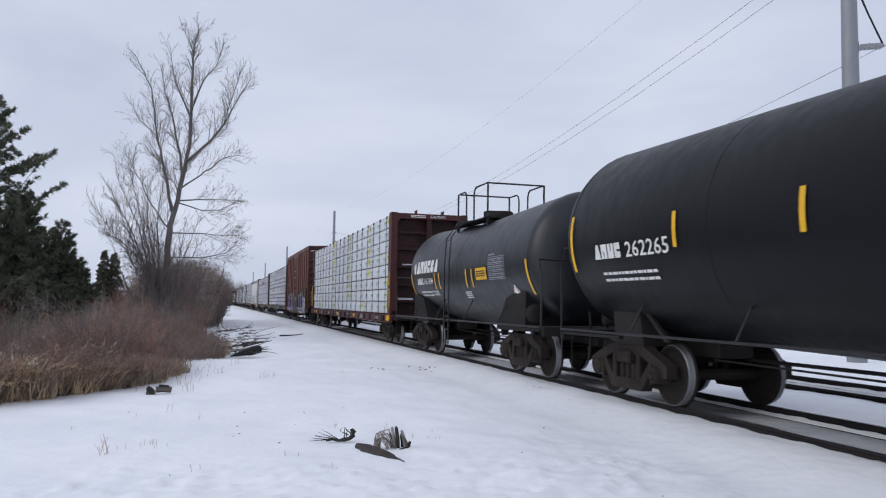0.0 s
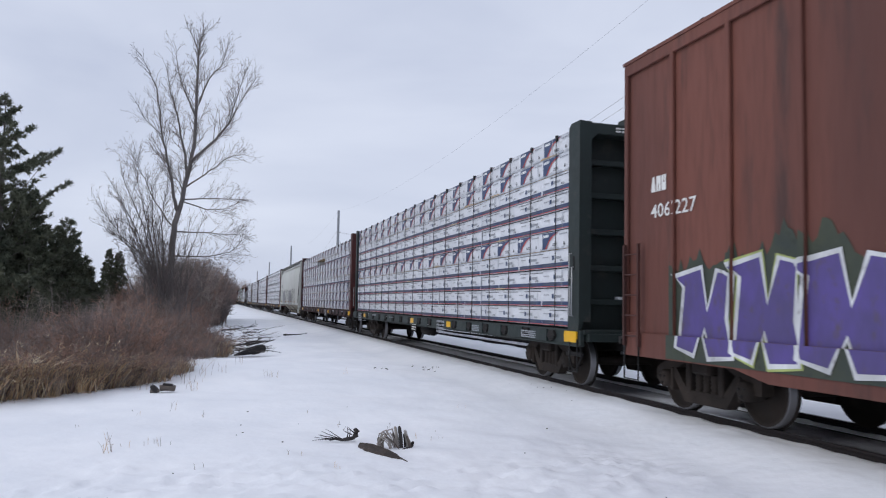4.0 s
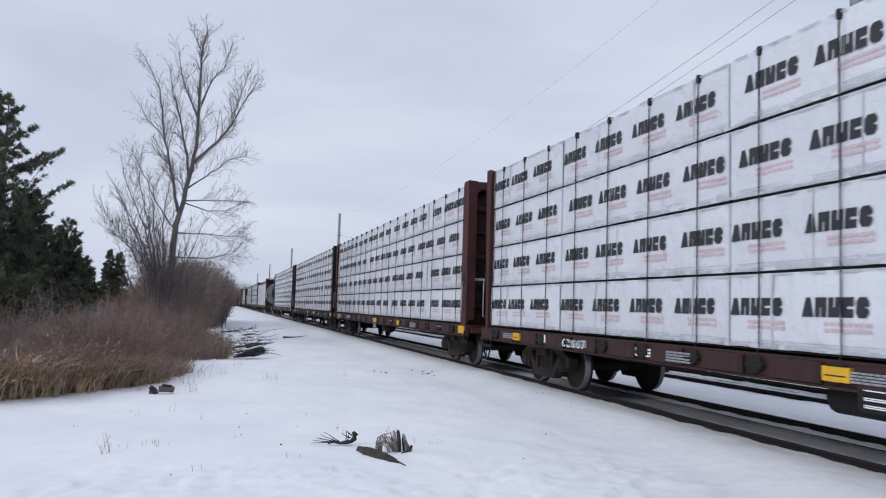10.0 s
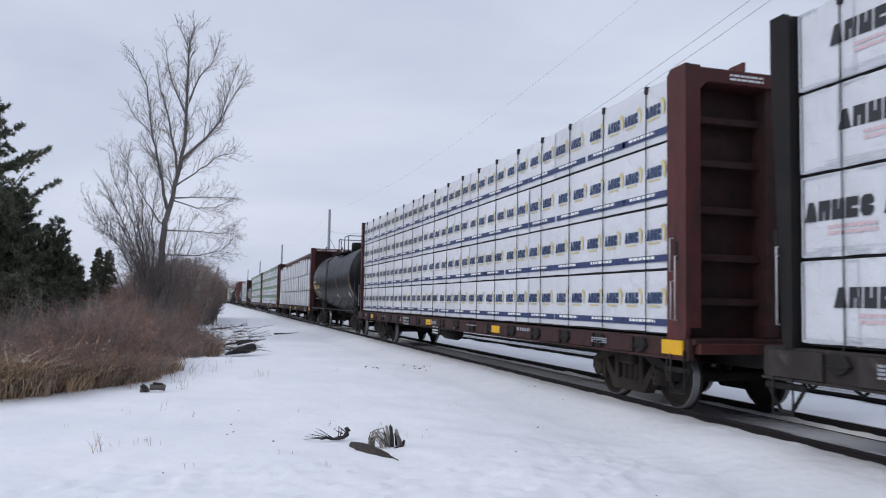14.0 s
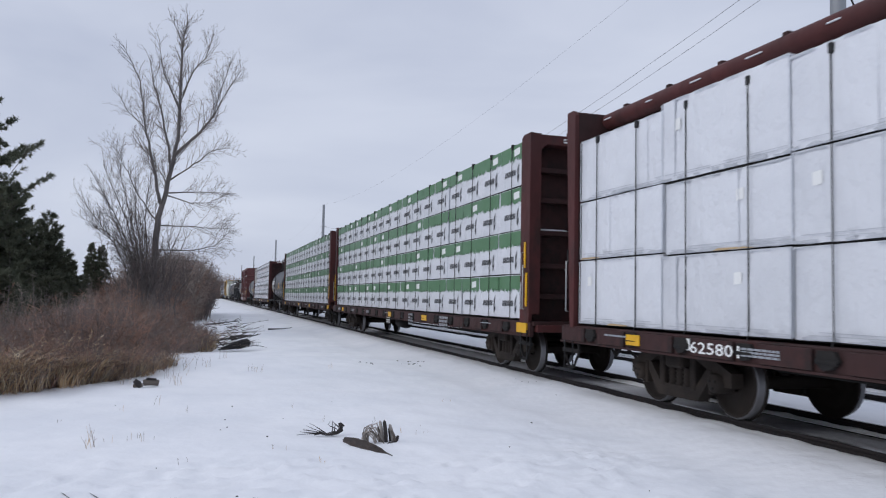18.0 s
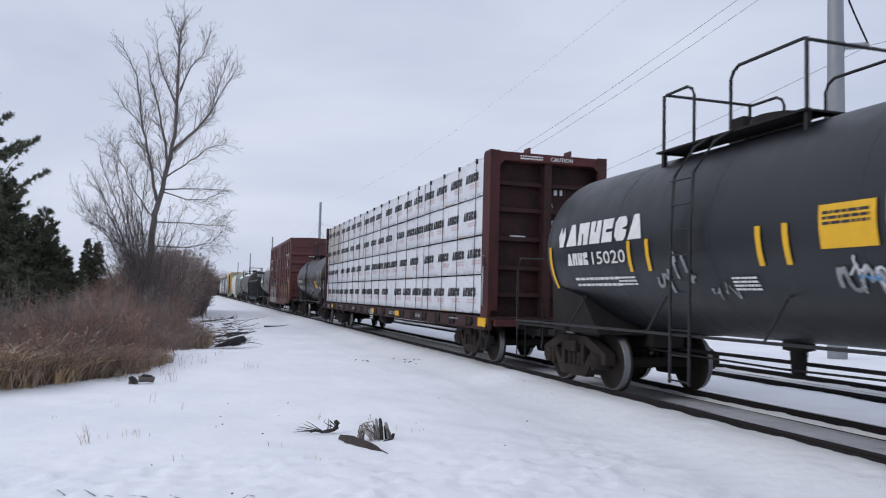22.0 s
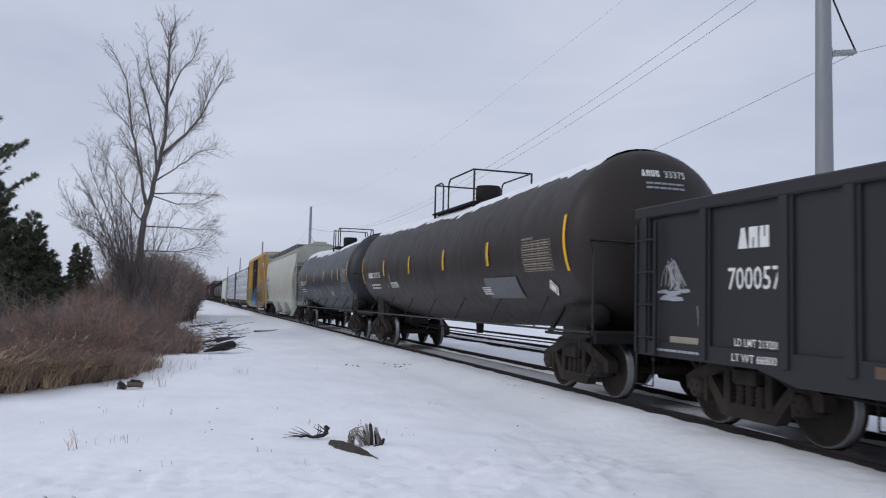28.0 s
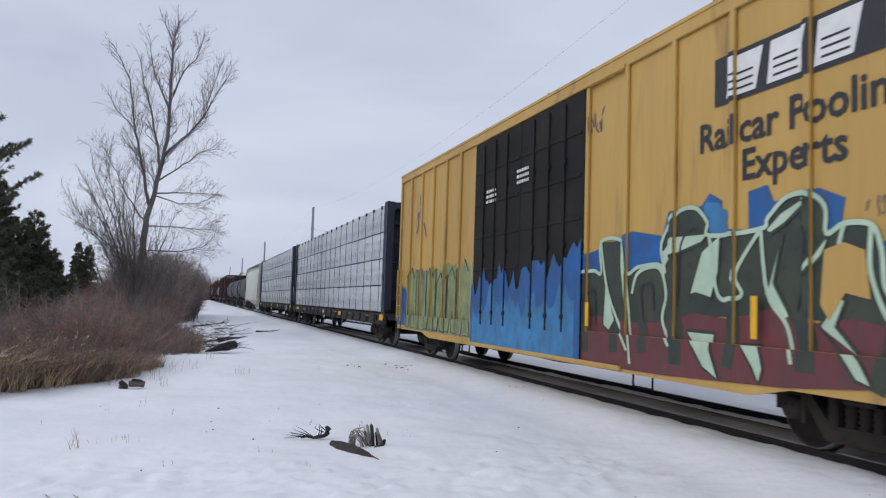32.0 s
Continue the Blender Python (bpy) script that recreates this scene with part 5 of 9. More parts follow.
# ---- box cars ----
def box_car(front, back, paint, label, end_paint, door, ribs, bottom=0.80, top=5.2, half=1.5, decorate=None, grid=False, black_doors=False, trucks=1.4):
    mid, h = (front + back) / 2, (back - front) / 2
    rng = random.Random(int(front * 3))
    c = railcar("box_car", label, "box car", mid)
    truck(c, -(h - trucks), mid), truck(c, h - trucks, mid)
    s = Shape().box(-half + 0.04, half - 0.04, -h + 0.05, h - 0.05, 1.05, top - 0.06, paint)
    body = part("body", s, c)
    d0, d1 = door[0] - mid, door[1] - mid
    rib_at = []
    for e in (-1, 1):
        s = Shape()
        s.box(e * (half - 0.03), e * (half + 0.015), -h, h, top - 0.2, top, paint, 0.01)
        s.prism([(-h, 1.1), (-h, bottom + 0.12), (-h + 2.6, bottom + 0.12), (-h + 3.2, bottom), (h - 3.2, bottom), (h - 2.6, bottom + 0.12), (h, bottom + 0.12), (h, 1.1)],
                e * (half - 0.04), e * (half + 0.01), paint)
        part("side_sill", s, c)
        n = ribs
        for seg0, seg1 in ((-h + 0.05, d0 - 0.05), (d1 + 0.05, h - 0.05)):
            k = max(2, round((seg1 - seg0) / (2 * h / n)))
            for i in range(k + 1):
                y = seg0 + (seg1 - seg0) * i / k
                if e < 0:
                    rib_at.append(-y)
                part("rib", Shape().box(e * (half - 0.04), e * (half + 0.02), y - 0.045, y + 0.045, 1.0, top - 0.15, paint, 0.012), c)
            if grid:
                for z in (1.62, 2.55, 3.3, 4.2):
                    part("rib", Shape().box(e * (half - 0.04), e * (half + 0.012), seg0, seg1, z - 0.035, z + 0.035, paint, 0.01), c)
    # sliding doors on both sides
    for e in (-1, 1):
        key = "soot" if black_doors else paint
        dm = (d0 + d1) / 2
        halves = ((d0, dm - 0.01), (dm + 0.01, d1)) if black_doors else ((d0, d1),)
        for a, b in halves:
            s = Shape().box(e * (half - 0.03), e * (half + 0.035), a, b, bottom + 0.1 if black_doors else 1.0, top - 0.25, key, 0.015)
            dr = part("door", s, c, "dull black plug door" if black_doors else "sliding door with lock rods")
            s = Shape()
            for t in (0.25, 0.5, 0.75):
                y = a + (b - a) * t
                s.tube([(e * (half + 0.065), y, 1.05), (e * (half + 0.065), y, top - 0.35)], 0.02, key, 6)
                for z in (1.3, 2.5, 3.9):
                    s.box(e * (half + 0.03), e * (half + 0.085), y - 0.05, y + 0.05, z - 0.04, z + 0.04, key)
            part("lock_rod", s, dr)
            for z in (1.5, 2.2, 2.9, 3.6, 4.3):
                part("rib", Shape().box(e * (half + 0.03), e * (half + 0.055), a + 0.06, b - 0.06, z - 0.03, z + 0.03, key, 0.008), dr)
        part("door_track", Shape().box(e * (half - 0.02), e * (half + 0.06), d0 - 1.2, d1 + 0.1, top - 0.24, top - 0.17, paint, 0.01), c)
        part("door_track", Shape().box(e * (half - 0.02), e * (half + 0.07), d0 - 1.2, d1 + 0.1, bottom + 0.02, bottom + 0.09, paint, 0.01), c)
    # corrugated ends
    for e in (-1, 1):
        s = Shape()
        n = 6 if black_doors or grid else 8
        for i in range(n):
            z0, z1 = 1.1 + (top - 1.75) * i / n, 1.1 + (top - 1.75) * (i + 1) / n
            zm = (z0 + z1) / 2
            roll = [(-0.05, z0), (0.0, z0 + 0.03), (0.085, zm - 0.05), (0.085, zm + 0.01), (0.0, z1 - 0.05), (-0.05, z1)] if black_doors else [(-0.05, z0), (0.0, z0 + 0.01), (0.07, z0 + 0.06), (0.075, z0 + 0.13), (0.005, z0 + 0.24), (0.0, z1 - 0.005), (-0.05, z1)]
            s.prism([(e * (h + a), z) for a, z in roll],
                    -half + 0.08, half - 0.08, end_paint)
        s.box(-half + 0.06, half - 0.06, e * (h - 0.05), e * (h + 0.02), top - 0.65, top - 0.02, "hopper" if black_doors else end_paint, 0.01)
        for x in (-1, 1):
            s.box(x * (half - 0.1), x * half, e * (h - 0.08), e * (h + 0.03), 1.0, top - 0.04, end_paint, 0.012)
        if e < 0 and not grid:
            write(s, "EXCESS HEIGHT CAR", -0.06, top - 0.36, 0.135, "ink" if black_doors else "label", lambda u, v: (u - half + 0.2, -h - 0.03, v), 1.0)
        if e < 0:
            for z in (4.0, 3.35, 2.8):
                bars(s, -0.3, z, 0.9, 1, 0.035, "label", lambda u, v: (u, -h - 0.085, v), rng)
        part("end_wall", s, c, "corrugated steel end")
        for z in ((2.62, 2.12, 1.78, 1.45) if grid or black_doors else (1.45,)):
            part("end_rail", Shape().tube([(-half + 0.08, e * (h + 0.02), z), (-half + 0.08, e * (h + 0.16), z), (half - 0.08, e * (h + 0.16), z), (half - 0.08, e * (h + 0.02), z)], 0.016, end_paint, 6), c)
        for x in ((-half + 0.08, -half + 0.5) if grid or black_doors else ()):
            part("end_post", Shape().box(x - 0.025, x + 0.025, e * (h + 0.13), e * (h + 0.18), 0.98, 2.66, end_paint, 0.006), c)
        s = Shape().box(-half + 0.1, half - 0.1, e * h, e * (h + 0.35), 0.98, 1.02, "soot")
        s.box(-half + 0.1, half - 0.1, e * (h + 0.30), e * (h + 0.36), 0.9, 1.02, "soot")
        part("end_platform", s, c)
        coupler(c, e * h, e * (h + 1.05))
        if grid and e < 0:
            for z in (1.02, 2.5):
                part("grab_iron", Shape().tube([(-half - 0.02, -h + 0.08, z), (-half - 0.07, -h + 0.08, z), (-half - 0.07, -h + 0.5, z), (-half - 0.02, -h + 0.5, z)], 0.011, "rod", 6), c)
        else:
            ladder(c, -half - 0.05, e * (h - 0.08), e * (h - 0.48), 0.9, 2.4, 5, end_paint)
        ladder(c, half + 0.05, e * (h - 0.02), e * (h - 0.42), 0.9, top - 0.05, 10, end_paint)
        s = Shape()
        for x in (-half - 0.03,):
            s.tube([(x, e * (h - 0.05), 0.95), (x, e * (h - 0.05), 0.42), (x, e * (h - 0.45), 0.42), (x, e * (h - 0.45), 0.95)], 0.014, "rod", 6)
        s.tube([(-half + 0.1, e * (h + 0.12), 1.9), (half - 0.1, e * (h + 0.12), 1.9)], 0.012, "rod", 6)
        part("step", s, c)
    # hand brake on the leading end
    s = Shape().box(half - 0.28, half + 0.06, -h - 0.2, -h - 0.06, top - 0.9, top - 0.15, "soot", 0.02)
    brake = part("brake_housing", s, c, "black hand brake housing")
    part("brake_wheel", Shape().tube([(half - 0.11 + 0.2 * math.cos(a), -h - 0.24, top - 1.0 + 0.2 * math.sin(a)) for a in [k * math.pi / 8 for k in range(17)]], 0.014, "soot", 6), brake)
    part("brake_rod", Shape().tube([(half - 0.1, -h - 0.13, top - 0.9), (half - 0.1, -h - 0.13, 0.95)], 0.012, "soot", 6), brake)
    # roof
    s = Shape().prism([(-h - 0.02, top - 0.03), (-h - 0.02, top + 0.02), (h + 0.02, top + 0.02), (h + 0.02, top - 0.03)], -half - 0.03, half + 0.03, paint)
    s.add([(-half, -h, top + 0.02), (0, -h, top + 0.07), (half, -h, top + 0.02), (-half, h, top + 0.02), (0, h, top + 0.07), (half, h, top + 0.02)],
          [(0, 1, 4, 3), (1, 2, 5, 4), (0, 2, 1), (3, 4, 5)], end_paint)
    roof = part("roof", s, c)
    s = Shape()
    for i in range(12):
        y = -h + 2 * h * (i + 0.5) / 12
        for x in (-1, 1):
            s.add([(x * half, y - 0.04, top + 0.05), (x * half, y + 0.04, top + 0.05), (0, y + 0.04, top + 0.10), (0, y - 0.04, top + 0.10)], [(0, 1, 2, 3)], end_paint)
    part("roof_rib", s, roof)
    # under the floor
    s = Shape().box(-0.3, 0.3, -h, h, 0.72, 1.05, "soot")
    for i in range(7):
        y = -h + 2 * h * (i + 0.5) / 7
        s.box(-half + 0.1, half - 0.1, y - 0.05, y + 0.05, 0.85, 1.05, "soot")
    s.tube([(-0.8, -h + 2.6, 0.6), (-0.8, 0, 0.45), (-0.8, h - 2.6, 0.6)], 0.02, "soot", 6)
    for y in (d0 - 1.5, d1 + 1.0):
        s.tube([(-1.2, y, 0.9), (-1.2, y, 0.35), (-1.2, y + 0.5, 0.35), (-1.2, y + 0.5, 0.9)], 0.018, "soot", 6)
    part("underframe", s, c)
    RIBBED[c.name] = (rib_at, (-d1, -d0), (1.62, 2.55, 3.3, 4.2) if grid else (), 1.1, 0.054)
    if decorate:
        decorate(c, body, mid, h, half, rng)
    return c


def ragged(s, u0, u1, v0, v1, key, x, rng, tear=0.3, step=0.16):
    """A band of overspray with a torn upper edge."""
    n = max(3, int((u1 - u0) / step))
    top = []
    lift = 0.0
    for i in range(n + 1):
        lift = lift * 0.75 + rng.uniform(-tear, tear) * 0.5
        top.append((u0 + (u1 - u0) * i / n, v1 + lift + rng.uniform(-0.06, 0.06)))
    for (a, ta), (b, tb) in zip(top, top[1:]):
        s.flat([(a, v0), (b, v0), (b, max(v0 + 0.02, tb)), (a, max(v0 + 0.02, ta))], x, key)


def spray_band(c, u0, u1, v0, v1, key, x, rng, tear=0.3, step=0.16):
    s = Shape()
    ragged(s, u0, u1, v0, v1, key, x, rng, tear, step)
    part("graffiti_ground", s, c, "band of overspray with a torn edge", kind="stuff")


def blob(s, u, v, w, tall, key, x, rng):
    """A soft round-cornered patch of spray."""
    n, ph = 18, rng.uniform(0, 6)
    pts = []
    for i in range(n):
        a = 2 * math.pi * i / n
        r = 0.5 * (1 + 0.12 * math.sin(3 * a + ph) + 0.1 * math.sin(5 * a + 2 * ph))
        pts.append((u + w / 2 + w * r * math.cos(a), v + tall / 2 + tall * r * math.sin(a)))
    s.flat(pts, x, key)


def bend(pts, closed=False, n=5):
    """A smooth curve through a few points."""
    m = len(pts)
    out = []
    for i in range(m if closed else m - 1):
        p = [pts[(i + k) % m] if closed else pts[min(m - 1, max(0, i + k))] for k in (-1, 0, 1, 2)]
        for j in range(n):
            t = j / n
            out.append(tuple(0.5 * (2 * p[1][a] + (p[2][a] - p[0][a]) * t + (2 * p[0][a] - 5 * p[1][a] + 4 * p[2][a] - p[3][a]) * t * t + (3 * p[1][a] - p[0][a] - 3 * p[2][a] + p[3][a]) * t ** 3) for a in (0, 1)))
    return out if closed else out + [tuple(pts[-1])]


def ribbon(s, run, width, key, x, low_key=None, low=0.0, closed=False):
    """A stroke of paint along a line; below `low` it may take another colour."""
    if closed:
        run = run + [run[0]]
    m = len(run)
    edge = []
    for i, p in enumerate(run):
        a, b = run[max(0, i - 1)], run[min(m - 1, i + 1)]
        if closed and i in (0, m - 1):
            a, b = run[-2], run[1]
        d = math.hypot(b[0] - a[0], b[1] - a[1]) or 1
        nx, ny = -(b[1] - a[1]) / d * width / 2, (b[0] - a[0]) / d * width / 2
        edge.append(((p[0] + nx, p[1] + ny), (p[0] - nx, p[1] - ny)))
    for i in range(m - 1):
        k = low_key if low_key and (run[i][1] + run[i + 1][1]) / 2 < low else key
        s.flat([edge[i][0], edge[i + 1][0], edge[i + 1][1], edge[i][1]], x, k)


def fat_stroke(run, width, fill, rim, halo, x, low_fill=None, low=0.0, rim_w=0.06, halo_w=0.035):
    """One swelling spray stroke with a bright rim and a dark outline, rounded at both ends."""
    s = Shape()
    for key, grow, dx, lk in ((halo, 2 * (rim_w + halo_w), 0.0, None), (rim, 2 * rim_w, 0.002, None), (fill, 0.0, 0.004, low_fill)):
        if not key:
            continue
        w = width + grow
        ribbon(s, run, w, key, x - dx, lk, low)
        for q, side in ((run[0], run[1]), (run[-1], run[-2])):
            a0 = math.atan2(q[1] - side[1], q[0] - side[0])
            cap = [(q[0] + w / 2 * math.cos(a0 + t), q[1] + w / 2 * math.sin(a0 + t)) for t in (-1.57, -0.9, -0.3, 0.3, 0.9, 1.57)]
            s.flat(cap, x - dx, lk if lk and q[1] < low else key)
    return s


def silhouette(pts, fill, rim, halo, x, rim_w=0.05, halo_w=0.12):
    """An angular patch of paint with a bright rim and a wider halo."""
    s = Shape()
    if halo:
        ribbon(s, pts, 2 * halo_w, halo, x, closed=True)
    s.flat(pts, x - 0.002, fill)
    ribbon(s, pts, 2 * rim_w, rim, x - 0.004, closed=True)
    return s


def scribble(s, u, v, w, tall, key, x, rng, strokes=6, thick=0.02):
    """Thin spray-can lines."""
    for k in range(strokes):
        a = u + w * (k + 0.2) / strokes
        wp = [(a + w / strokes * rng.uniform(-0.4, 1.1), v + tall * rng.uniform(0.0, 1.0)) for j in range(5)]
        run = []
        for (ax, ay), (bx, by), (cx, cy) in zip(wp, wp[1:], wp[2:]):
            for f in (0.0, 0.2, 0.4, 0.6, 0.8):
                m0, m1 = ((ax + bx) / 2, (ay + by) / 2), ((bx + cx) / 2, (by + cy) / 2)
                run.append(((1 - f) ** 2 * m0[0] + 2 * f * (1 - f) * bx + f * f * m1[0], (1 - f) ** 2 * m0[1] + 2 * f * (1 - f) * by + f * f * m1[1]))
        px, py = run[0]
        for qx, qy in run[1:]:
            dx, dy = qx - px, qy - py
            m = math.hypot(dx, dy) or 1
            nx, ny = -dy / m * thick / 2, dx / m * thick / 2
            s.flat([(px + nx, py + ny), (qx + nx, qy + ny), (qx - nx, qy - ny), (px - nx, py - ny)], x, key)
            px, py = qx, qy


# ---- covered hoppers ----
def hopper_car(front, back, label, bays, paint="hopper", decorate=None, end_key="hopperdark", lower="hopper", trucks=1.3, square=False):
    mid, h = (front + back) / 2, (back - front) / 2
    rng = random.Random(int(front * 5))
    c = railcar("hopper_car", label, "hopper car", mid)
    truck(c, -(h - trucks), mid), truck(c, h - trucks, mid)
    half, eave, up = 1.5, 4.25, 0.16 if square else 0.11
    sec = [(-half + 0.05, 1.25), (-half, 1.5), (-half, 2.1), (-half, 2.6), (-half, 2.85), (-half + 0.01, 3.1), (-half + 0.015, 3.42), (-half + 0.02, 3.6), (-half + 0.09, 4.1), (-half + 0.22, eave), (-half + 0.5, 4.42 + up), (-0.5, 4.56 + 1.4 * up)]
    if square:
        sec = [(-1.32, 1.25), (-1.36, 1.5), (-1.42, 1.8), (-1.46, 2.1), (-half, 2.6), (-half, 2.85), (-half, 3.1), (-half + 0.015, 3.42), (-half + 0.03, 3.6), (-half + 0.1, 4.1), (-half + 0.2, eave), (-half + 0.5, 4.42 + up), (-0.5, 4.56 + 1.4 * up)]
    sec += [(-x, z) for x, z in reversed(sec)]
    n = len(sec)
    walk_up = 0.05 if square else 0.0

    def back_by(z):
        """The end sheets slope inwards below and bulge in the middle."""
        if square:
            steps = ((1.25, 1.35), (1.5, 1.3), (2.1, 1.2), (2.6, 1.0), (2.85, 0.72), (3.1, 0.38), (3.42, 0.06), (9.0, 0.06))
            for (za, a), (zb, b) in zip(steps, steps[1:]):
                if z <= zb:
                    return a + (b - a) * max(0.0, z - za) / (zb - za)
        k = (z - 1.25) / 3.3
        return 1.15 + 0.55 * max(0.0, 1 - k * 1.35) - 0.75 * max(0.0, math.sin(min(1, max(0, k)) * math.pi)) ** 1.2

    pts = [(x, d * (h - back_by(z) if abs(x) > 0.6 or z < 4.5 or square else h - 1.1), z) for d in (-1, 1) for x, z in sec]
    s = Shape().add(pts, [(i, i + 1, i + 1 + n, i + n) for i in range(n - 1)], paint, True)
    body = part("body", s, c)
    for d, b in ((-1, 0), (1, n)):
        s = Shape()
        ring = pts[b:b + n]
        for i in range(n // 2 - 1):
            key = end_key if ring[i][2] < 3.55 else paint
            s.add([ring[i], ring[i + 1], ring[n - 2 - i], ring[n - 1 - i]], [(0, 1, 2, 3)], key)
        part("end_sheet", s, body, "sloped end sheet, darker grey below")
    for x in (-1, 1):
        part("side_sill", Shape().box(x * (half - (0.24 if square else 0.09)), x * (half - (0.15 if square else -0.02)), -h + 0.35, h - 0.35, 1.18, 1.34, paint, 0.012), c)
        part("eave", Shape().box(x * (half - 0.30), x * (half - 0.12), -h + 1.0, h - 1.0, eave - 0.02, eave + 0.09, paint, 0.02), c)
    for d in (-1, 1):
        y = d * h
        s = Shape()
        for x in (-1.42, 1.42):
            if square:
                s.box(x - 0.03, x + 0.03, y - d * 0.03, y + d * 0.03, 0.95, 4.3, paint, 0.008)
            else:
                s.box(x - 0.06, x + 0.06, y - d * 0.2, y, 0.95, 4.5, paint, 0.012)
            s.box(x - 0.05, x + 0.05, y - d * 1.2, y, 1.20, 1.34, paint, 0.01)
        s.box(-1.42, 1.42, y - d * 0.12, y, 1.0, 1.28, paint, 0.015)
        if not square:
            s.box(-1.42, 1.42, y - d * 0.1, y - d * 0.02, 4.42, 4.5, paint, 0.01)
        for x in (-0.45, 0.45):
            s.prism([(y - d * 0.1, 1.2), (y - d * 0.3, 1.2), (y - d * 1.35, 3.0), (y - d * 1.15, 3.0)], x - 0.05, x + 0.05, paint)
        s.box(-0.35, 0.35, y - d * 2.6, y, 0.72, 1.05, "soot" if lower != paint else paint, 0.02)
        part("end_frame", s, c)
        ladder(c, -1.5, y - d * 0.06, y - d * 0.62, 0.55, 3.08 if square else 1.9, 6 if square else 4, paint, label="grey steel ladder at the corner")
        s = Shape()
        for k in range(7 if square else 8):
            s.tube([(-1.36, y, 1.4 + k * 0.4), (-0.95, y, 1.4 + k * 0.4)], 0.013, paint, 6)
        s.box(-0.97, -0.93, y - d * 0.03, y + d * 0.02, 1.2, 4.3 if square else 4.5, paint)
        s.tube([(-1.5, y - d * 1.0, 1.4), (-1.5, y - d * 1.0, 2.5), (-1.5, y - d * 0.95, 2.9), (-1.5, y - d * 0.5, 3.0)], 0.016, paint, 6)
        s.tube([(-1.4, y + d * 0.02, 2.4), (1.4, y + d * 0.02, 2.4)], 0.013, paint, 6)
        part("grab_iron", s, c)
        coupler(c, y, y + d * 0.85)
    # discharge bays
    span = 2 * h - 3.6
    for i in range(bays):
        a, b = -h + 1.8 + span * i / bays, -h + 1.8 + span * (i + 1) / bays
        m = (a + b) / 2
        if square:
            m = -0.5 + (i - (bays - 1) / 2) * 4.7
            a, b = m - 1.5, m + 1.5
        s = Shape()
        tight = 0.03 if square else 0.32
        q = [(-1.42, a + tight), (-1.42, b - tight), (1.42, b - tight), (1.42, a + tight)]
        if square:
            q = [(-1.3, a - 0.5), (-1.3, b + 0.1), (1.3, b + 0.1), (1.3, a - 0.5)]
        foot = 1.02 if square else 0.62
        r = [(-foot, m - 0.52), (-foot, m + 0.52), (foot, m + 0.52), (foot, m - 0.52)]
        s.add([(x, y, 1.24) for x, y in q] + [(x, y, 0.52) for x, y in r], [(0, 1, 5, 4), (1, 2, 6, 5), (2, 3, 7, 6), (3, 0, 4, 7)], lower)
        s.box(-foot - 0.04, foot + 0.04, m - 0.56, m + 0.56, 0.36 if square else 0.38, 0.54, "hopperdark" if square else lower, 0.02)
        s.box(-foot - 0.1, foot + 0.1, m - 0.6, m + 0.6, 0.50, 0.55, lower)
        s.tube([(-0.9, m + 0.2, 0.45), (0.9, m + 0.2, 0.45)], 0.03, "soot", 6)
        bay = part("discharge_bay", s, c, "sloped discharge bay with sliding gate")
        if square:
            s = Shape()
            lean = lambda u, v: (-1.3 + (1.24 - v) * 0.28 / 0.72 - 0.006, -u, v)
            for k in range(9):
                cu, cv, w = -m + rng.uniform(-0.7, 0.6), rng.uniform(0.62, 1.1), rng.uniform(0.05, 0.16)
                ring = [(cu + w * math.cos(t * 0.7) * rng.uniform(0.6, 1.2), cv + w * 0.5 * math.sin(t * 0.7) * rng.uniform(0.5, 1.2)) for t in range(9)]
                s.add([lean(*q) for q in ring], [tuple(range(9))], ("hopperdark", "capsnow", "hoppertan")[k % 3])
            part("stain", s, bay, "smears of grime and snow", kind="stuff")
    rod = -0.3 if square else -1.1
    s = Shape().tube([(rod, -h + 2.6, 0.72), (rod, h - 2.6, 0.72)], 0.02, "soot", 6)
    part("brake_rod", s, c)
    # roof walk
    for x in (-1, 1):
        s = Shape()
        for k in range(9):
            s.box(x * (0.95 + k * 0.055) - 0.008, x * (0.95 + k * 0.055) + 0.008, -h + 0.05, h - 0.05, 4.60 + walk_up, 4.63 + walk_up, "grating")
        nb = int(2 * h / 0.09)
        for k in range(nb):
            y = -h + 2 * h * (k + 0.5) / nb
            s.box(x * 0.92, x * 1.42, y - 0.012, y + 0.012, 4.60 + walk_up, 4.625 + walk_up, "grating")
        part("roof_walk", s, c, "open steel grating walkway on the roof")
        for k in range(11):
            y = -h + 0.1 + (2 * h - 0.2) * k / 10
            s = Shape().box(x * 1.405, x * 1.435, y - 0.02, y + 0.02, 4.2, 4.63 + walk_up, paint)
            s.box(x * 0.9, x * 1.44, y - 0.02, y + 0.02, 4.57 + walk_up, 4.60 + walk_up, paint)
            part("bracket", s, c)
    s = Shape()
    for k in range(4):
        y = -h + 2 * h * (k + 0.5) / 4
        s.box(-0.38, 0.38, y - h / 4 + 0.2, y + h / 4 - 0.2, 4.56 + 1.4 * up, 4.68 + 1.4 * up, paint, 0.03)
    part("hatch_cover", s, c)
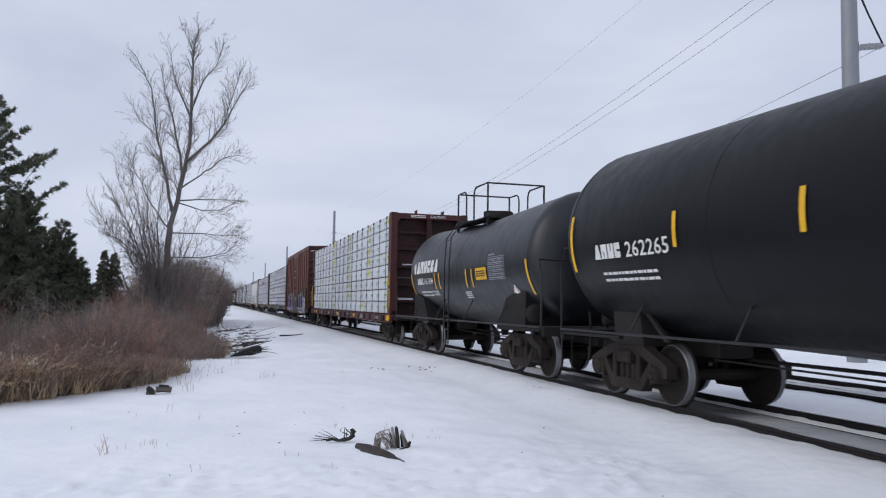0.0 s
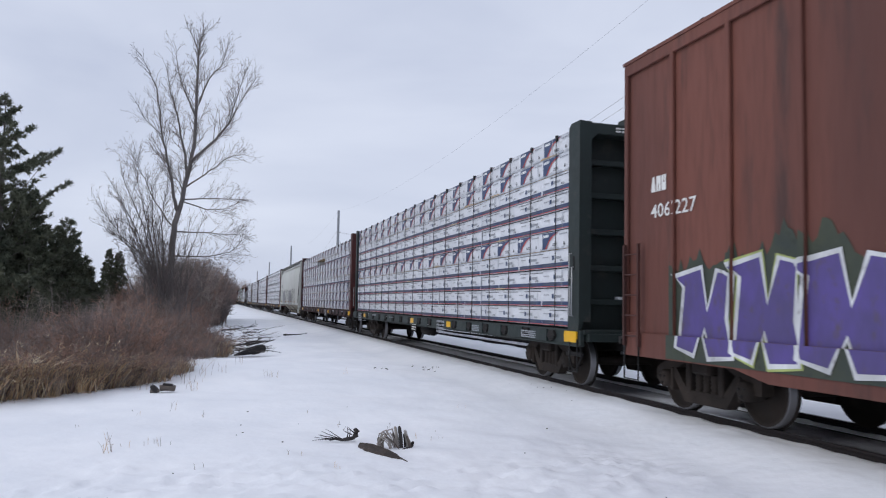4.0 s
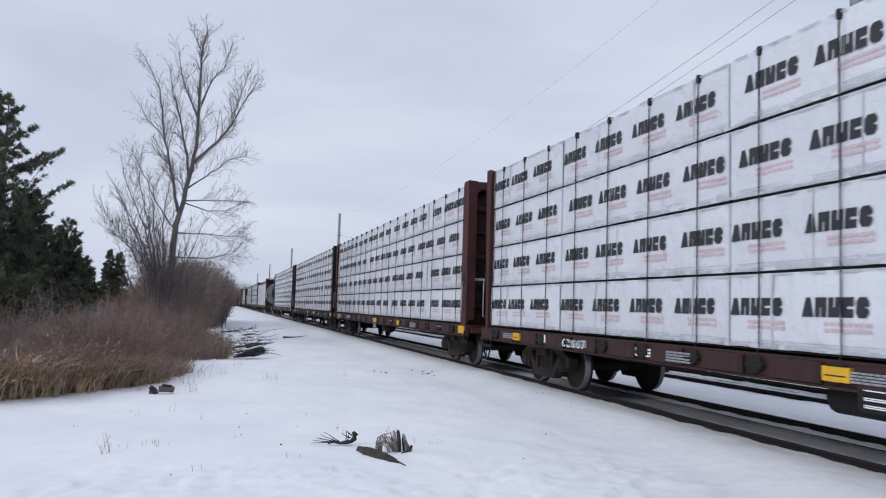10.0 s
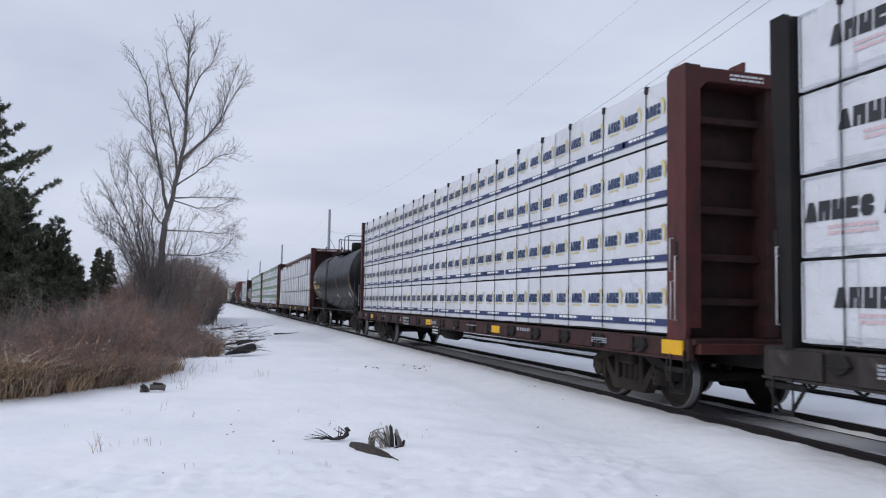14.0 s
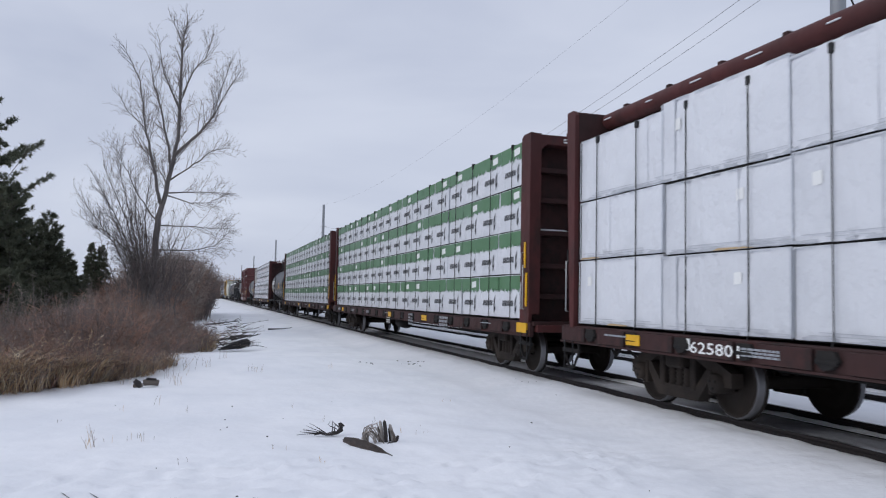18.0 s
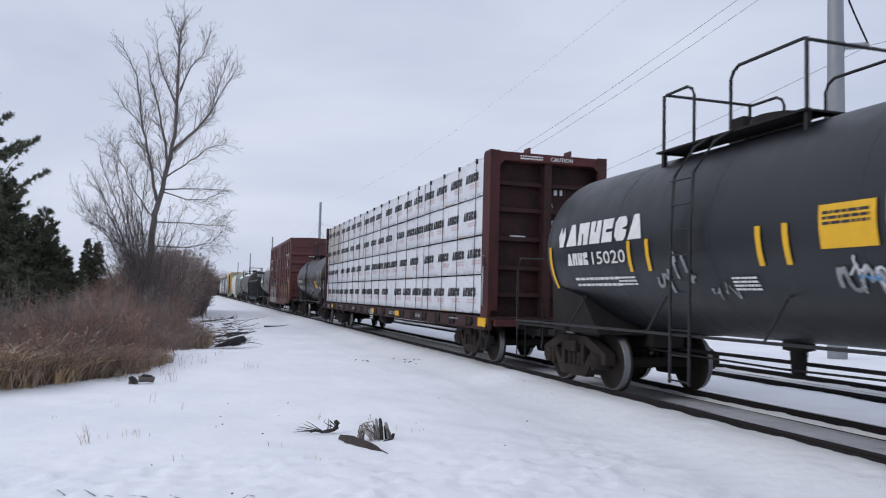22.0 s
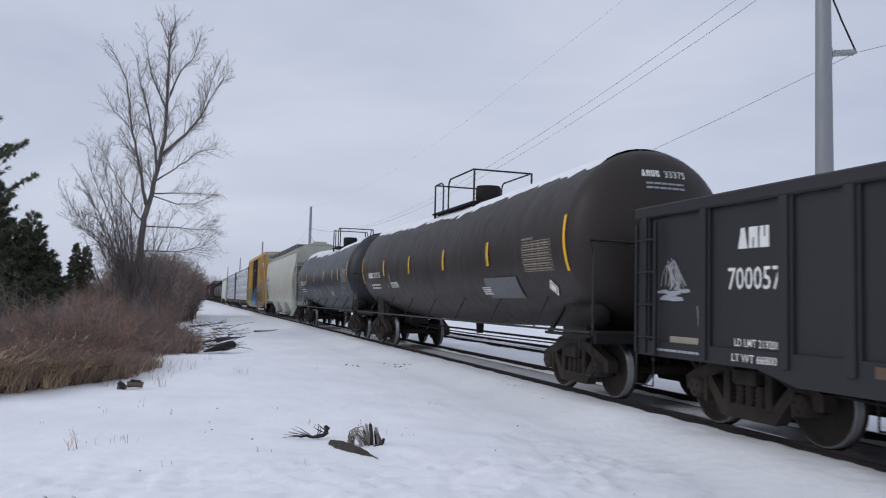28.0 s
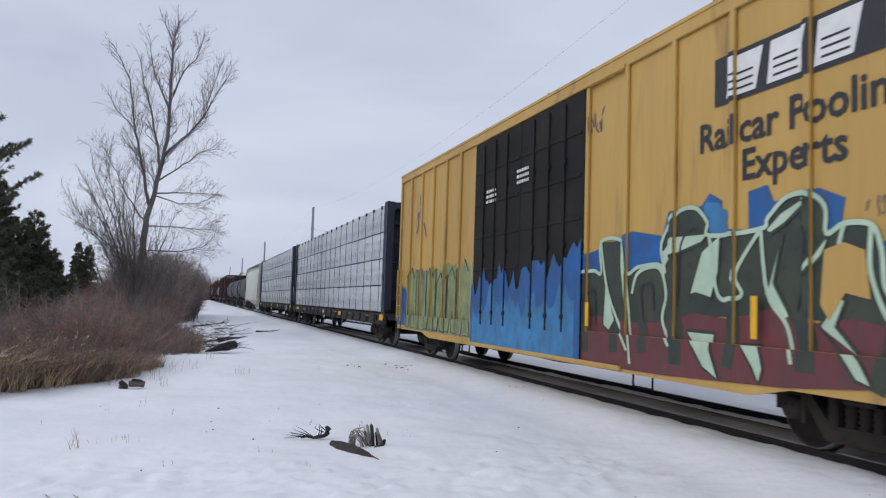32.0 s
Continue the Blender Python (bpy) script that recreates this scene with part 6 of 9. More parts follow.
    if square:
        # walk across the leading end
        s = Shape()
        for k in range(6):
            s.box(-1.42, 1.42, -h + 0.06 + k * 0.1, -h + 0.075 + k * 0.1, 4.60 + walk_up, 4.63 + walk_up, "grating")
        for k in range(32):
            s.box(-1.42 + k * 0.0915, -1.405 + k * 0.0915, -h + 0.05, -h + 0.6, 4.60 + walk_up, 4.625 + walk_up, "grating")
        part("roof_walk", s, c, "open steel grating walkway across the roof")
        # snow caught behind the eave
        for x in (-1, 1):
            s = Shape()
            n = int(2 * h / 0.12)
            for k in range(n):
                y0, y1 = -h + 0.5 + (2 * h - 1) * k / n, -h + 0.5 + (2 * h - 1) * (k + 1) / n
                r0, r1 = (0.03 + 0.035 * max(-0.6, noise.noise((y * 2.3, x, 7.0))) for y in (y0, y1))
                s.tube([(x * 1.25, y0, 4.33), (x * 1.25, y1, 4.33)], [r0, r1], "capsnow", 6, caps=False)
            part("snow", s, c, "thin crust of snow along the edge of the roof")
    if decorate:
        decorate(c, body, mid, h, half, rng)
    return c


# ---- gondola ----
def gondola(front, back, label):
    mid, h = (front + back) / 2, (back - front) / 2
    rng = random.Random(20)
    STAKES = [422.19, 420.91, 419.56, 418.7] + [417.85 - 1.03 * i for i in range(int((417.85 - front - 0.4) / 1.03) + 1)]
    STAKES += [y for y in (423.4, 424.6, 425.8) if y < back - 0.3]
    c = railcar("gondola_car", label, "gondola car", mid)
    truck(c, -(h - 1.8), mid), truck(c, h - 1.8, mid)
    for e in (-1, 1):
        s = Shape().box(e * 1.38, e * 1.42, -h, h, 0.9, 2.75, "gon")
        side = part("side", s, c, "faded black steel side")
        part("top_chord", Shape().box(e * 1.34, e * 1.5, -h - 0.02, h + 0.02, 2.68, 2.84, "gon", 0.02), c)
        s = Shape().prism([(-h, 0.82), (-h + 2.4, 0.82), (-h + 3.0, 0.68), (h - 3.0, 0.68), (h - 2.4, 0.82), (h, 0.82), (h, 1.02), (-h, 1.02)], e * 1.36, e * 1.46, "gon")
        part("side_sill", s, c)
        for y in STAKES:
            y = y - mid
            s = Shape().prism([(y - 0.11, 0.9), (y + 0.11, 0.9), (y + 0.11, 2.7), (y - 0.11, 2.7)], e * 1.40, e * 1.46, "gon")
            s.box(e * 1.45, e * 1.50, y - 0.06, y + 0.06, 0.85, 2.7, "gon", 0.015)
            part("stake", s, c)
    for e in (-1, 1):
        s = Shape().box(-1.4, 1.4, e * (h - 0.05), e * h, 0.95, 2.8, "gon")
        for z in (1.2, 1.6, 2.0, 2.4):
            s.box(-1.4, 1.4, e * h, e * (h + 0.09), z, z + 0.18, "gon", 0.03)
        part("end_wall", s, c)
        ladder(c, -1.52, e * (h - 0.1), e * (h - 0.55), 0.85, 2.6, 4, "gon")
        coupler(c, e * h, e * (h + 0.85))
        s = Shape().tube([(-1.48, e * (h - 0.05), 0.85), (-1.48, e * (h - 0.05), 0.42), (-1.48, e * (h - 0.45), 0.42), (-1.48, e * (h - 0.45), 0.85)], 0.014, "rod", 6)
        part("step", s, c)
    s = Shape().box(-1.36, 1.36, -h, h, 0.95, 1.02, "soot")
    s.box(-0.3, 0.3, -h, h, 0.7, 0.96, "soot")
    s.tube([(-0.9, -h + 2.8, 0.6), (-0.9, 0, 0.42), (-0.9, h - 2.8, 0.6)], 0.02, "soot", 6)
    for y in (-3, 0.5, 3.5):
        s.tube([(-1.2, y, 0.8), (-1.2, y, 0.36), (-1.2, y + 0.5, 0.36), (-1.2, y + 0.5, 0.8)], 0.016, "soot", 6)
    part("floor", s, c)
    s = Shape()
    on = wall(-1.426)
    u0 = mid - 420.42
    blocks(s, u0 + 0.08, 2.16, 0.52, 0.24, 3, "white", on)
    write(s, "700057", u0 - 0.09, 1.70, 0.36, "white", on, 0.86)
    write(s, "LD LMT 219200", u0 + 0.02, 1.05, 0.125, "white", on, 0.72)
    write(s, "LT WT 66800", u0 + 0.02, 0.88, 0.125, "white", wall(-1.466), 0.72)
    part("lettering", s, c, "white stencilled name, number and weights", kind="stuff")
    s = Shape()
    wear = random.Random(31)
    p0 = mid - 422.1
    for k in range(14):
        a = p0 + 0.45 + wear.uniform(-0.1, 0.12)
        ribbon(s, bend([(a - 0.12 + 0.03 * k, 1.75), (a, 2.0 + wear.uniform(0, 0.12)), (a + 0.12, 1.82), (a + 0.1 + wear.uniform(-0.1, 0.15), 1.7)]), 0.014, "g_silver", -1.4285 - 0.0002 * k)
    for k in range(8):
        blob(s, p0 + wear.uniform(0.05, 0.6), 1.6 + wear.uniform(-0.06, 0.06), 0.3, 0.05, "fadeink", -1.428 - 0.0002 * k, wear)
    s.rect(p0 + 0.45, 0.98, p0 + 1.05, 1.1, -1.4275, "hoppertan")
    ribbon(s, [(p0 + 1.02, 1.5), (p0 + 1.05, 1.2), (p0 + 1.08, 1.0)], 0.02, "g_silver", -1.429)
    bars(s, p0 + 0.2, 0.9, 0.9, 1, 0.03, "fadeink", wall(-1.466), wear)
    part("graffiti", s, c, "pale scratches, chalk and a rust-brown patch", kind="stuff")
    s = Shape()
    gu = lambda a: mid - a
    oval = bend([(gu(416.96), 2.03), (gu(417.2), 1.95), (gu(417.37), 1.63), (gu(417.32), 1.28), (gu(417.19), 1.03), (gu(416.96), 1.0)])
    s.flat(oval, -1.4265, "g_grey")
    ribbon(s, oval + [(gu(417.16), 0.7)], 0.03, "g_silver", -1.428)
    for repeat, jump in enumerate((0.0, 2.05, 4.1, 6.2)):
        for line in ([(416.72, 1.96), (416.49, 1.98), (416.42, 1.67), (416.28, 1.89), (416.05, 2.0), (415.88, 1.71), (415.84, 1.02)],
                     [(416.7, 1.96), (416.66, 1.39), (416.36, 1.41), (416.1, 1.25), (416.0, 1.05), (416.03, 1.48), (416.15, 1.55), (416.27, 1.42)],
                     [(416.61, 1.08), (416.36, 1.08), (416.25, 0.89), (416.26, 0.68)], [(416.06, 0.68), (416.0, 0.8), (415.95, 0.68)],
                     [(415.75, 1.93), (415.58, 2.02), (415.46, 1.92), (415.45, 1.63), (415.41, 1.32), (415.3, 1.7), (415.1, 2.0), (414.95, 1.6)], [(415.68, 1.3), (415.66, 1.0), (415.64, 0.69)],
                     [(415.35, 1.1), (415.2, 0.8), (415.0, 1.2), (414.85, 0.75)]):
            ribbon(s, bend([(gu(a - jump) + wear.gauss(0, 0.05 if repeat else 0.0), b + wear.gauss(0, 0.06 if repeat else 0.0)) for a, b in line]), 0.032, "g_silver", -1.4285)
    for a in (418.44, 415.5, 412.4):
        s.rect(gu(a), 0.87, gu(a - 0.48), 0.98, -1.468, "g_rust")
    part("graffiti", s, c, "thin white spray-paint scribbles", kind="stuff")
    s = Shape()
    s.rect(4.9, 1.25, 5.35, 1.42, -1.428, "yellow"), s.rect(4.9, 1.45, 5.35, 1.5, -1.428, "label")
    s.rect(1.75, 1.1, 2.35, 1.3, -1.427, "hoppertan")
    part("reflector", s, c, "faded yellow reflectors")
    return c


# ---- what is painted on each car ----
def tank_marks(number="", begin=0.0, end=0.0, base=2.18, colour="white", stripes=(), low=2.26, tall=0.48, bands=(2.03, 2.97), sign=None, label=None, extra=None, table=None, two=False, diamond=True, lines=()):
    """Numbers, stripes and small print, by their places along the train and their heights."""
    def draw(c, shell, on, mid, zc, r, rng, h):
        s = Shape()
        at = lambda place: mid - place
        if sign:
            a, b, v = sign
            w = a - b
            blocks(s, at(a), v, w, w * 0.155, 6, "white", on)
            e = at(a) - 0.30
            p = [(e + 0.06, v), (e + 0.2, v), (e + 0.26, v + 0.2), (e + 0.19, v + 0.36), (e + 0.13, v + 0.22), (e + 0.06, v + 0.36), (e, v + 0.2)]
            s.add([on(*q) for q in p], [tuple(range(len(p)))], "white")
        if begin:
            w = begin - end
            big = 0.215 * w / 2.0 if w > 1.7 else 0.2
            blocks(s, at(begin), base, w * 0.40, big, 4, colour, on)
            if number:
                write(s, number, at(begin) + w * 0.46, base, big * 1.4, colour, on, w * 0.54)
            if lines:
                bars(s, at(begin), base + 0.34, 0.93, 1, 0.07, colour, on, rng)
                for word, place, v, wide in lines:
                    write(s, word, at(place), v, 0.1, colour, on, wide)
            else:
                bars(s, at(begin) + 0.15, base - 0.26, w * 0.75, 2, 0.045, colour, on, rng, 2.4)
        front = mid - h
        bars(s, at(front + 4.9), 1.75, 0.45, 4, 0.028, colour, on, rng)
        if r < 1.45:
            bars(s, at(mid + h * 0.45), 1.8, 0.5, 3, 0.03, colour, on, rng)
        part("lettering", s, c, "stencilled numbers and small print on the tank", kind="stuff")
        d = r * 0.42
        if bands:
            lo, hi = ((z - zc) / r for z in bands)
            end_band(c, r, zc, -h + d + 0.05, lo, hi)
            end_band(c, r, zc, h - d - 0.14, lo, hi)
        reflectors(c, on, [at(p) - 0.04 for p in stripes], low, tall, 0.085, "yellow", two)
        if label:
            a, b, v0, v1 = label
            s = Shape()
            patch(s, at(a), v0, at(b), v1, "yellow", on)
            part("warning_label", s, c, "yellow warning label")
            s = Shape()
            bars(s, at(a) + 0.05, v1 - 0.1, (a - b) - 0.12, 3, 0.03, "ink", lambda u, v: tuple(q - (0.004 if k == 0 else 0) for k, q in enumerate(on(u, v))), rng)
            part("small_print", s, c)
        if diamond:
            a, v = at(front + 1.55), 1.72
            s = Shape()
            for t, key, dx in ((0.17, "label", 0.0), (0.13, "redink", 0.004), (0.10, "label", 0.008)):
                s.add([(x - dx, y, z) for x, y, z in (on(a + t, v), on(a, v + t), on(a - t, v), on(a, v - t))], [(0, 1, 2, 3)], key)
            part("placard", s, c, "diamond-shaped hazard placard")
        if table:
            data_table(c, on, at(table[0]), table[2], at(table[1]), table[3], table[4], rng)
        if extra:
            extra(c, on, zc, r, rng, h, mid)
    return draw


def data_table(c, on, u0, v0, u1, v1, key, rng):
    """A ruled table of small print, with a heading over it."""
    s = Shape()
    for i in range(7):
        v = v0 + (v1 - v0) * i / 6
        patch(s, u0, v - 0.006, u1, v + 0.006, key, on, 1)
    for i in (0, 2, 3, 4, 5):
        u = u0 + (u1 - u0) * i / 5
        patch(s, u - 0.006, v0, u + 0.006, v1, key, on, 4)
    for i in range(6):
        bars(s, u0 + 0.03, v0 + (v1 - v0) * (i + 0.3) / 6, (u1 - u0) * 0.92, 1, (v1 - v0) * 0.05, key, on, rng)
    bars(s, u0, v1 + 0.04, (u1 - u0) * 0.4, 1, 0.035, key, on, rng)
    part("data_table", s, c, "ruled table of small stencilled print")


def bent(flat_shape, on):
    """Lays a flat drawing on a tank."""
    flat_shape.v = [on(-y, z) for _, y, z in flat_shape.v]
    return flat_shape


def tag_extra(c, on, zc, r, rng, h, mid):
    for u, w, v, tall, key, n, thick in ((mid - 331.5, 0.9, 1.5, 0.75, "g_silver", 5, 0.05), (mid - 330.4, 0.6, 1.45, 0.3, "g_silver", 5, 0.02), (mid - 328.3, 1.0, 1.45, 0.55, "g_silver", 6, 0.05), (mid - 328.2, 1.2, 1.42, 0.6, "g_sky", 3, 0.03),
                                         (mid - 328.2, 1.1, 1.42, 0.6, "g_white", 6, 0.03)):
        g = Shape()
        scribble(g, u, v, w, tall, key, 0, rng, n, thick)
        part("graffiti", bent(g, on), c, "silver and blue spray-paint tag")


def notes_extra(c, on, zc, r, rng, h, mid):
    s = Shape()
    for k in range(13):
        bars(s, mid - 367.0 + 0.02 * k, 2.62 - 0.085 * k, 0.95 - 0.02 * k, 1, 0.022, "fadeink", on, rng)
    part("small_print", s, c, "paragraphs of small white print", kind="stuff")


def end_cap(zc, r, h):
    """Lays a drawing on the domed leading end of a tank."""
    d = r * 0.42
    return lambda u, v: (u, -h + d - (d + 0.012) * math.sqrt(max(0.0, 1 - (u * u + (v - zc) ** 2) / (r * r))), v)


def end_number(c, zc, r, h, number, u, v, rng):
    s = Shape()
    cap = end_cap(zc, r, h)
    blocks(s, u, v, 0.34, 0.115, 4, "white", cap)
    write(s, number, u + 0.42, v, 0.17, "white", cap, 0.42)
    bars(s, u + 0.05, v - 0.13, 0.72, 2, 0.035, "fadeink", cap, rng, 2.2)
    part("lettering", s, c, "small white number on the domed end", kind="stuff")


def dusty_extra(c, on, zc, r, rng, h, mid):
    end_number(c, zc, r, h, "33375", -0.42, zc + 1.0, random.Random(6))
    s = Shape()
    patch(s, mid - 428.4, 1.5, mid - 426.7, 1.98, "greypaint", on, 6)
    part("grey_patch", s, c, "patch of grey overpaint")
    s = Shape()
    data_table(c, on, mid - 426.2, 2.06, mid - 425.0, 2.6, "hoppertan", rng)
    bars(s, mid - 436.4, 2.0, 0.9, 5, 0.02, "white", on, rng)
    part("small_print", s, c)
    g = Shape()
    scribble(g, mid - 436.9, 1.75, 0.5, 0.6, "g_white", 0, rng, 2, 0.02)
    part("graffiti", bent(g, on), c, "thin white chalk marks")


def chalk_extra(c, on, zc, r, rng, h, mid):
    end_number(c, zc, r, h, "23509", -0.42, zc + 0.42, random.Random(8))
    data_table(c, on, mid - 444.32, 2.16, mid - 443.28, 2.66, "fadeink", random.Random(12))
    s = Shape()
    corners = [(mid - 444.54, 1.93), (mid - 444.03, 1.93), (mid - 443.86, 1.67), (mid - 444.37, 1.67)]
    for (a, b), (e, f) in zip(corners, corners[1:] + corners[:1]):
        s.add([on(a, b), on(e, f), on(e + 0.012, f + 0.012), on(a + 0.012, b + 0.012)], [(0, 1, 2, 3)], "fadeink")
    bars(s, mid - 445.1, 1.72, 0.42, 3, 0.025, "fadeink", on, rng)
    part("small_print", s, c, "chalky outline of a torn-off placard", kind="stuff")
    g = Shape()
    for line in ([(452.0, 1.9), (451.6, 2.05), (451.75, 1.75), (451.45, 1.62), (451.2, 2.0), (451.05, 1.66), (450.7, 1.8)], [(447.7, 1.95), (447.35, 2.1), (447.5, 1.85), (447.2, 1.8), (447.45, 1.55), (447.0, 1.6)],
                 [(446.9, 1.8), (446.55, 2.12), (446.6, 1.7), (446.2, 1.95), (446.3, 1.55)]):
        ribbon(g, bend([(mid - a, b) for a, b in line]), 0.022, "g_silver", 0)
    scribble(g, mid - 450.2, 1.55, 0.45, 0.5, "g_white", 0, rng, 2, 0.03)
    scribble(g, mid - 453.4, 1.65, 0.6, 0.35, "g_silver", 0, rng, 5, 0.018)
    part("graffiti", bent(g, on), c, "thin white chalk marks")
    wet = random.Random(3)
    chalk_streaks(c, on, mid, wet, [(wet.uniform(443.5, 456.8), wet.uniform(1.9, 2.55), wet.uniform(0.25, 0.7)) for _ in range(46)])


# ---- the train, car by car ----
A4 = [("inked", 1)] * 4
tank_car(-3.9, 12.75, 1.61, 4.22, "jet", (-2.7, 11.1), "black tank car with white number and yellow reflectors",
         marks=tank_marks("262265", 11.19, 9.07, 2.2, stripes=(8.92, 6.58, 4.2, 1.9)), platform=(2.6, 5.2), sag=0.17)
tank_car(13.9, 24.75, 1.38, 3.85, "black", (15.6, 23.75), "short black tank car with top walkway and large white owner's sign",
         marks=tank_marks("16184", 23.39, 21.6, 2.04, stripes=(21.4, 20.96, 18.5, 18.05), low=1.88, tall=0.46, bands=(1.65, 2.4), sign=(23.4, 21.06, 2.38), label=(17.75, 16.98, 2.05, 2.34), table=(16.84, 15.81, 2.04, 2.55, "fadeink")), platform=(18.6, 21.1, 1.1, 4.6), frame=(13.6, 26.0), sag=0.14)
lumber_car(27.47, 49.71, "red", "red", [("tealed", 1)] * 8, "red bulkhead flat car with eight tiers of white-wrapped lumber")


def deco_purple(c, body, mid, h, half, rng):
    x = -half - 0.026
    u = -(67.64 - mid) + 0.35
    spray_band(c, -6.7, -1.6, 0.78, 2.15, "g_murk", x + 0.004, rng, 0.3, 0.07)
    spray_band(c, 1.65, 4.9, 0.68, 2.2, "g_murk", x + 0.004, rng, 0.35, 0.07)
    spray_band(c, 4.8, h - 0.05, 0.78, 2.3, "g_murk", x + 0.0035, rng, 0.35, 0.07)
    spray_band(c, -1.6, 1.6, 0.72, 1.7, "g_murk", x - 0.045, rng, 0.5, 0.07)
    # far piece: tall angular figures, nearly all rim
    for k, (a, w, tall) in enumerate(((-6.45, 1.15, 2.0), (-5.3, 1.1, 2.1), (-4.2, 1.3, 2.08), (-2.95, 1.25, 2.15))):
        pts = [(a, 0.95), (a + 0.12, tall - 0.25), (a - 0.08, tall - 0.1), (a + 0.45 * w, tall), (a + 0.55 * w, tall - 0.55), (a + 0.72 * w, tall - 0.05), (a + w, tall - 0.12), (a + 0.95 * w, 1.35), (a + 1.05 * w, 0.88), (a + 0.62 * w, 0.84), (a + 0.5 * w, 1.2), (a + 0.36 * w, 0.86)]
        part("graffiti_letter", silhouette(pts, "g_purple", "g_white", "g_lime" if k % 2 else None, x - 0.004 - 0.001 * (k % 2), 0.035, 0.07), c)
    # near piece: one broad purple body cut by white lines
    pts = [(1.62, 1.0), (1.5, 1.45), (1.62, 1.78), (2.38, 1.98), (2.48, 1.84), (2.72, 1.82), (3.05, 1.98), (3.58, 2.12), (3.66, 1.8), (3.9, 1.86), (4.34, 2.05), (4.62, 1.74), (4.9, 1.46), (4.72, 1.2), (4.55, 1.08), (4.66, 0.78), (3.9, 0.72), (3.8, 0.8), (2.1, 0.72), (2.05, 1.02)]
    part("graffiti_letter", silhouette(pts, "g_purple", "g_white", "g_lime", x - 0.003, 0.035, 0.08), c)
    s = Shape()
    for k, line in enumerate(([(2.05, 1.6), (2.2, 1.05), (2.45, 0.85)], [(2.42, 1.68), (2.66, 1.5), (2.62, 1.05), (2.45, 0.9)], [(2.9, 1.75), (2.98, 1.3), (2.82, 0.8)], [(3.2, 1.62), (3.16, 1.1), (3.42, 0.85)], [(3.2, 1.3), (3.5, 1.25)],
                              [(3.62, 1.8), (3.5, 1.3), (3.68, 0.85)], [(3.9, 1.55), (3.98, 1.1), (3.9, 0.8)], [(4.1, 1.6), (4.45, 1.5), (4.3, 1.2), (4.0, 1.15)], [(2.0, 1.75), (1.85, 1.3), (2.02, 1.0)])):
        ribbon(s, bend(line), 0.035, "g_white", x - 0.009 - 0.0005 * k)
    for line in ([(1.7, 0.98), (4.6, 1.0)], [(2.0, 0.7), (4.6, 0.68)]):
        ribbon(s, line, 0.02, "pale", x - 0.0145)
    part("graffiti_line", s, c, "white spray lines across the purple", kind="stuff")
    s = Shape()
    for k in range(48):
        r = rng.uniform(0.05, 0.2)
        blob(s, rng.choice((rng.uniform(4.85, 5.15), rng.uniform(6.3, 7.6))), rng.uniform(0.8, 2.1), r, r * rng.uniform(0.9, 1.3), rng.choice(("g_olive", "g_lime", "g_lime", "g_olive")), x - 0.0004 * k, rng)
    for k in range(5):
        blob(s, 5.3 + rng.uniform(0, 0.6), rng.uniform(1.85, 2.2), 0.3, 0.25, "g_dark", x - 0.0002 * k, rng)
    part("graffiti", s, c, "lime and olive spots of spray paint", kind="stuff")
    # a plain white cup
    cup = [(5.15, 1.55), (5.22, 1.78), (5.5, 1.86), (5.95, 1.74), (6.22, 1.6), (6.2, 1.45), (6.1, 1.0), (6.05, 0.72), (5.45, 0.7), (5.28, 1.05)]
    part("graffiti_letter", silhouette(cup, "g_white", "g_dark", None, x - 0.02, 0.022), c, "plain white cup shape with a black outline")
    s = Shape()
    ribbon(s, bend([(5.18, 1.56), (5.6, 1.52), (6.2, 1.5)]), 0.03, "g_dark", x - 0.026)
    ribbon(s, bend([(6.16, 1.42), (6.55, 1.3), (6.6, 0.95), (6.42, 0.7), (6.2, 0.8)]), 0.17, "g_dark", x - 0.02)
    ribbon(s, bend([(6.16, 1.42), (6.55, 1.3), (6.6, 0.95), (6.42, 0.7), (6.2, 0.8)]), 0.12, "g_white", x - 0.022)
    scribble(s, 6.25, 1.95, 1.0, 0.4, "g_lime", x - 0.02, rng, 9, 0.025)
    ribbon(s, bend([(6.2, 2.25), (6.5, 2.42), (6.8, 2.36), (7.1, 2.46), (7.35, 2.3)]), 0.05, "g_olive", x - 0.02)
    part("graffiti", s, c, "outlines and scrawl of spray paint", kind="stuff")
    s = Shape()
    for k in range(9):
        blob(s, rng.uniform(-1.5, 1.2), rng.uniform(0.75, 1.6), rng.uniform(0.08, 0.3), rng.uniform(0.15, 0.5), rng.choice(("g_silver", "hoppertan", "g_dark", "g_olive")), x - 0.05 - 0.001 * k, rng)
    part("graffiti", s, c, "pale patches of spray paint", kind="stuff")
    s = Shape()
    write(s, "406 227", u + 0.25, 2.75, 0.28, "white", wall(x), 1.1)
    blocks(s, u + 0.25, 3.12, 0.4, 0.22, 3, "white", wall(x))
    bars(s, -1.0, 3.25, 1.8, 1, 0.07, "white", wall(-half - 0.064), rng)
    bars(s, -0.6, 3.75, 0.9, 1, 0.05, "white", wall(-half - 0.064), rng)
    part("lettering", s, c, kind="stuff")
    part("reflector", Shape().box(-half - 0.03, -half - 0.02, -h + 0.1, -h + 0.2, 1.1, 2.25, "yellow"), c, "tall yellow reflector at the corner")


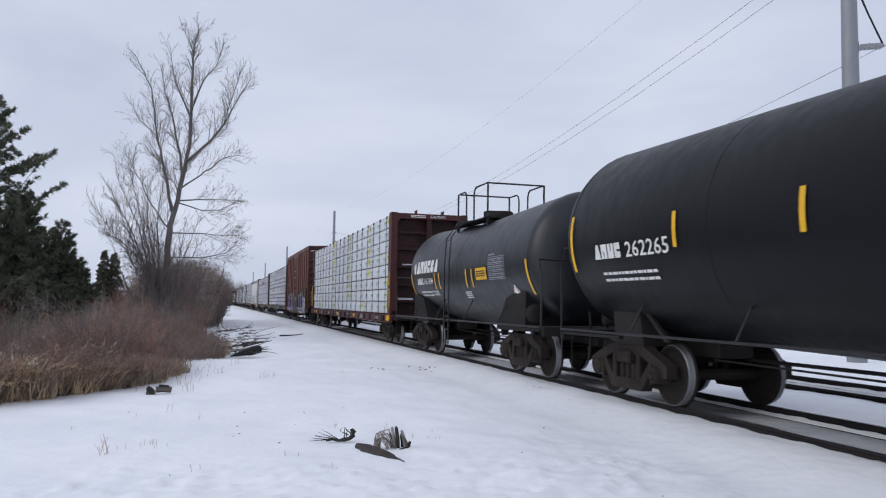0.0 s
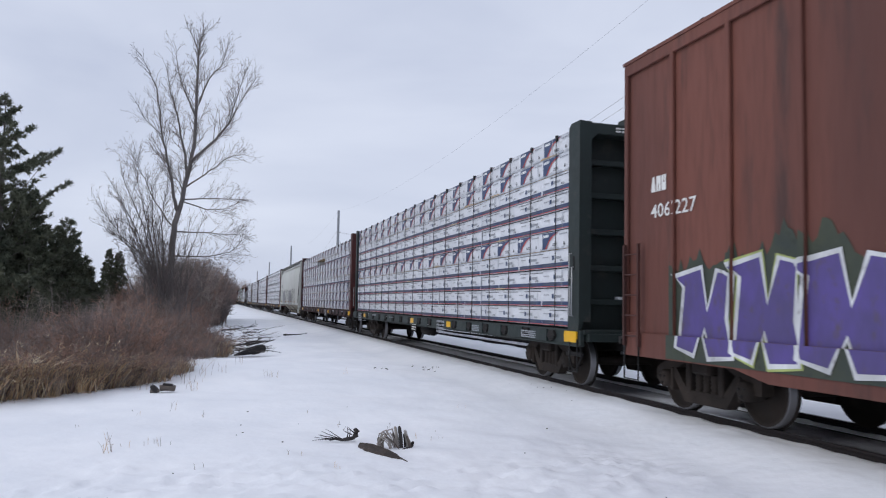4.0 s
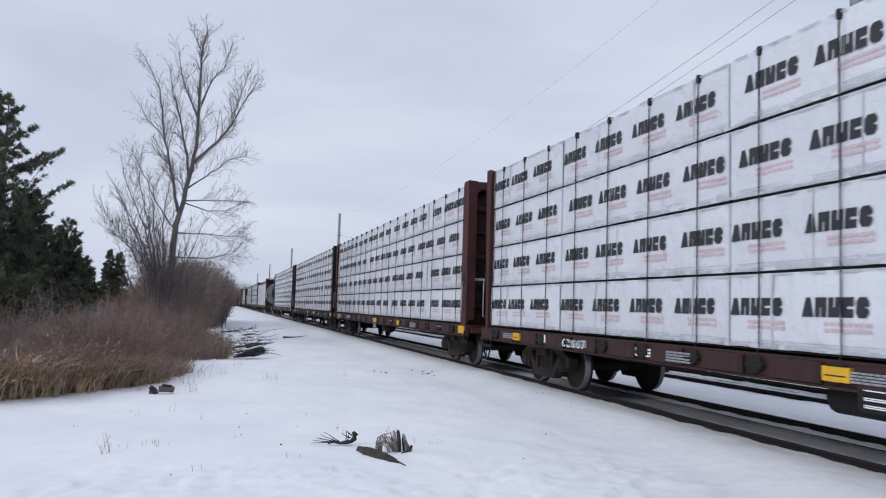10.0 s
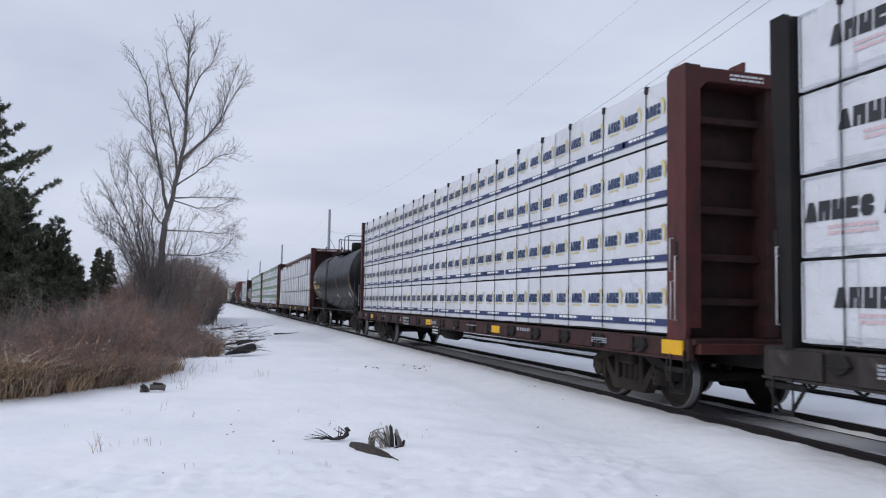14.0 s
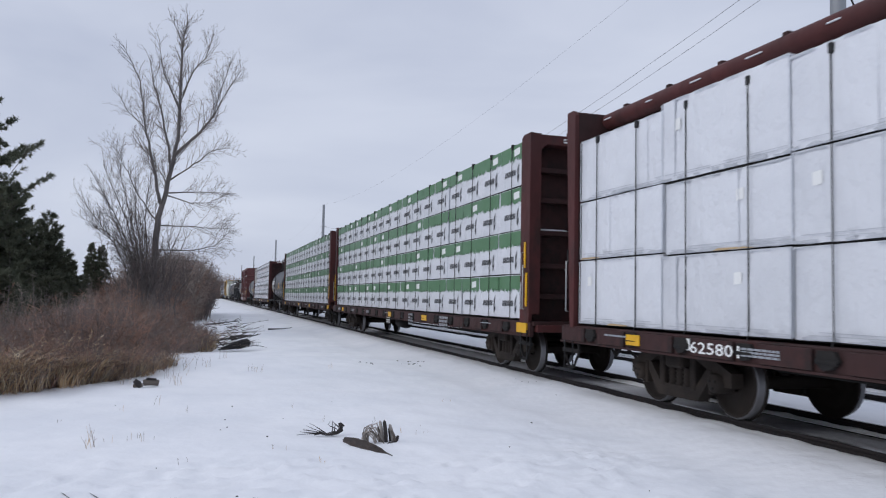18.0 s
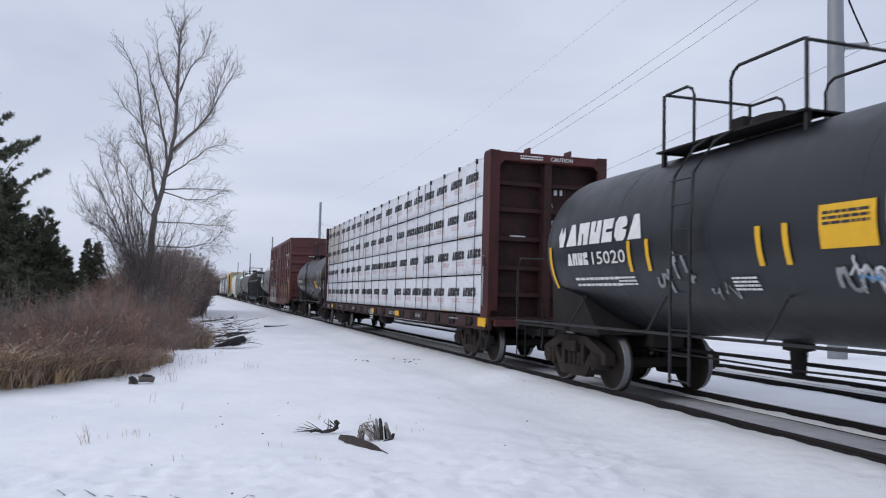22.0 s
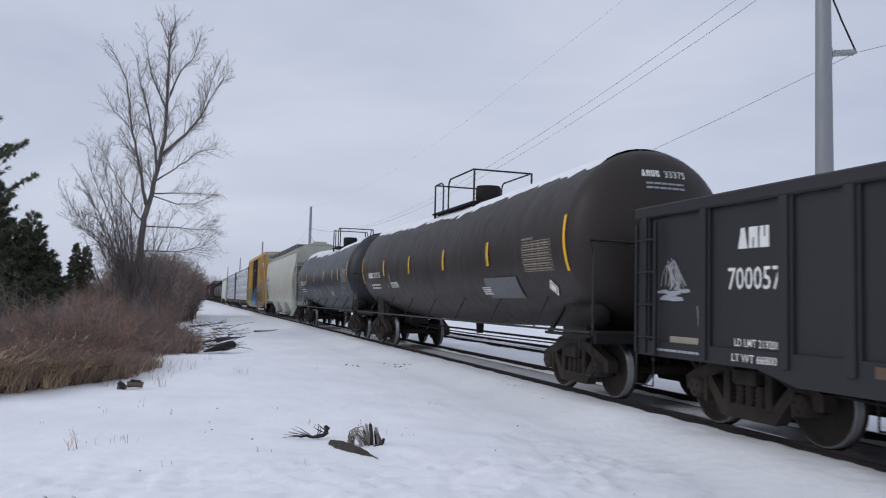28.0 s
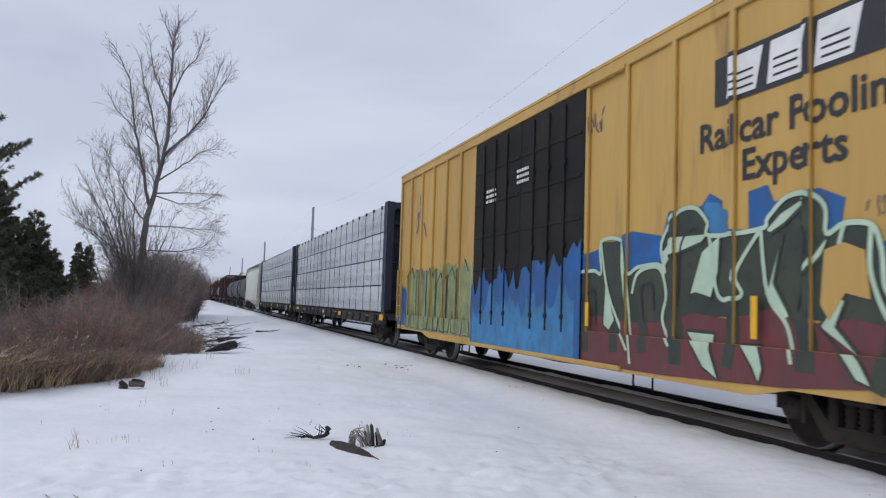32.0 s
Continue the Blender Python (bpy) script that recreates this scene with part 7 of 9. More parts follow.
box_car(52.03, 67.74, "boxred", "weathered brown-red box car with purple graffiti", "boxend", (58.3, 61.5), 12, decorate=deco_purple, bottom=0.64)
lumber_car(69.91, 92.18, "green", "green", [("lines", 1)] * 4 + [("flags", 1)] + [("lines", 1)] * 3 + [("flags", 1)] * 2, "dark green flat car of thin white lumber packages with blue lines")
lumber_car(94.11, 116.36, "red", "brown", [("flags", 1.0), ("flags", 1), ("flags", 1), ("lines", 0.8), ("flags", 1), ("flags", 1), ("lines", 0.8), ("flags", 1)],
           "brown flat car of lumber packages with navy and red flags", load_top=4.52, missing=((6, 2),))


def deco_outline(c, body, mid, h, half, rng):
    x = -half - 0.025
    # two words, sprayed in turn: one filled silver, one left bare
    puff = [(0.0, 1.16), (-0.16, 1.56), (-0.25, 1.75), (-0.07, 1.89), (-0.23, 2.16), (-0.01, 2.3), (0.2, 2.2), (0.4, 2.38), (0.59, 2.24), (0.75, 2.37), (0.91, 2.26), (1.07, 2.38), (1.24, 2.28), (1.39, 2.42), (1.55, 2.3), (1.68, 2.45), (1.87, 2.3), (2.05, 2.5),
            (2.23, 2.31), (2.26, 2.15), (2.46, 2.08), (2.49, 1.89), (2.58, 2.03), (2.77, 2.02), (2.97, 1.79), (3.21, 1.51), (3.13, 1.2), (2.91, 1.45), (2.7, 1.17), (2.32, 1.2), (2.2, 1.45), (2.04, 1.19), (1.68, 1.17), (1.4, 1.4), (1.11, 1.19), (0.6, 1.45), (0.52, 1.18)]
    folds = [[(0.2, 2.2), (0.37, 1.9), (0.89, 1.62), (1.16, 1.46), (1.11, 1.19)], [(0.6, 2.24), (0.71, 2.01), (1.11, 1.75), (1.56, 1.52), (1.66, 1.2)], [(0.92, 2.26), (1.02, 2.0), (1.48, 1.75), (1.94, 1.57), (2.2, 1.45)],
             [(1.25, 2.28), (1.36, 2.09), (1.79, 1.82), (2.22, 1.52), (2.32, 1.2)], [(1.56, 2.3), (1.66, 2.12), (2.01, 1.93), (2.29, 1.97), (2.49, 1.89)], [(1.98, 1.79), (2.42, 1.57), (2.9, 1.46)], [(2.49, 1.87), (2.91, 1.62), (3.21, 1.51)],
             [(-0.25, 1.75), (0.12, 1.71), (0.45, 1.6), (0.6, 1.45)]]
    hooks = [[(0.22, 1.76), (0.07, 1.93), (-0.03, 2.35), (0.11, 2.43), (0.24, 2.28), (0.46, 1.92), (0.65, 1.75)], [(0.26, 2.3), (0.29, 2.45), (0.46, 2.47), (0.59, 2.3), (0.78, 2.05), (0.83, 1.86), (0.71, 1.73)], [(0.56, 2.4), (0.62, 2.46), (0.71, 2.38), (0.78, 2.17)],
            [(0.67, 2.46), (0.81, 2.5), (0.91, 2.36), (0.95, 2.12)]]
    bows = [[(0.91, 2.36), (0.99, 2.5), (1.19, 2.51), (1.38, 2.32), (1.45, 2.1), (1.4, 1.94)], [(0.95, 2.12), (0.96, 2.27), (1.08, 2.31), (1.24, 2.2), (1.35, 1.95), (1.49, 1.71)],
            [(0.95, 2.11), (1.04, 1.94), (1.17, 1.72)], [(0.83, 1.77), (1.17, 1.7), (1.49, 1.5)], [(0.71, 1.72), (0.89, 1.45), (0.86, 1.22), (0.72, 1.16)], [(0.89, 1.43), (0.94, 1.22), (1.11, 1.14), (1.31, 1.2), (1.4, 1.46), (1.31, 1.59)], [(0.32, 1.48), (0.28, 1.34), (0.31, 1.17)]]
    for start in (133.02, 126.7):
        u = mid - start
        s = Shape()
        edge = bend([(u + a, b) for a, b in puff], True, 3)
        s.flat(edge, x + 0.003, "g_haze")
        ribbon(s, edge, 0.03, "ink", x, closed=True)
        for line in folds:
            ribbon(s, bend([(u + a, b) for a, b in line]), 0.028, "ink", x - 0.001)
        part("graffiti", s, c, "bubble word filled silver, with dark outlines", kind="stuff")
    for start in (130.15, 123.6):
        u = mid - start
        s = Shape()
        for jump, squeeze in ((0.0, 1.0), (1.52, 0.93)):
            for line in hooks + bows:
                ribbon(s, bend([(u + jump + a * squeeze + rng.gauss(0, 0.02 * (jump > 0)), b * squeeze + 1.16 * (1 - squeeze)) for a, b in line]), 0.03, "ink", x - 0.001)
        part("graffiti", s, c, "bubble word in dark outline", kind="stuff")
    s = Shape()
    at = lambda place: mid - place
    on = wall(-half - 0.012)
    blocks(s, at(134.89), 2.73, 0.85, 0.25, 4, "ink", on)
    write(s, "450532", at(134.77), 2.23, 0.37, "ink", on, 1.2)
    bars(s, at(134.55), 1.93, 0.85, 1, 0.07, "fadeink", on, rng)
    bars(s, at(134.48), 1.79, 0.92, 1, 0.07, "fadeink", on, rng)
    for a, b, e, f in ((132.75, 2.52, 132.49, 2.535), (132.75, 2.755, 132.49, 2.77), (132.75, 2.52, 132.735, 2.77), (132.505, 2.52, 132.49, 2.77), (132.66, 2.6, 132.58, 2.68)):
        s.rect(at(a), b, at(e), f, -half - 0.012, "ink")
    part("lettering", s, c, "black stencilled number and small print", kind="stuff")
    for a in (134.5, 129.6, 127.1, 124.3, 121.2):
        part("reflector", Shape().box(-half - 0.034, -half - 0.021, -at(a) - 0.62, -at(a), 1.36, 1.45, "g_amber"), c, "faded amber reflector along the side")


def chalk_streaks(c, on, mid, rng, places):
    """Dark wet streaks run down from the middle of the tank."""
    for place, v, L in places:
        s = Shape()
        u, w = mid - place, rng.uniform(0.02, 0.06)
        lean = rng.uniform(-0.05, 0.09)
        p = [on(u + lean * f + side * w * (0.35 + 0.9 * math.sin(3.0 * f + 0.1)) * rng.uniform(0.7, 1.2), v - L * f) for f in (0, 0.15, 0.35, 0.6, 0.85, 1.0) for side in (-0.5, 0.5)]
        s.add(p, [(2 * k, 2 * k + 1, 2 * k + 3, 2 * k + 2) for k in range(5)], "wet")
        part("stain", s, c, "dark wet streak")


hopper_car(117.6, 136.6, "light grey covered hopper car with outlined graffiti", 4, "hopperpale", decorate=deco_outline, lower="baytan")
lumber_car(138.76, 161.05, "red", "brown", A4, "red flat car of white-wrapped lumber with bold black print", number="62667")
lumber_car(163.23, 185.48, "red", "brown", A4, "red flat car of white-wrapped lumber with bold black print", number="623559")
lumber_car(187.44, 209.68, "soot", "soot", A4, "black flat car of white-wrapped lumber with bold black print")
lumber_car(212.11, 234.35, "red", "brown", [("strp", 1)] * 4, "red flat car of white lumber packages with blue bands")
tank_car(236.2, 249.75, 1.53, 4.16, "jet", (237.6, 248.15), "black tank car lettered in yellow",
         marks=tank_marks("664469", 248.72, 246.63, 2.15, "gold", stripes=(246.55, 243.5, 240.5), low=2.13, bands=(1.69, 2.58), lines=(("LD LMT 195800 LB 88750 KG", 248.09, 1.9, 1.55), ("LT WT 67400 LB 30560 KG", 248.01, 1.76, 1.45), ("NEW 01-01", 247.9, 1.62, 0.5))), platform=(241.6, 244.6, 1.2), sag=0.16)
lumber_car(251.73, 273.94, "red", "brown", [("plain", 1)] * 3, "red flat car of plain white lumber packages, top chord bare", load_top=4.15, number="625801")
lumber_car(276.33, 298.58, "red", "brown", [("greenish", 1)] * 4, "red flat car of white lumber packages with ragged green bands")
lumber_car(300.91, 323.16, "red", "brown", [("greenish", 1)] * 4, "red flat car of white lumber packages with ragged green bands")
tank_car(325.0, 335.4, 1.38, 3.76, "black", (326.3, 334.4), "short black tank car with large white owner's sign and tags",
         marks=tank_marks("15020", 334.08, 332.19, 2.05, stripes=(332.08, 331.59, 329.3, 328.87), low=1.9, tall=0.46, bands=(1.65, 2.4), sign=(334.1, 331.7, 2.38), label=(328.38, 327.67, 2.05, 2.5), table=(327.55, 326.5, 2.05, 2.58, "fadeink"), extra=tag_extra), platform=(329.2, 332.1, 1.35, 4.6), frame=(324.4, 336.2))
lumber_car(338.24, 360.47, "red", "brown", [("inked", 1)] * 2 + [("tan", 1)] * 2, "dark red flat car of white and stained lumber packages")
tank_car(362.3, 373.5, 1.33, 3.70, "black", (363.45, 372.1), "short black tank car with yellow label and top walkway",
         marks=tank_marks("7488", 372.15, 370.4, 2.13, stripes=(369.68, 367.0, 365.6), low=2.1, tall=0.42, bands=(1.9, 2.71), label=(365.34, 364.47, 1.77, 2.15), table=(364.4, 363.4, 2.05, 2.62, "fadeink"), extra=notes_extra), platform=(366.8, 369.2, 1.1, 4.48), frame=(361.8, 374.2))


def deco_logo(c, body, mid, h, half, rng):
    x = -half - 0.026
    s = Shape()
    u, v = h - 2.8, 3.42
    ring = [(0.42 + 0.42 * math.copysign(abs(math.cos(t)) ** 0.5, math.cos(t)), 0.52 + 0.52 * math.copysign(abs(math.sin(t)) ** 0.5, math.sin(t))) for t in [k * math.pi / 12 for k in range(25)]]
    hole = [(0.42 + (a - 0.42) * 0.62, 0.52 + (b - 0.52) * 0.7) for a, b in ring]
    for bar in [[p, q, hq, hp] for p, q, hp, hq in zip(ring, ring[1:], hole, hole[1:])] + [[(1.0, 0.0), (1.36, 0.0), (1.84, 1.04), (1.48, 1.04)]]:
        s.flat([(u + a * 0.95, v + b * 0.78) for a, b in bar], x, "white")
    bars(s, u + 0.0, v - 0.28, 0.7, 1, 0.17, "white", wall(x), rng)
    bars(s, u + 1.05, v - 0.26, 0.72, 1, 0.17, "white", wall(x), rng)
    for z in (3.95, 3.4):
        for k in range(3):
            blocks(s, -h + 0.55 + k * 0.72, z, 0.5, 0.27, 3 if k != 2 else 2, "white", wall(x))
    write(s, "405 643", -h + 1.2, 2.72, 0.3, "white", wall(x), 1.35)
    for a, b, w in ((h - 1.9, 2.45, 0.9), (-1.2, 3.3, 0.5), (-1.0, 2.3, 0.6)):
        bars(s, a, b, w, 3, 0.06, "white", wall(x - 0.045 * (abs(a) < 2)), rng)
    part("lettering", s, c, "white railway emblem and numbers", kind="stuff")
    # far piece: washed-out pale figures under a green edge
    spray_band(c, -7.0, -1.5, 0.7, 2.35, "g_green", x + 0.003, rng, 0.25)
    spray_band(c, -7.0, -1.5, 0.7, 2.1, "g_rosy", x + 0.001, rng, 0.25, 0.09)
    for k in range(8):
        a = -6.9 + k * 0.68
        tall = rng.uniform(1.8, 2.15)
        part("graffiti_letter", silhouette([(a, 0.72), (a + 0.04, tall - 0.2), (a + 0.3, tall), (a + 0.62, tall - 0.1), (a + 0.58, 1.3), (a + 0.66, 0.72), (a + 0.42, 0.74), (a + 0.33, 1.15), (a + 0.24, 0.74)], rng.choice(("g_silver", "g_rosy", "g_pink", "pale")), rng.choice(("g_silver", "g_pink")), None, x - 0.003 - 0.001 * (k % 2), 0.03), c)
    # near piece: dark green shards over red, tan below, a curled tail
    spray_band(c, 1.6, 6.0, 0.78, 1.5, "g_tan", x + 0.003, rng, 0.15)
    spray_band(c, 1.8, 5.9, 1.2, 1.75, "g_motley", x + 0.001, rng, 0.3, 0.09)
    crest = [(1.75, 1.3), (2.2, 2.0), (2.76, 2.35), (3.1, 2.15), (3.42, 2.0), (3.7, 2.3), (4.04, 2.42), (4.74, 2.36), (4.72, 1.95), (4.4, 1.75), (3.9, 1.9), (3.42, 1.5), (3.0, 1.85), (2.5, 1.75), (2.2, 1.35), (2.0, 0.95)]
    part("graffiti_letter", silhouette(crest, "g_green", "g_silver", None, x - 0.003, 0.025), c)
    for k, (a, z, w, tall, key) in enumerate(((2.45, 1.2, 0.65, 0.75, "g_red"), (3.2, 1.0, 0.7, 0.9, "g_red"), (3.95, 1.15, 0.7, 0.85, "g_red"), (2.3, 0.93, 0.3, 0.5, "g_dark"), (2.95, 0.93, 0.35, 0.45, "g_tan"), (3.75, 0.93, 0.35, 0.5, "g_dark"), (4.7, 1.35, 0.7, 0.5, "g_red"))):
        part("graffiti_letter", fat_stroke(bend([(a + 0.1, z), (a + 0.2, z + tall * 0.7), (a + w * 0.6, z + tall), (a + w * 0.85, z + tall * 0.5), (a + w * 0.8, z)]), 0.15 if key == "g_dark" else 0.3, "g_motley" if key == "g_red" and k % 2 else key, None, None, x - 0.005 - 0.001 * (k % 3), "g_tan", 1.1), c)
    for k, (line, w, key) in enumerate((([(4.95, 1.5), (5.2, 1.9), (5.6, 1.85), (5.75, 1.4), (5.75, 1.15), (5.6, 0.98), (5.3, 1.0)], 0.3, "g_orange"), ([(4.85, 1.4), (5.0, 1.0), (5.2, 0.92)], 0.16, "g_dark"), ([(5.35, 1.75), (5.7, 1.7), (6.05, 1.55)], 0.16, "g_mint"))):
        part("graffiti_letter", fat_stroke(bend(line), w, key, "g_dark" if k == 0 else "g_rosy", None, x - 0.009 - 0.001 * k, "g_red" if k == 0 else None, 0.0, 0.018), c)
    s = Shape()
    for k in range(26):
        a, z = rng.uniform(1.7, 6.0), rng.uniform(1.2, 2.2)
        ribbon(s, bend([(a, z), (a + rng.uniform(-0.2, 0.25), z - 0.2), (a + rng.uniform(-0.3, 0.3), z - rng.uniform(0.3, 0.5))]), rng.uniform(0.015, 0.05), rng.choice(("g_dark", "g_silver", "g_motley", "g_rosy")), x - 0.014, None)
    scribble(s, 1.8, 1.9, 0.9, 0.4, "g_silver", x - 0.015, rng, 5, 0.02)
    scribble(s, 5.2, 1.7, 1.0, 0.6, "g_silver", x - 0.015, rng, 6, 0.02)
    scribble(s, -1.15, 2.5, 0.55, 1.9, "g_white", -half - 0.09, rng, 5, 0.03)
    for k in range(7):
        blob(s, rng.uniform(0.5, 1.1), rng.uniform(4.0, 4.7), 0.35, 0.3, "g_red", -half - 0.09 + 0.001 * k, rng)
    scribble(s, -0.4, 2.9, 0.6, 0.5, "g_silver", -half - 0.09, rng, 4, 0.02)
    scribble(s, h - 0.9, 3.6, 0.45, 0.8, "g_silver", x, rng, 3, 0.02)
    scribble(s, h - 1.6, 1.7, 0.5, 0.5, "g_silver", x, rng, 4, 0.025)
    part("graffiti", s, c, "faded red, green and silver graffiti", kind="stuff")
    for a in (-h + 0.15, -h + 2.9, -h + 4.6, 0.1, 2.2, 4.9):
        part("reflector", Shape().box(x - 0.005, x, -a - 0.09, -a, 1.45, 2.0, "yellow"), c, "yellow reflective stripe")
    part("reflector", Shape().box(x - 0.005, x, -h + 0.10, -h + 0.18, 1.5, 2.3, "yellow"), c, "yellow reflective stripe")
    part("reflector", Shape().box(x - 0.005, x, -h + 0.24, -h + 0.32, 1.5, 2.3, "yellow"), c, "yellow reflective stripe")


box_car(375.86, 391.64, "oxred", "mineral red box car with white emblem and faded graffiti", "oxred", (382.2, 385.2), 12, decorate=deco_logo, grid=True, bottom=0.62, top=5.26)
tank_car(393.1, 403.7, 1.42, 3.95, "black", (394.5, 402.7), "short black tank car with top walkway and white owner's sign",
         marks=tank_marks("", 402.6, 401.0, 2.04, stripes=(400.0, 396.6), low=1.9, tall=0.46, bands=(1.65, 2.4), sign=(402.7, 400.5, 2.4), label=(397.6, 396.9, 2.0, 2.35)), platform=(397.3, 400.2, 1.35, 4.75), frame=(392.8, 404.9))
gondola(406.9, 422.4, "faded black gondola car with ribbed sides and chalky scribbles")
tank_car(423.75, 440.85, 1.53, 4.15, "brownblack", (424.95, 439.2), "dusty black tank car with snow on top and yellow reflectors",
         marks=tank_marks("33375", 439.26, 437.55, 2.2, stripes=(436.97, 434.0, 430.9, 427.95), low=2.24, tall=0.49, extra=dusty_extra, two=True), platform=(430.9, 434.1, 2.0, 4.8), snow=True, sag=0.16, frame=(423.6, 441.3))
tank_car(442.32, 457.75, 1.54, 4.13, "greyblack", (443.4, 456.2), "black tank car with snow on top and yellow reflectors",
         marks=tank_marks("23509", 456.19, 454.14, 2.17, stripes=(453.95, 451.42, 448.6, 446.3, 444.95), low=2.27, tall=0.48, extra=chalk_extra, two=True, diamond=False), platform=(448.8, 450.5, 0.5, 4.8), snow=True, sag=0.2, frame=(442.0, 458.3))


def deco_clean(c, body, mid, h, half, rng):
    lean = ((1.25, 0.18), (1.5, 0.14), (1.8, 0.08), (2.1, 0.04), (2.6, 0.0), (9.0, 0.0))

    def hull(u, v):
        for (za, a), (zb, b) in zip(lean, lean[1:]):
            if v <= zb:
                return -half + a + (b - a) * max(0.0, v - za) / (zb - za) - 0.014, -u, v
    s = Shape()
    blocks(s, mid - 475.42, 2.7, 0.85, 0.25, 4, "ink", hull)
    write(s, "19176", mid - 475.4, 2.2, 0.36, "ink", hull, 0.85)
    write(s, "LD LMT 221700", mid - 475.3, 2.02, 0.11, "ink", hull, 0.75)
    write(s, "LT WT 64300", mid - 475.3, 1.86, 0.11, "ink", hull, 0.75)
    for a, key in ((464.6, "pink"), (463.3, "fadeink"), (471.2, "pink"), (468.0, "fadeink")):
        bars(s, mid - a, 1.98, 0.5, 4, 0.04, key, hull, rng)
    bars(s, mid - 462.0, 2.2, 0.6, 3, 0.035, "fadeink", hull, rng)
    part("lettering", s, c, "black stencilled numbers", kind="stuff")
    for a, top in ((475.5, 2.65), (472.5, 2.04), (469.5, 2.1), (466.5, 2.13), (463.4, 2.1), (460.7, 2.63)):
        u = mid - a
        s = Shape()
        patch(s, u - 0.04, 1.66, u + 0.06, top, "yellow", hull, 8)
        part("reflector", s, c, "orange-yellow reflective stripe")


hopper_car(459.25, 476.95, "clean light grey covered hopper car with black number", 3, decorate=deco_clean, lower="hopper", square=True)


def deco_yellow(c, body, mid, h, half, rng):
    x = -half - 0.026
    s = Shape()
    u = mid - 482.13
    s.rect(u, 3.93, u + 2.45, 4.52, x, "ink")
    part("emblem", s, c, "black panel of the emblem")
    for k in range(3):
        a = u + 0.22 + k * 0.68
        s = Shape()
        s.flat([(a, 3.99), (a + 0.5, 3.99), (a + 0.62, 4.46), (a + 0.06, 4.46)], x - 0.004, "white")
        for j in range(3):
            s.rect(a + 0.1, 4.05 + j * 0.09, a + 0.46, 4.075 + j * 0.09, x - 0.008, "ink")
        part("emblem_shape", s, c, "slanted white shape with dark bars", kind="stuff")
    s = Shape()
    write(s, "Railcar Pooling", u - 0.28, 3.42, 0.5, "ink", wall(x), 3.0)
    write(s, "Experts", u + 0.5, 2.98, 0.5, "ink", wall(x), 1.5)
    for k in range(2):
        bars(s, -0.4 - 1.6 * k, 4.0 - 0.2 * k, 0.55, 3, 0.06, "white", wall(-half - 0.062), rng)
    part("slogan", s, c, "bold black slogan", kind="stuff")
    s = Shape()
    a0, dr = mid - 490.3, mid - 485.3
    spray_band(c, -8.4, a0 - 0.05, 0.72, 2.3, "g_olive", x + 0.004, rng, 0.2)
    spray_band(c, -h + 0.1, -8.3, 0.8, 1.9, "g_blue", x + 0.004, rng, 0.2)
    spray_band(c, a0, dr, 0.6, 2.0, "g_blue", -half - 0.06, rng, 0.6, 0.12)
    spray_band(c, a0 + 0.1, dr - 0.2, 0.6, 1.45, "g_sky", -half - 0.0615, rng, 0.5, 0.1)
    # far piece: pale olive figures with dark joints
    for k in range(6):
        a = -8.25 + k * 0.88
        tall = rng.uniform(2.15, 2.5)
        part("graffiti_letter", silhouette([(a, 0.78), (a + 0.05, tall - 0.25), (a + 0.35, tall), (a + 0.6, tall - 0.3), (a + 0.84, tall - 0.05), (a + 0.8, 1.3), (a + 0.86, 0.76), (a + 0.55, 0.78), (a + 0.45, 1.3), (a + 0.32, 0.78)], "g_olive", rng.choice(("g_mint", "g_dark")), "g_dark" if k % 2 else None, x - 0.003 - 0.001 * (k % 2), 0.022, 0.05), c)
    # near piece: a blue cloud, dark figures over dark red, mint shards and rims
    cloud = [(2.13, 1.9), (2.21, 2.3), (2.93, 2.42), (3.58, 2.57), (4.32, 2.45), (4.45, 2.75), (5.15, 2.76), (5.31, 2.9), (5.54, 2.78), (5.51, 2.44), (6.0, 2.4), (5.99, 2.83), (6.3, 2.87), (6.4, 2.67), (7.03, 2.74), (7.36, 2.6), (7.3, 2.31), (7.67, 2.34), (7.67, 1.62), (2.27, 1.2)]
    plume = [(7.74, 2.15), (8.23, 2.15), (8.29, 1.91), (8.48, 2.14), (8.72, 1.99), (9.05, 1.84), (9.2, 1.63), (9.2, 1.1), (8.99, 1.03), (8.82, 0.82), (8.74, 0.83), (8.74, 1.14), (8.6, 1.45), (8.23, 1.69), (7.85, 1.67)]
    figure = [(1.98, 1.2), (2.04, 1.93), (2.5, 2.04), (2.74, 2.0), (2.72, 2.47), (3.34, 2.44), (3.48, 1.98), (3.75, 2.05), (4.26, 2.07), (4.41, 1.96), (4.32, 2.34), (4.65, 2.71), (5.03, 2.75), (5.28, 2.55), (5.32, 2.38), (6.21, 2.39), (6.32, 2.5), (6.59, 2.69), (6.9, 2.7),
              (7.12, 2.54), (7.14, 2.27), (7.36, 2.35), (7.67, 2.31), (7.78, 2.08), (7.85, 1.67), (8.23, 1.69), (8.51, 1.58), (8.63, 1.4), (8.72, 1.16), (8.23, 1.25), (7.45, 1.38), (6.42, 1.45), (5.01, 1.38), (3.63, 1.2)]
    hem = [(1.88, 1.25), (2.6, 1.35), (3.63, 1.28), (4.4, 1.3), (5.01, 1.44), (5.7, 1.38), (6.42, 1.53), (7.0, 1.38), (7.45, 1.44), (8.23, 1.31), (8.74, 1.16), (8.71, 0.82), (7.82, 0.81), (6.62, 0.7), (4.38, 0.62), (1.91, 0.6)]
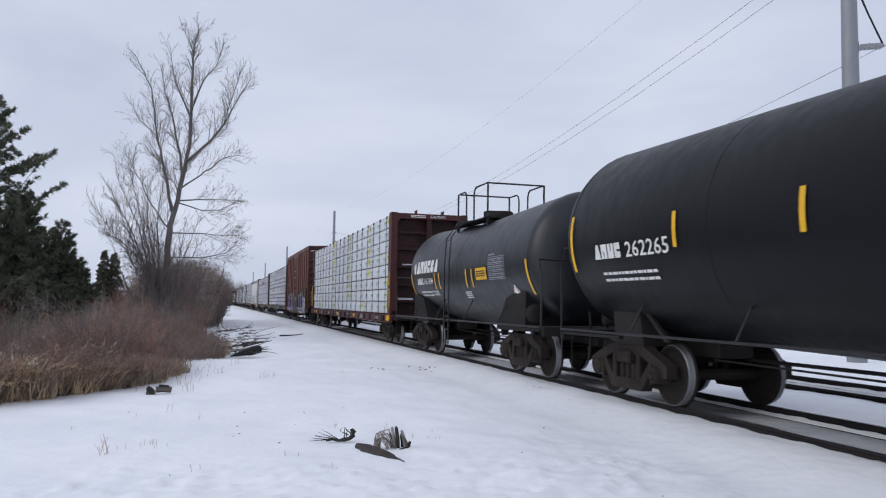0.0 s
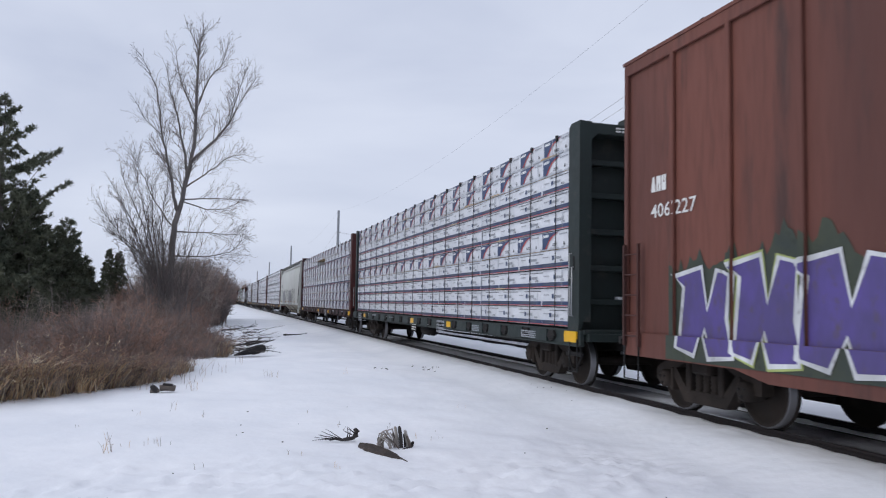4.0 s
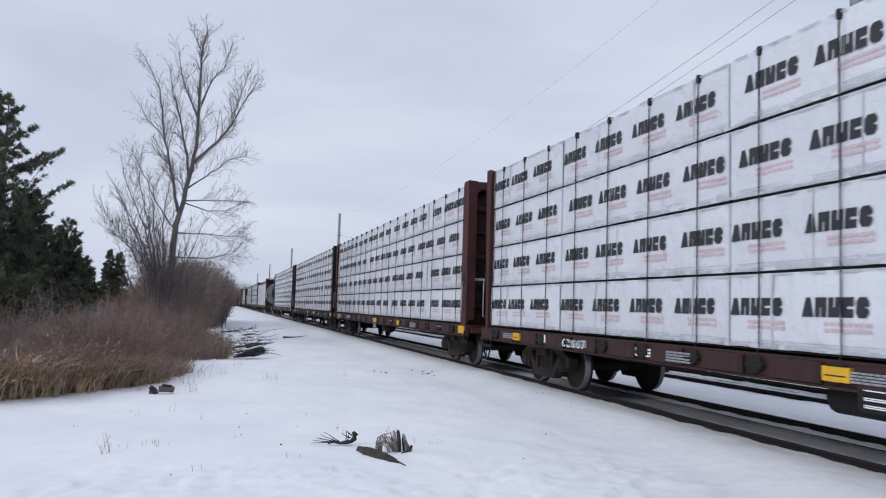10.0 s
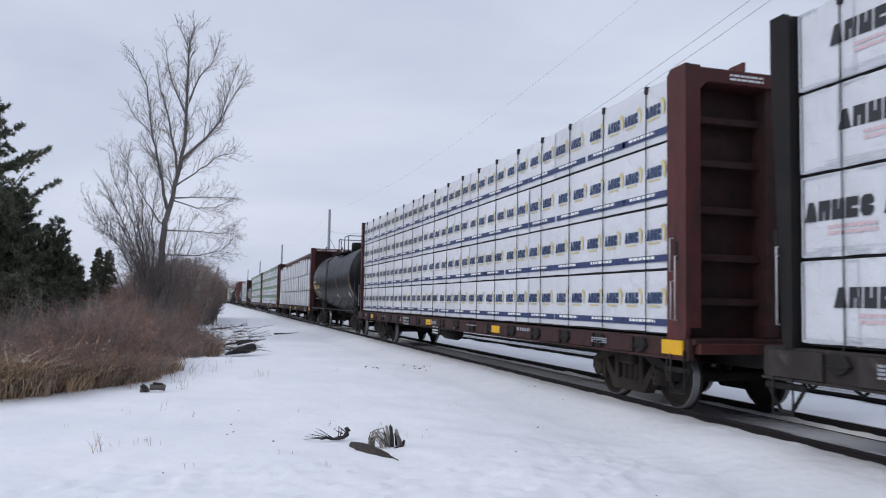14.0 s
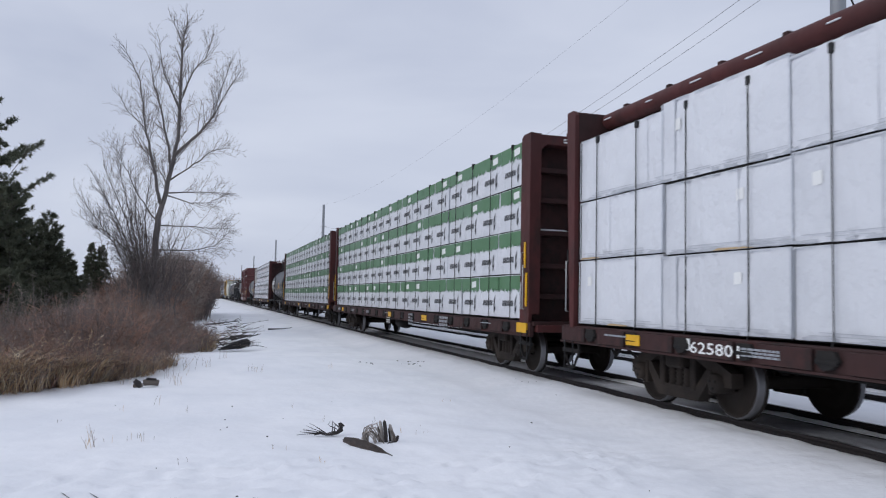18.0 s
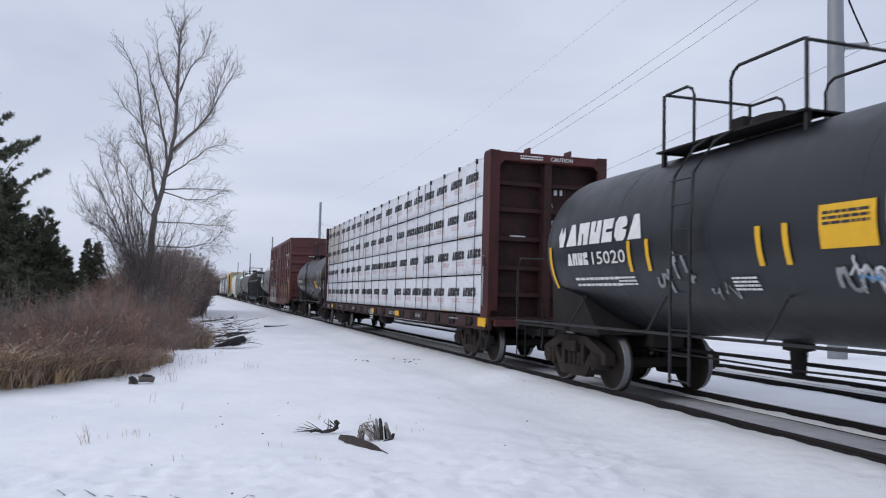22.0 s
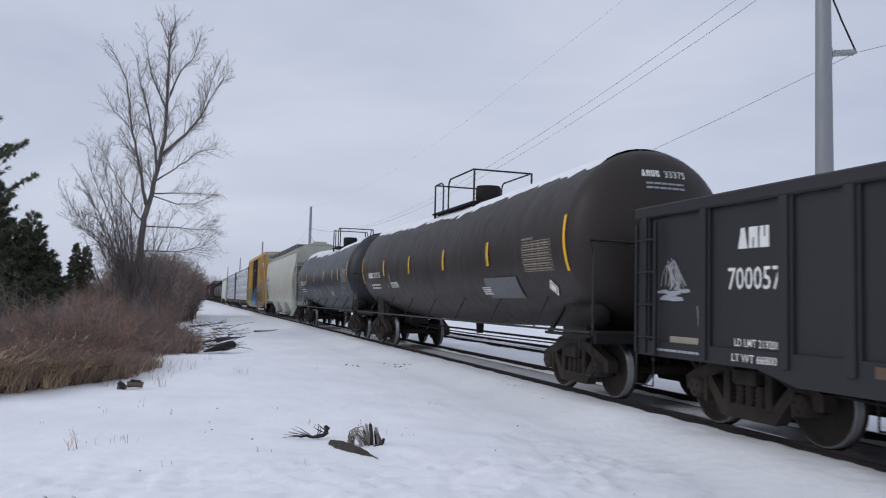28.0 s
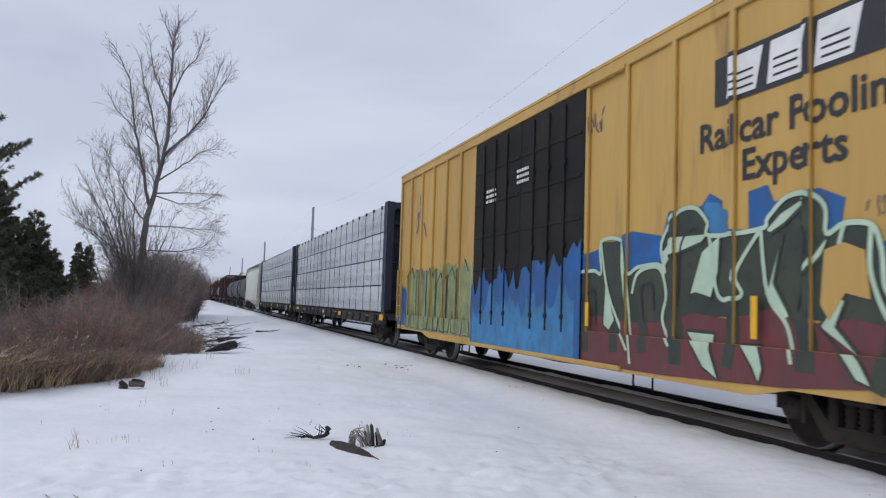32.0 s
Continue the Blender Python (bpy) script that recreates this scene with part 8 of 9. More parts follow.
    for line, key, dx in ((cloud, "g_blue", -0.004), (plume, "g_blue", -0.004), (figure, "g_murk", 0.0), (hem, "g_maroon", 0.0015)):
        part("graffiti_ground", Shape().flat(line, x - dx, key), c, "patch of spray paint", kind="stuff")
    for k in range(9):
        s = Shape()
        blob(s, rng.choice((2.4, 3.5, 4.4, 5.2, 6.1, 7.2, 7.9, 8.4, 8.8)) + rng.gauss(0, 0.1), rng.uniform(1.9, 2.5) if k < 6 else rng.uniform(1.1, 1.8), 0.4, 0.35, "g_sky", x + 0.0025, rng)
        part("graffiti_ground", s, c, "patch of spray paint", kind="stuff")
    shards = [[(4.33, 2.24), (4.59, 2.43), (5.28, 2.42), (5.17, 2.3), (4.53, 2.16), (4.4, 2.03)], [(4.94, 1.68), (5.17, 2.2), (5.52, 2.37), (5.5, 1.93), (5.36, 1.62), (5.06, 1.68)], [(6.29, 2.38), (6.5, 2.54), (6.86, 2.68), (6.9, 2.63), (6.59, 2.42), (6.36, 2.32)],
              [(6.3, 1.68), (6.46, 2.14), (6.55, 2.31), (6.41, 1.79), (6.65, 1.45), (6.56, 1.39)], [(6.78, 1.9), (7.16, 2.27), (7.08, 2.05), (6.83, 1.84)]]
    shards += [[(7.05, 1.35), (7.29, 1.65), (7.37, 1.6), (7.25, 1.36), (7.57, 1.06), (7.71, 0.83), (7.53, 0.86), (7.33, 1.1)], [(4.89, 1.22), (5.43, 1.21), (5.4, 1.02), (5.56, 0.68), (5.27, 0.79), (5.08, 1.0)], [(5.93, 1.11), (6.23, 1.12), (6.31, 0.87), (6.24, 0.7), (6.14, 0.85)], [(2.81, 1.22), (2.87, 1.84), (3.15, 1.3), (2.99, 1.13)]]
    s = Shape()
    for k, (a, b, w) in enumerate(((2.15, 2.35, 0.2), (3.0, 3.2, 0.22), (3.75, 3.95, 0.2), (4.55, 4.7, 0.26), (5.75, 5.7, 0.18), (6.75, 6.9, 0.26), (7.9, 7.75, 0.2), (8.35, 8.55, 0.18))):
        ribbon(s, bend([(a, 1.5), ((a + b) / 2 + 0.06, 1.2), (b, 0.78 + 0.05 * (k % 3))]), w, "g_murk", x - 0.0035)
    part("graffiti", s, c, "dark legs of the sprayed figures", kind="stuff")
    for line in shards:
        part("graffiti_letter", silhouette(line, "g_frost", "g_murk", None, x - 0.006, 0.02), c)
    s = Shape()
    rims = [[(2.72, 2.47), (2.96, 1.68), (3.57, 0.88)], [(3.34, 2.44), (3.49, 1.68), (3.66, 0.7)], [(3.61, 1.68), (3.76, 1.97), (4.26, 2.03), (4.44, 1.68), (4.36, 1.34), (4.57, 1.0)], [(5.32, 2.38), (5.48, 1.68), (5.75, 1.62), (5.91, 1.68), (5.8, 1.92), (6.21, 2.39)], [(6.21, 2.39), (6.32, 1.68), (6.61, 1.34), (6.72, 0.95)],
            [(7.36, 2.36), (7.29, 2.1), (7.37, 1.89)], [(7.67, 2.31), (7.66, 1.88), (7.82, 1.48), (7.92, 1.43)], [(7.85, 1.67), (8.23, 1.67), (8.57, 1.54), (8.71, 1.14), (8.71, 0.85)]]
    for line in rims + [figure[:29]]:
        ribbon(s, bend(line), 0.055, "g_frost", x - 0.0105)
    for line in ([(2.2, 1.2), (2.3, 1.65), (2.55, 1.7), (2.6, 1.2)], [(3.9, 1.3), (3.85, 1.75), (4.1, 1.8), (4.15, 1.45)], [(4.7, 1.6), (4.75, 2.3), (5.0, 2.5)], [(6.75, 1.5), (6.9, 2.2), (6.75, 2.5)]):
        ribbon(s, bend(line), 0.035, "ink", x - 0.011)
    s.flat([(7.06, 1.57), (7.11, 2.11), (7.36, 2.17), (7.6, 2.08), (7.66, 1.62), (7.37, 1.68), (7.17, 1.41)], x - 0.0115, "yellowcar")
    part("graffiti", s, c, "mint rims and dark lines of spray paint", kind="stuff")
    s = Shape().rect(7.94, 0.95, 8.42, 1.1, x - 0.012, "yellow")
    part("warning_label", s, c, "yellow warning label")
    s = Shape().rect(7.94, 1.42, 8.3, 1.64, x - 0.012, "ink")
    for a, b, e, f in ((7.95, 1.53, 8.29, 1.54), (8.1, 1.44, 8.11, 1.63), (7.99, 1.57, 8.06, 1.6), (8.15, 1.57, 8.22, 1.6), (7.97, 1.36, 8.26, 1.38)):
        s.rect(a, b, e, f, x - 0.016, "label")
    part("data_plate", s, c, "dark data plate with white frames")
    s = Shape()
    scribble(s, 2.3, 4.1, 0.45, 0.5, "greypaint", x, rng, 5, 0.025)
    scribble(s, h - 0.95, 3.5, 0.5, 0.55, "ink", x, rng, 7, 0.025)
    scribble(s, h - 1.7, 2.3, 0.5, 0.3, "greypaint", x, rng, 6, 0.014)
    scribble(s, -7.9, 3.2, 1.2, 1.3, "g_purple", x, rng, 3, 0.06)
    part("tag", s, c)
    for a, top in ((8.95, 2.13), (2.4, 1.55), (6.15, 1.65)):
        part("reflector", Shape().box(x - 0.036, x - 0.03, -a - 0.1, -a, 1.18, top, "yellow"), c, "yellow reflective stripe")


box_car(478.25, 496.8, "yellowcar", "yellow box car with black doors and bright graffiti", "yellowcar", (485.3, 490.3), 16, decorate=deco_yellow, black_doors=True, bottom=0.56, top=5.22, trucks=2.1)
lumber_car(499.28, 521.53, "navy", "soot", [("streak", 1)] * 4, "dark blue bulkhead flat car of grey-white lumber packages")
lumber_car(523.7, 545.9, "navy", "soot", [("streak", 1)] * 4, "dark blue bulkhead flat car of grey-white lumber packages")
hopper_car(547.7, 564.9, "plain light grey covered hopper car", 3)
for k in range(3):
    a = 566.6 + 16.2 * k
    tank_car(a, a + 14.2, 1.5, 4.05, "gon", (a + 1.2, a + 13), "dark grey tank car in the far train", marks=tank_marks(stripes=(a + 5.0, a + 9.0)), platform=(a + 5, a + 9))
for k in range(7):
    a = 616.5 + 18.0 * k
    if k % 3 == 2:
        tank_car(a, a + 15.5, 1.5, 4.05, "black", (a + 1.2, a + 14.3), "black tank car in the far train", platform=(a + 5.5, a + 9.5))
    else:
        box_car(a, a + 16.2, "brown", "dark brown box car in the far train", "brown", (a + 6.5, a + 9.6), 12)


# ---- trees, thicket, debris ----
def sliver(s, p, q, w, key, turn):
    """A fine twig: one long thin blade from p to a point at q."""
    d = (q - p)
    a = d.cross(Vector((math.cos(turn), math.sin(turn), 0.25)))
    if a.length < 1e-6:
        a = Vector((1, 0, 0))
    a = a.normalized() * w
    s.add([p - a, p + a, q], [(0, 1, 2)], key)


def limbed_tree(label, at, limbs, seed, twig_every=0.24, reach=1.0):
    """A bare tree from its main limbs (points, thickness at both ends, where branching begins), with straight ascending branches and twigs grown on them."""
    rng = random.Random(seed)
    trunk, crown = Shape(), Shape()

    def sprout(d, spread):
        a = rng.uniform(0, 2 * math.pi)
        side = d.cross(Vector((math.cos(a), math.sin(a), 0.1)))
        side = side.normalized() if side.length > 1e-5 else Vector((1, 0, 0))
        return (d * 0.8 + side * spread + Vector((0, 0, 0.12))).normalized()

    def branch(p, d, length, r, level):
        pts, q, dd = [p], p.copy(), d.copy()
        for i in range(3):
            dd = (dd + Vector((rng.gauss(0, 0.12), rng.gauss(0, 0.12), 0.06 + rng.gauss(0, 0.05)))).normalized()
            q = q + dd * length / 3
            pts.append(q.copy())
        crown.tube(pts, [r, r * 0.75, r * 0.5, 0.004], "bark" if level == 0 else "twig", 3, caps=False)
        n = max(2, int(length / (0.145 if level else 0.2)))
        for k in range(n):
            f = 0.2 + 0.8 * (k + rng.random()) / n
            i = min(2, int(f * 3))
            b = pts[i].lerp(pts[i + 1], f * 3 - i)
            nd = sprout((pts[i + 1] - pts[i]).normalized(), rng.uniform(0.4, 0.95))
            L = length * rng.uniform(0.25, 0.62) * (1.25 - 0.6 * f)
            if level == 0 and L > 0.28:
                branch(b, nd, L, r * 0.5, 1)
            else:
                e = b + nd * min(0.6, max(L, 0.18))
                sliver(crown, b, e, 0.0062, "twig", rng.uniform(0, 6.3))
                if rng.random() < 0.7:
                    g = b.lerp(e, rng.uniform(0.3, 0.8))
                    sliver(crown, g, g + sprout(nd, 0.8) * rng.uniform(0.08, 0.2), 0.0048, "twig", rng.uniform(0, 6.3))

    for pts, r0, r1, start in limbs:
        pts = [Vector(p) for p in pts]
        fine = []
        for a, b in zip(pts, pts[1:]):
            for i in range(4):
                fine.append(a.lerp(b, i / 4) + Vector((rng.gauss(0, 0.02), rng.gauss(0, 0.05), 0)))
        fine.append(pts[-1])
        n = len(fine)
        rad = [r0 + (r1 - r0) * (i / (n - 1)) ** 0.8 for i in range(n)]
        trunk.tube(fine, rad, "bark", 8 if r0 > 0.1 else 5, caps=False)
        total = sum((b - a).length for a, b in zip(fine, fine[1:]))
        k = int(total / twig_every)
        for i in range(k):
            f = start + (1 - start) * (i + rng.random()) / k
            j = min(n - 2, int(f * (n - 1)))
            p = fine[j].lerp(fine[j + 1], f * (n - 1) - j)
            d = (fine[j + 1] - fine[j]).normalized()
            L = reach * (0.75 + 1.15 * (1 - f)) * rng.uniform(0.55, 1.1) * min(1.0, 0.35 + total / 6)
            branch(p, sprout(d, rng.uniform(0.35, 0.7)), L * (1.25 if rng.random() < 0.3 else 0.8), min(0.022, max(0.0105, rad[j] * 0.4)), 0)
    t = thing("bare_tree", label, "tree", "", at)
    part("trunk", trunk, t)
    part("crown", crown, t, "fine bare twigs")
    return t


limbed_tree("tall bare deciduous tree with a forked grey trunk", pose(-2.2, 37, 0), [
    ([(-0.1, 0, -0.5), (0.0, 0, 1.5), (0.09, 0, 4.6), (0.3, 0, 5.5), (0.72, 0.05, 7.5), (0.86, 0.1, 9.7), (0.83, 0.1, 12.3), (0.84, 0, 13.1), (1.05, 0, 14.0)], 0.19, 0.012, 0.40),
    ([(0.83, 0.1, 13.0), (0.53, 0, 13.7), (0.3, 0, 14.1)], 0.02, 0.006, 0.2),
    ([(0.26, 0, 5.4), (0.08, -0.2, 6.05), (-0.18, -0.3, 7.4), (-0.6, -0.4, 9.0), (-0.82, -0.4, 10.9), (-1.6, -0.5, 12.4)], 0.10, 0.010, 0.25),
    ([(-0.55, -0.4, 8.8), (-1.25, -0.6, 9.4), (-1.8, -0.8, 10.3)], 0.025, 0.007, 0.2),
    ([(0.58, 0, 7.2), (0.41, 0.4, 8.2), (0.0, 0.7, 10.0), (-0.32, 0.9, 11.1), (-0.58, 0.9, 12.3)], 0.075, 0.009, 0.2),
    ([(0.85, 0.1, 9.8), (0.45, -0.4, 10.7), (0.16, -0.6, 11.3), (-0.1, -0.7, 12.8)], 0.05, 0.009, 0.15),
    ([(0.78, 0, 7.8), (1.72, 0.3, 8.87), (2.41, 0.5, 9.9), (2.98, 0.6, 11.2), (3.5, 0.6, 12.1)], 0.085, 0.010, 0.2),
    ([(2.3, 0.5, 9.7), (2.72, 0.2, 11.3), (3.1, 0.0, 12.5)], 0.03, 0.008, 0.15),
    ([(0.84, 0.1, 10.2), (1.4, -0.3, 11.6), (1.9, -0.4, 12.3), (2.2, -0.4, 13.4)], 0.05, 0.009, 0.15),
    ([(0.6, 0, 6.6), (1.6, -0.5, 7.3), (2.4, -0.8, 7.95), (3.1, -0.9, 8.1)], 0.045, 0.008, 0.2),
    ([(0.5, 0, 6.0), (1.9, 0.6, 6.2), (3.25, 0.9, 6.25)], 0.04, 0.007, 0.2),
    ([(0.45, 0, 5.9), (1.5, -0.3, 5.55), (2.3, -0.4, 5.6), (3.1, -0.4, 6.05)], 0.035, 0.007, 0.2),
    ([(0.2, 0, 4.5), (1.56, 0.4, 4.55), (2.5, 0.5, 4.5), (3.3, 0.5, 4.55)], 0.035, 0.006, 0.25),
    ([(0.1, 0, 3.4), (1.6, -0.2, 3.4), (2.57, -0.2, 3.65), (3.3, -0.2, 4.35)], 0.035, 0.006, 0.25),
    ([(0.05, 0, 4.7), (-0.72, 0.3, 5.8), (-1.5, 0.4, 7.25), (-1.8, 0.4, 8.1)], 0.04, 0.007, 0.3)], 11, 0.15)
limbed_tree("many-stemmed bare tree growing in the thicket", pose(-2.55, 37.3, 0), [
    ([(-0.1, 0, -0.5), (-0.1, 0, 1.5), (-0.95, 0, 3.5), (-1.8, 0.1, 4.25), (-2.8, 0.1, 5.55)], 0.06, 0.007, 0.35),
    ([(-0.05, 0, -0.5), (-0.05, 0, 1.5), (-1.1, 0.1, 4.5), (-2.3, 0.2, 6.6)], 0.065, 0.007, 0.35),
    ([(0, 0, -0.5), (0.05, 0, 1.5), (-0.85, -0.2, 4.7), (-1.9, -0.3, 7.1)], 0.065, 0.007, 0.35),
    ([(0, 0, -0.5), (0.1, 0.2, 1.5), (-0.65, 0.3, 4.6), (-1.45, 0.3, 7.5)], 0.065, 0.007, 0.35),
    ([(0.1, 0, -0.5), (0.15, -0.2, 1.5), (-0.45, -0.3, 4.8), (-0.55, -0.4, 6.9)], 0.06, 0.007, 0.35),
    ([(0.2, 0, -0.5), (0.2, 0.2, 1.5), (-0.12, 0.3, 4.75), (0.05, 0.4, 7.1)], 0.06, 0.007, 0.35),
    ([(-0.1, 0, -0.5), (-0.1, 0.3, 1.5), (-1.05, 0.4, 3.9), (-1.95, 0.5, 5.9)], 0.05, 0.007, 0.35),
    ([(-0.2, 0, -0.5), (-0.2, -0.2, 1.5), (-1.35, -0.3, 3.7), (-2.45, -0.4, 4.6)], 0.045, 0.007, 0.35)], 5, 0.14, 0.95)
for n, (x, y, count, fan, tall) in enumerate(((-1.95, 36.6, 5, 0.55, 5.6), (-2.45, 36.0, 4, 0.75, 5.0), (-3.1, 36.8, 4, 0.6, 4.6), (-1.4, 36.4, 3, 0.6, 4.0))):
    grow = random.Random(170 + n)
    stems = []
    for k in range(count):
        a = (k + 0.5) / count * 2 - 1 + grow.uniform(-0.15, 0.15)
        top, lean, back = tall * grow.uniform(0.7, 1.05), a * fan, grow.uniform(-0.3, 0.3)
        stems.append(([(a * 0.3, 0, -0.5), (a * 0.35, back * 0.3, 1.3), (a * 0.4 + lean * 0.9, back, top * 0.62), (a * 0.45 + lean * 1.9, back * 1.5, top)], grow.uniform(0.03, 0.05), 0.006, 0.2))
    limbed_tree("clump of young bare saplings round the trunk", pose(x, y, 0), stems, 17 + n, 0.22, 0.85)


def shrub_mesh(seed, stems, radius, height, keys, twigs=12, thick=0.007, lean=0.22, tips=2):
    """Slender stems in a clump, each with short side twigs as thin blades."""
    rng = random.Random(seed)
    s = Shape()
    for k in range(stems):
        a, r = rng.uniform(0, 2 * math.pi), radius * math.sqrt(rng.random())
        x, y = r * math.cos(a), r * math.sin(a)
        key = rng.choice(keys)
        tall = height * rng.uniform(0.45, 1.0) * (1 - 0.35 * (r / radius) ** 2)
        lx, ly = rng.gauss(0, lean) + 0.3 * x / radius, rng.gauss(0, lean) + 0.3 * y / radius
        pts = [Vector((x, y, -0.1)), Vector((x + lx * 0.35 * tall, y + ly * 0.35 * tall, tall * 0.5)), Vector((x + lx * tall, y + ly * tall, tall))]
        s.tube(pts, [thick, thick * 0.75, thick * 0.3], key, 3, caps=False)
        for q in range(twigs):
            f = 0.15 + 0.83 * (q + rng.random()) / twigs
            b = pts[0].lerp(pts[1], f * 2) if f < 0.5 else pts[1].lerp(pts[2], f * 2 - 1)
            e = b + Vector((rng.gauss(0, 0.26), rng.gauss(0, 0.26), rng.uniform(0.0, 0.5))) * (0.3 + height * 0.2) * (1.3 - 0.7 * f)
            sliver(s, b, e, thick * 0.62, key, rng.uniform(0, 6.3))
            for z in range(tips):
                g = b.lerp(e, rng.uniform(0.3, 0.95))
                sliver(s, g, g + Vector((rng.gauss(0, 0.13), rng.gauss(0, 0.13), rng.uniform(-0.03, 0.22))) * (0.5 + height * 0.22), thick * 0.5, key, rng.uniform(0, 6.3))
    return s.mesh("shrub")


def grass_mesh(seed, blades, radius, height, droop=0.4, heads=False):
    """A tussock of dry blades bending outwards; tall weeds carry ragged seed heads."""
    rng = random.Random(seed)
    s = Shape()
    for k in range(blades):
        a, r = rng.uniform(0, 2 * math.pi), radius * math.sqrt(rng.random())
        x, y = r * math.cos(a), r * math.sin(a)
        tall = height * rng.uniform(0.35, 1.0) * (1 - 0.45 * (r / radius) ** 2)
        lx, ly, w = rng.gauss(0, droop) + 0.4 * x / radius, rng.gauss(0, droop) + 0.4 * y / radius, rng.uniform(0.0025, 0.008)
        t = rng.uniform(0, math.pi)
        cx, cy = w * math.cos(t), w * math.sin(t)
        p = Vector((x + lx * 0.3 * tall, y + ly * 0.3 * tall, tall * 0.7))
        tip = Vector((x + lx * tall, y + ly * tall, tall * rng.uniform(0.75, 1.0)))
        key = rng.choice(("straw", "straw", "palestraw", "redtwig", "brush", "twig"))
        s.add([(x - cx, y - cy, -0.05), (x + cx, y + cy, -0.05), (p.x + cx, p.y + cy, p.z), (p.x - cx, p.y - cy, p.z), tip], [(0, 1, 2, 3), (3, 2, 4)], key)
        if heads and rng.random() < 0.55:
            for z in range(7):
                g = p.lerp(tip, rng.uniform(0.2, 1.05))
                sliver(s, g, g + Vector((rng.gauss(0, 0.04), rng.gauss(0, 0.04), rng.uniform(0.02, 0.07))), 0.009, "palestraw" if rng.random() < 0.5 else key, rng.uniform(0, 6.3))
    return s.mesh("dry_grass")


RED, GREY, MIX = ("redtwig", "redtwig", "redtwig", "twig", "brush"), ("brush", "redtwig", "twig", "palestem"), ("redtwig", "redtwig", "twig", "twig", "palestem")
SHRUBS = [shrub_mesh(k, 54, 0.95, 1.55, (RED, MIX, GREY)[k % 3], 15, 0.0075) for k in range(6)]
WHIPS = [shrub_mesh(20 + k, 16, 0.6, 2.2, GREY, 11, 0.008, 0.1) for k in range(3)]
LOW = [shrub_mesh(26 + k, 60, 0.9, 0.8, (MIX, RED)[k % 2], 9, 0.006, 0.5) for k in range(3)]
GRASS = [grass_mesh(k, 300, 0.34, 0.62, 1.0) for k in range(3)]
REEDS = [grass_mesh(8 + k, 46, 0.8, 1.0, 0.3, True) for k in range(3)]
BUSHES = [shrub_mesh(30 + k, 110, 2.1, 4.9, (("brush", "twig", "palestem"), ("brush", "brush", "twig"), ("brush", "twig", "redtwig"))[k], 20, 0.021, 0.13, 3) for k in range(3)]
vrng = random.Random(77)


def thicket_edge(y):
    """How far the thicket reaches towards the track."""
    wave = 0.3 * noise.noise((y * 1.1, 4.0, 0.0)) + 0.12 * noise.noise((y * 3.7, 1.0, 0.0))
    if y < 16.9:
        return wave - 3.3 + (y - 14.3) * 0.72
    if y < 19:
        return wave * 0.6 - 1.4 + (y - 16.9) * 0.28
    return wave * 0.4 + min(-0.15, -0.8 + (y - 19) * 0.09)


def plant(name, me, label, category, group, x, y, sc, tall=1.0, z=None):
    ob = tagged(new(name, me), label, category, group)
    ob.matrix_basis = pose(x, y, ground_height(x, y) if z is None else z, vrng.gauss(0, 3), vrng.gauss(0, 3), vrng.uniform(0, 360)) @ Matrix.Diagonal((sc, sc, sc * tall, 1))


for k in range(215):
    y = 16.8 + 33 * vrng.random() ** 1.25
    e = thicket_edge(y)
    x = e - 0.85 - (0.35 if y > 21 else 0.0) - vrng.random() ** 1.25 * (3.6 + y * 0.26)
    if y < 20.5 and x < -3.0:
        y += 4.5
    d = e - x
    sc = vrng.uniform(0.68, 1.32) * (0.72 if d < 1.5 else 1.0) * (1.0 - 0.4 * min(1.0, max(0.0, (-x / y - 0.125) / 0.05)))
    plant("shrub", SHRUBS[(k + int(x * 0.9)) % 6], "leafless reddish-brown shrub in a dense thicket" if (k + int(x * 0.9)) % 3 == 0 else "leafless grey-brown shrub in a dense thicket", "shrub", "thicket beside the railway",
          x, y, sc, vrng.uniform(0.85, 1.12))
for k in range(34):
    y = vrng.uniform(17.5, 34)
    x = thicket_edge(y) - 0.9 - vrng.random() * (3 + y * 0.2)
    plant("sapling", WHIPS[k % 3], "thin whippy grey sapling above the thicket", "shrub", "saplings in the thicket", x, y, vrng.uniform(0.7, 1.1))
for k in range(64):
    y = 16.0 + 18 * vrng.random()
    x = thicket_edge(y) - 0.35 - vrng.random() ** 1.5 * 2.4
    plant("low_shrub", LOW[k % 3], "low tangled leafless brush at the thicket edge", "shrub", "low brush along the thicket", x, y, vrng.uniform(0.6, 1.2))
for k in range(270):
    y = vrng.uniform(14.4, 17.6)
    x = thicket_edge(y) - 0.3 - vrng.random() ** 1.3 * (3.6 if y < 16.4 else 1.8)
    grassy = x < -2.2 + 0.7 * noise.noise((x * 0.9, y * 0.9, 3.0)) and y < 16.3
    if k % 5 < (3 if grassy else 1):
        plant("dry_grass", GRASS[k % 3], "tussock of dry straw-coloured grass", "grass", "dry grass along the thicket", x, y, vrng.uniform(0.7, 1.5) * (0.7 if x > -1.9 else 1.0))
    elif k % 5 < 4:
        plant("low_shrub", LOW[k % 3], "low tangled leafless brush at the thicket edge", "shrub", "low brush along the thicket", x - 0.3, y + 0.4, vrng.uniform(0.6, 1.1) * (0.8 if x > -1.9 else 1.0))
    else:
        plant("dead_weeds", REEDS[k % 3], "tall dead weeds with pale seed heads", "grass", "dry weeds along the thicket", x - 0.3, y + 0.3, vrng.uniform(0.75, 1.1))
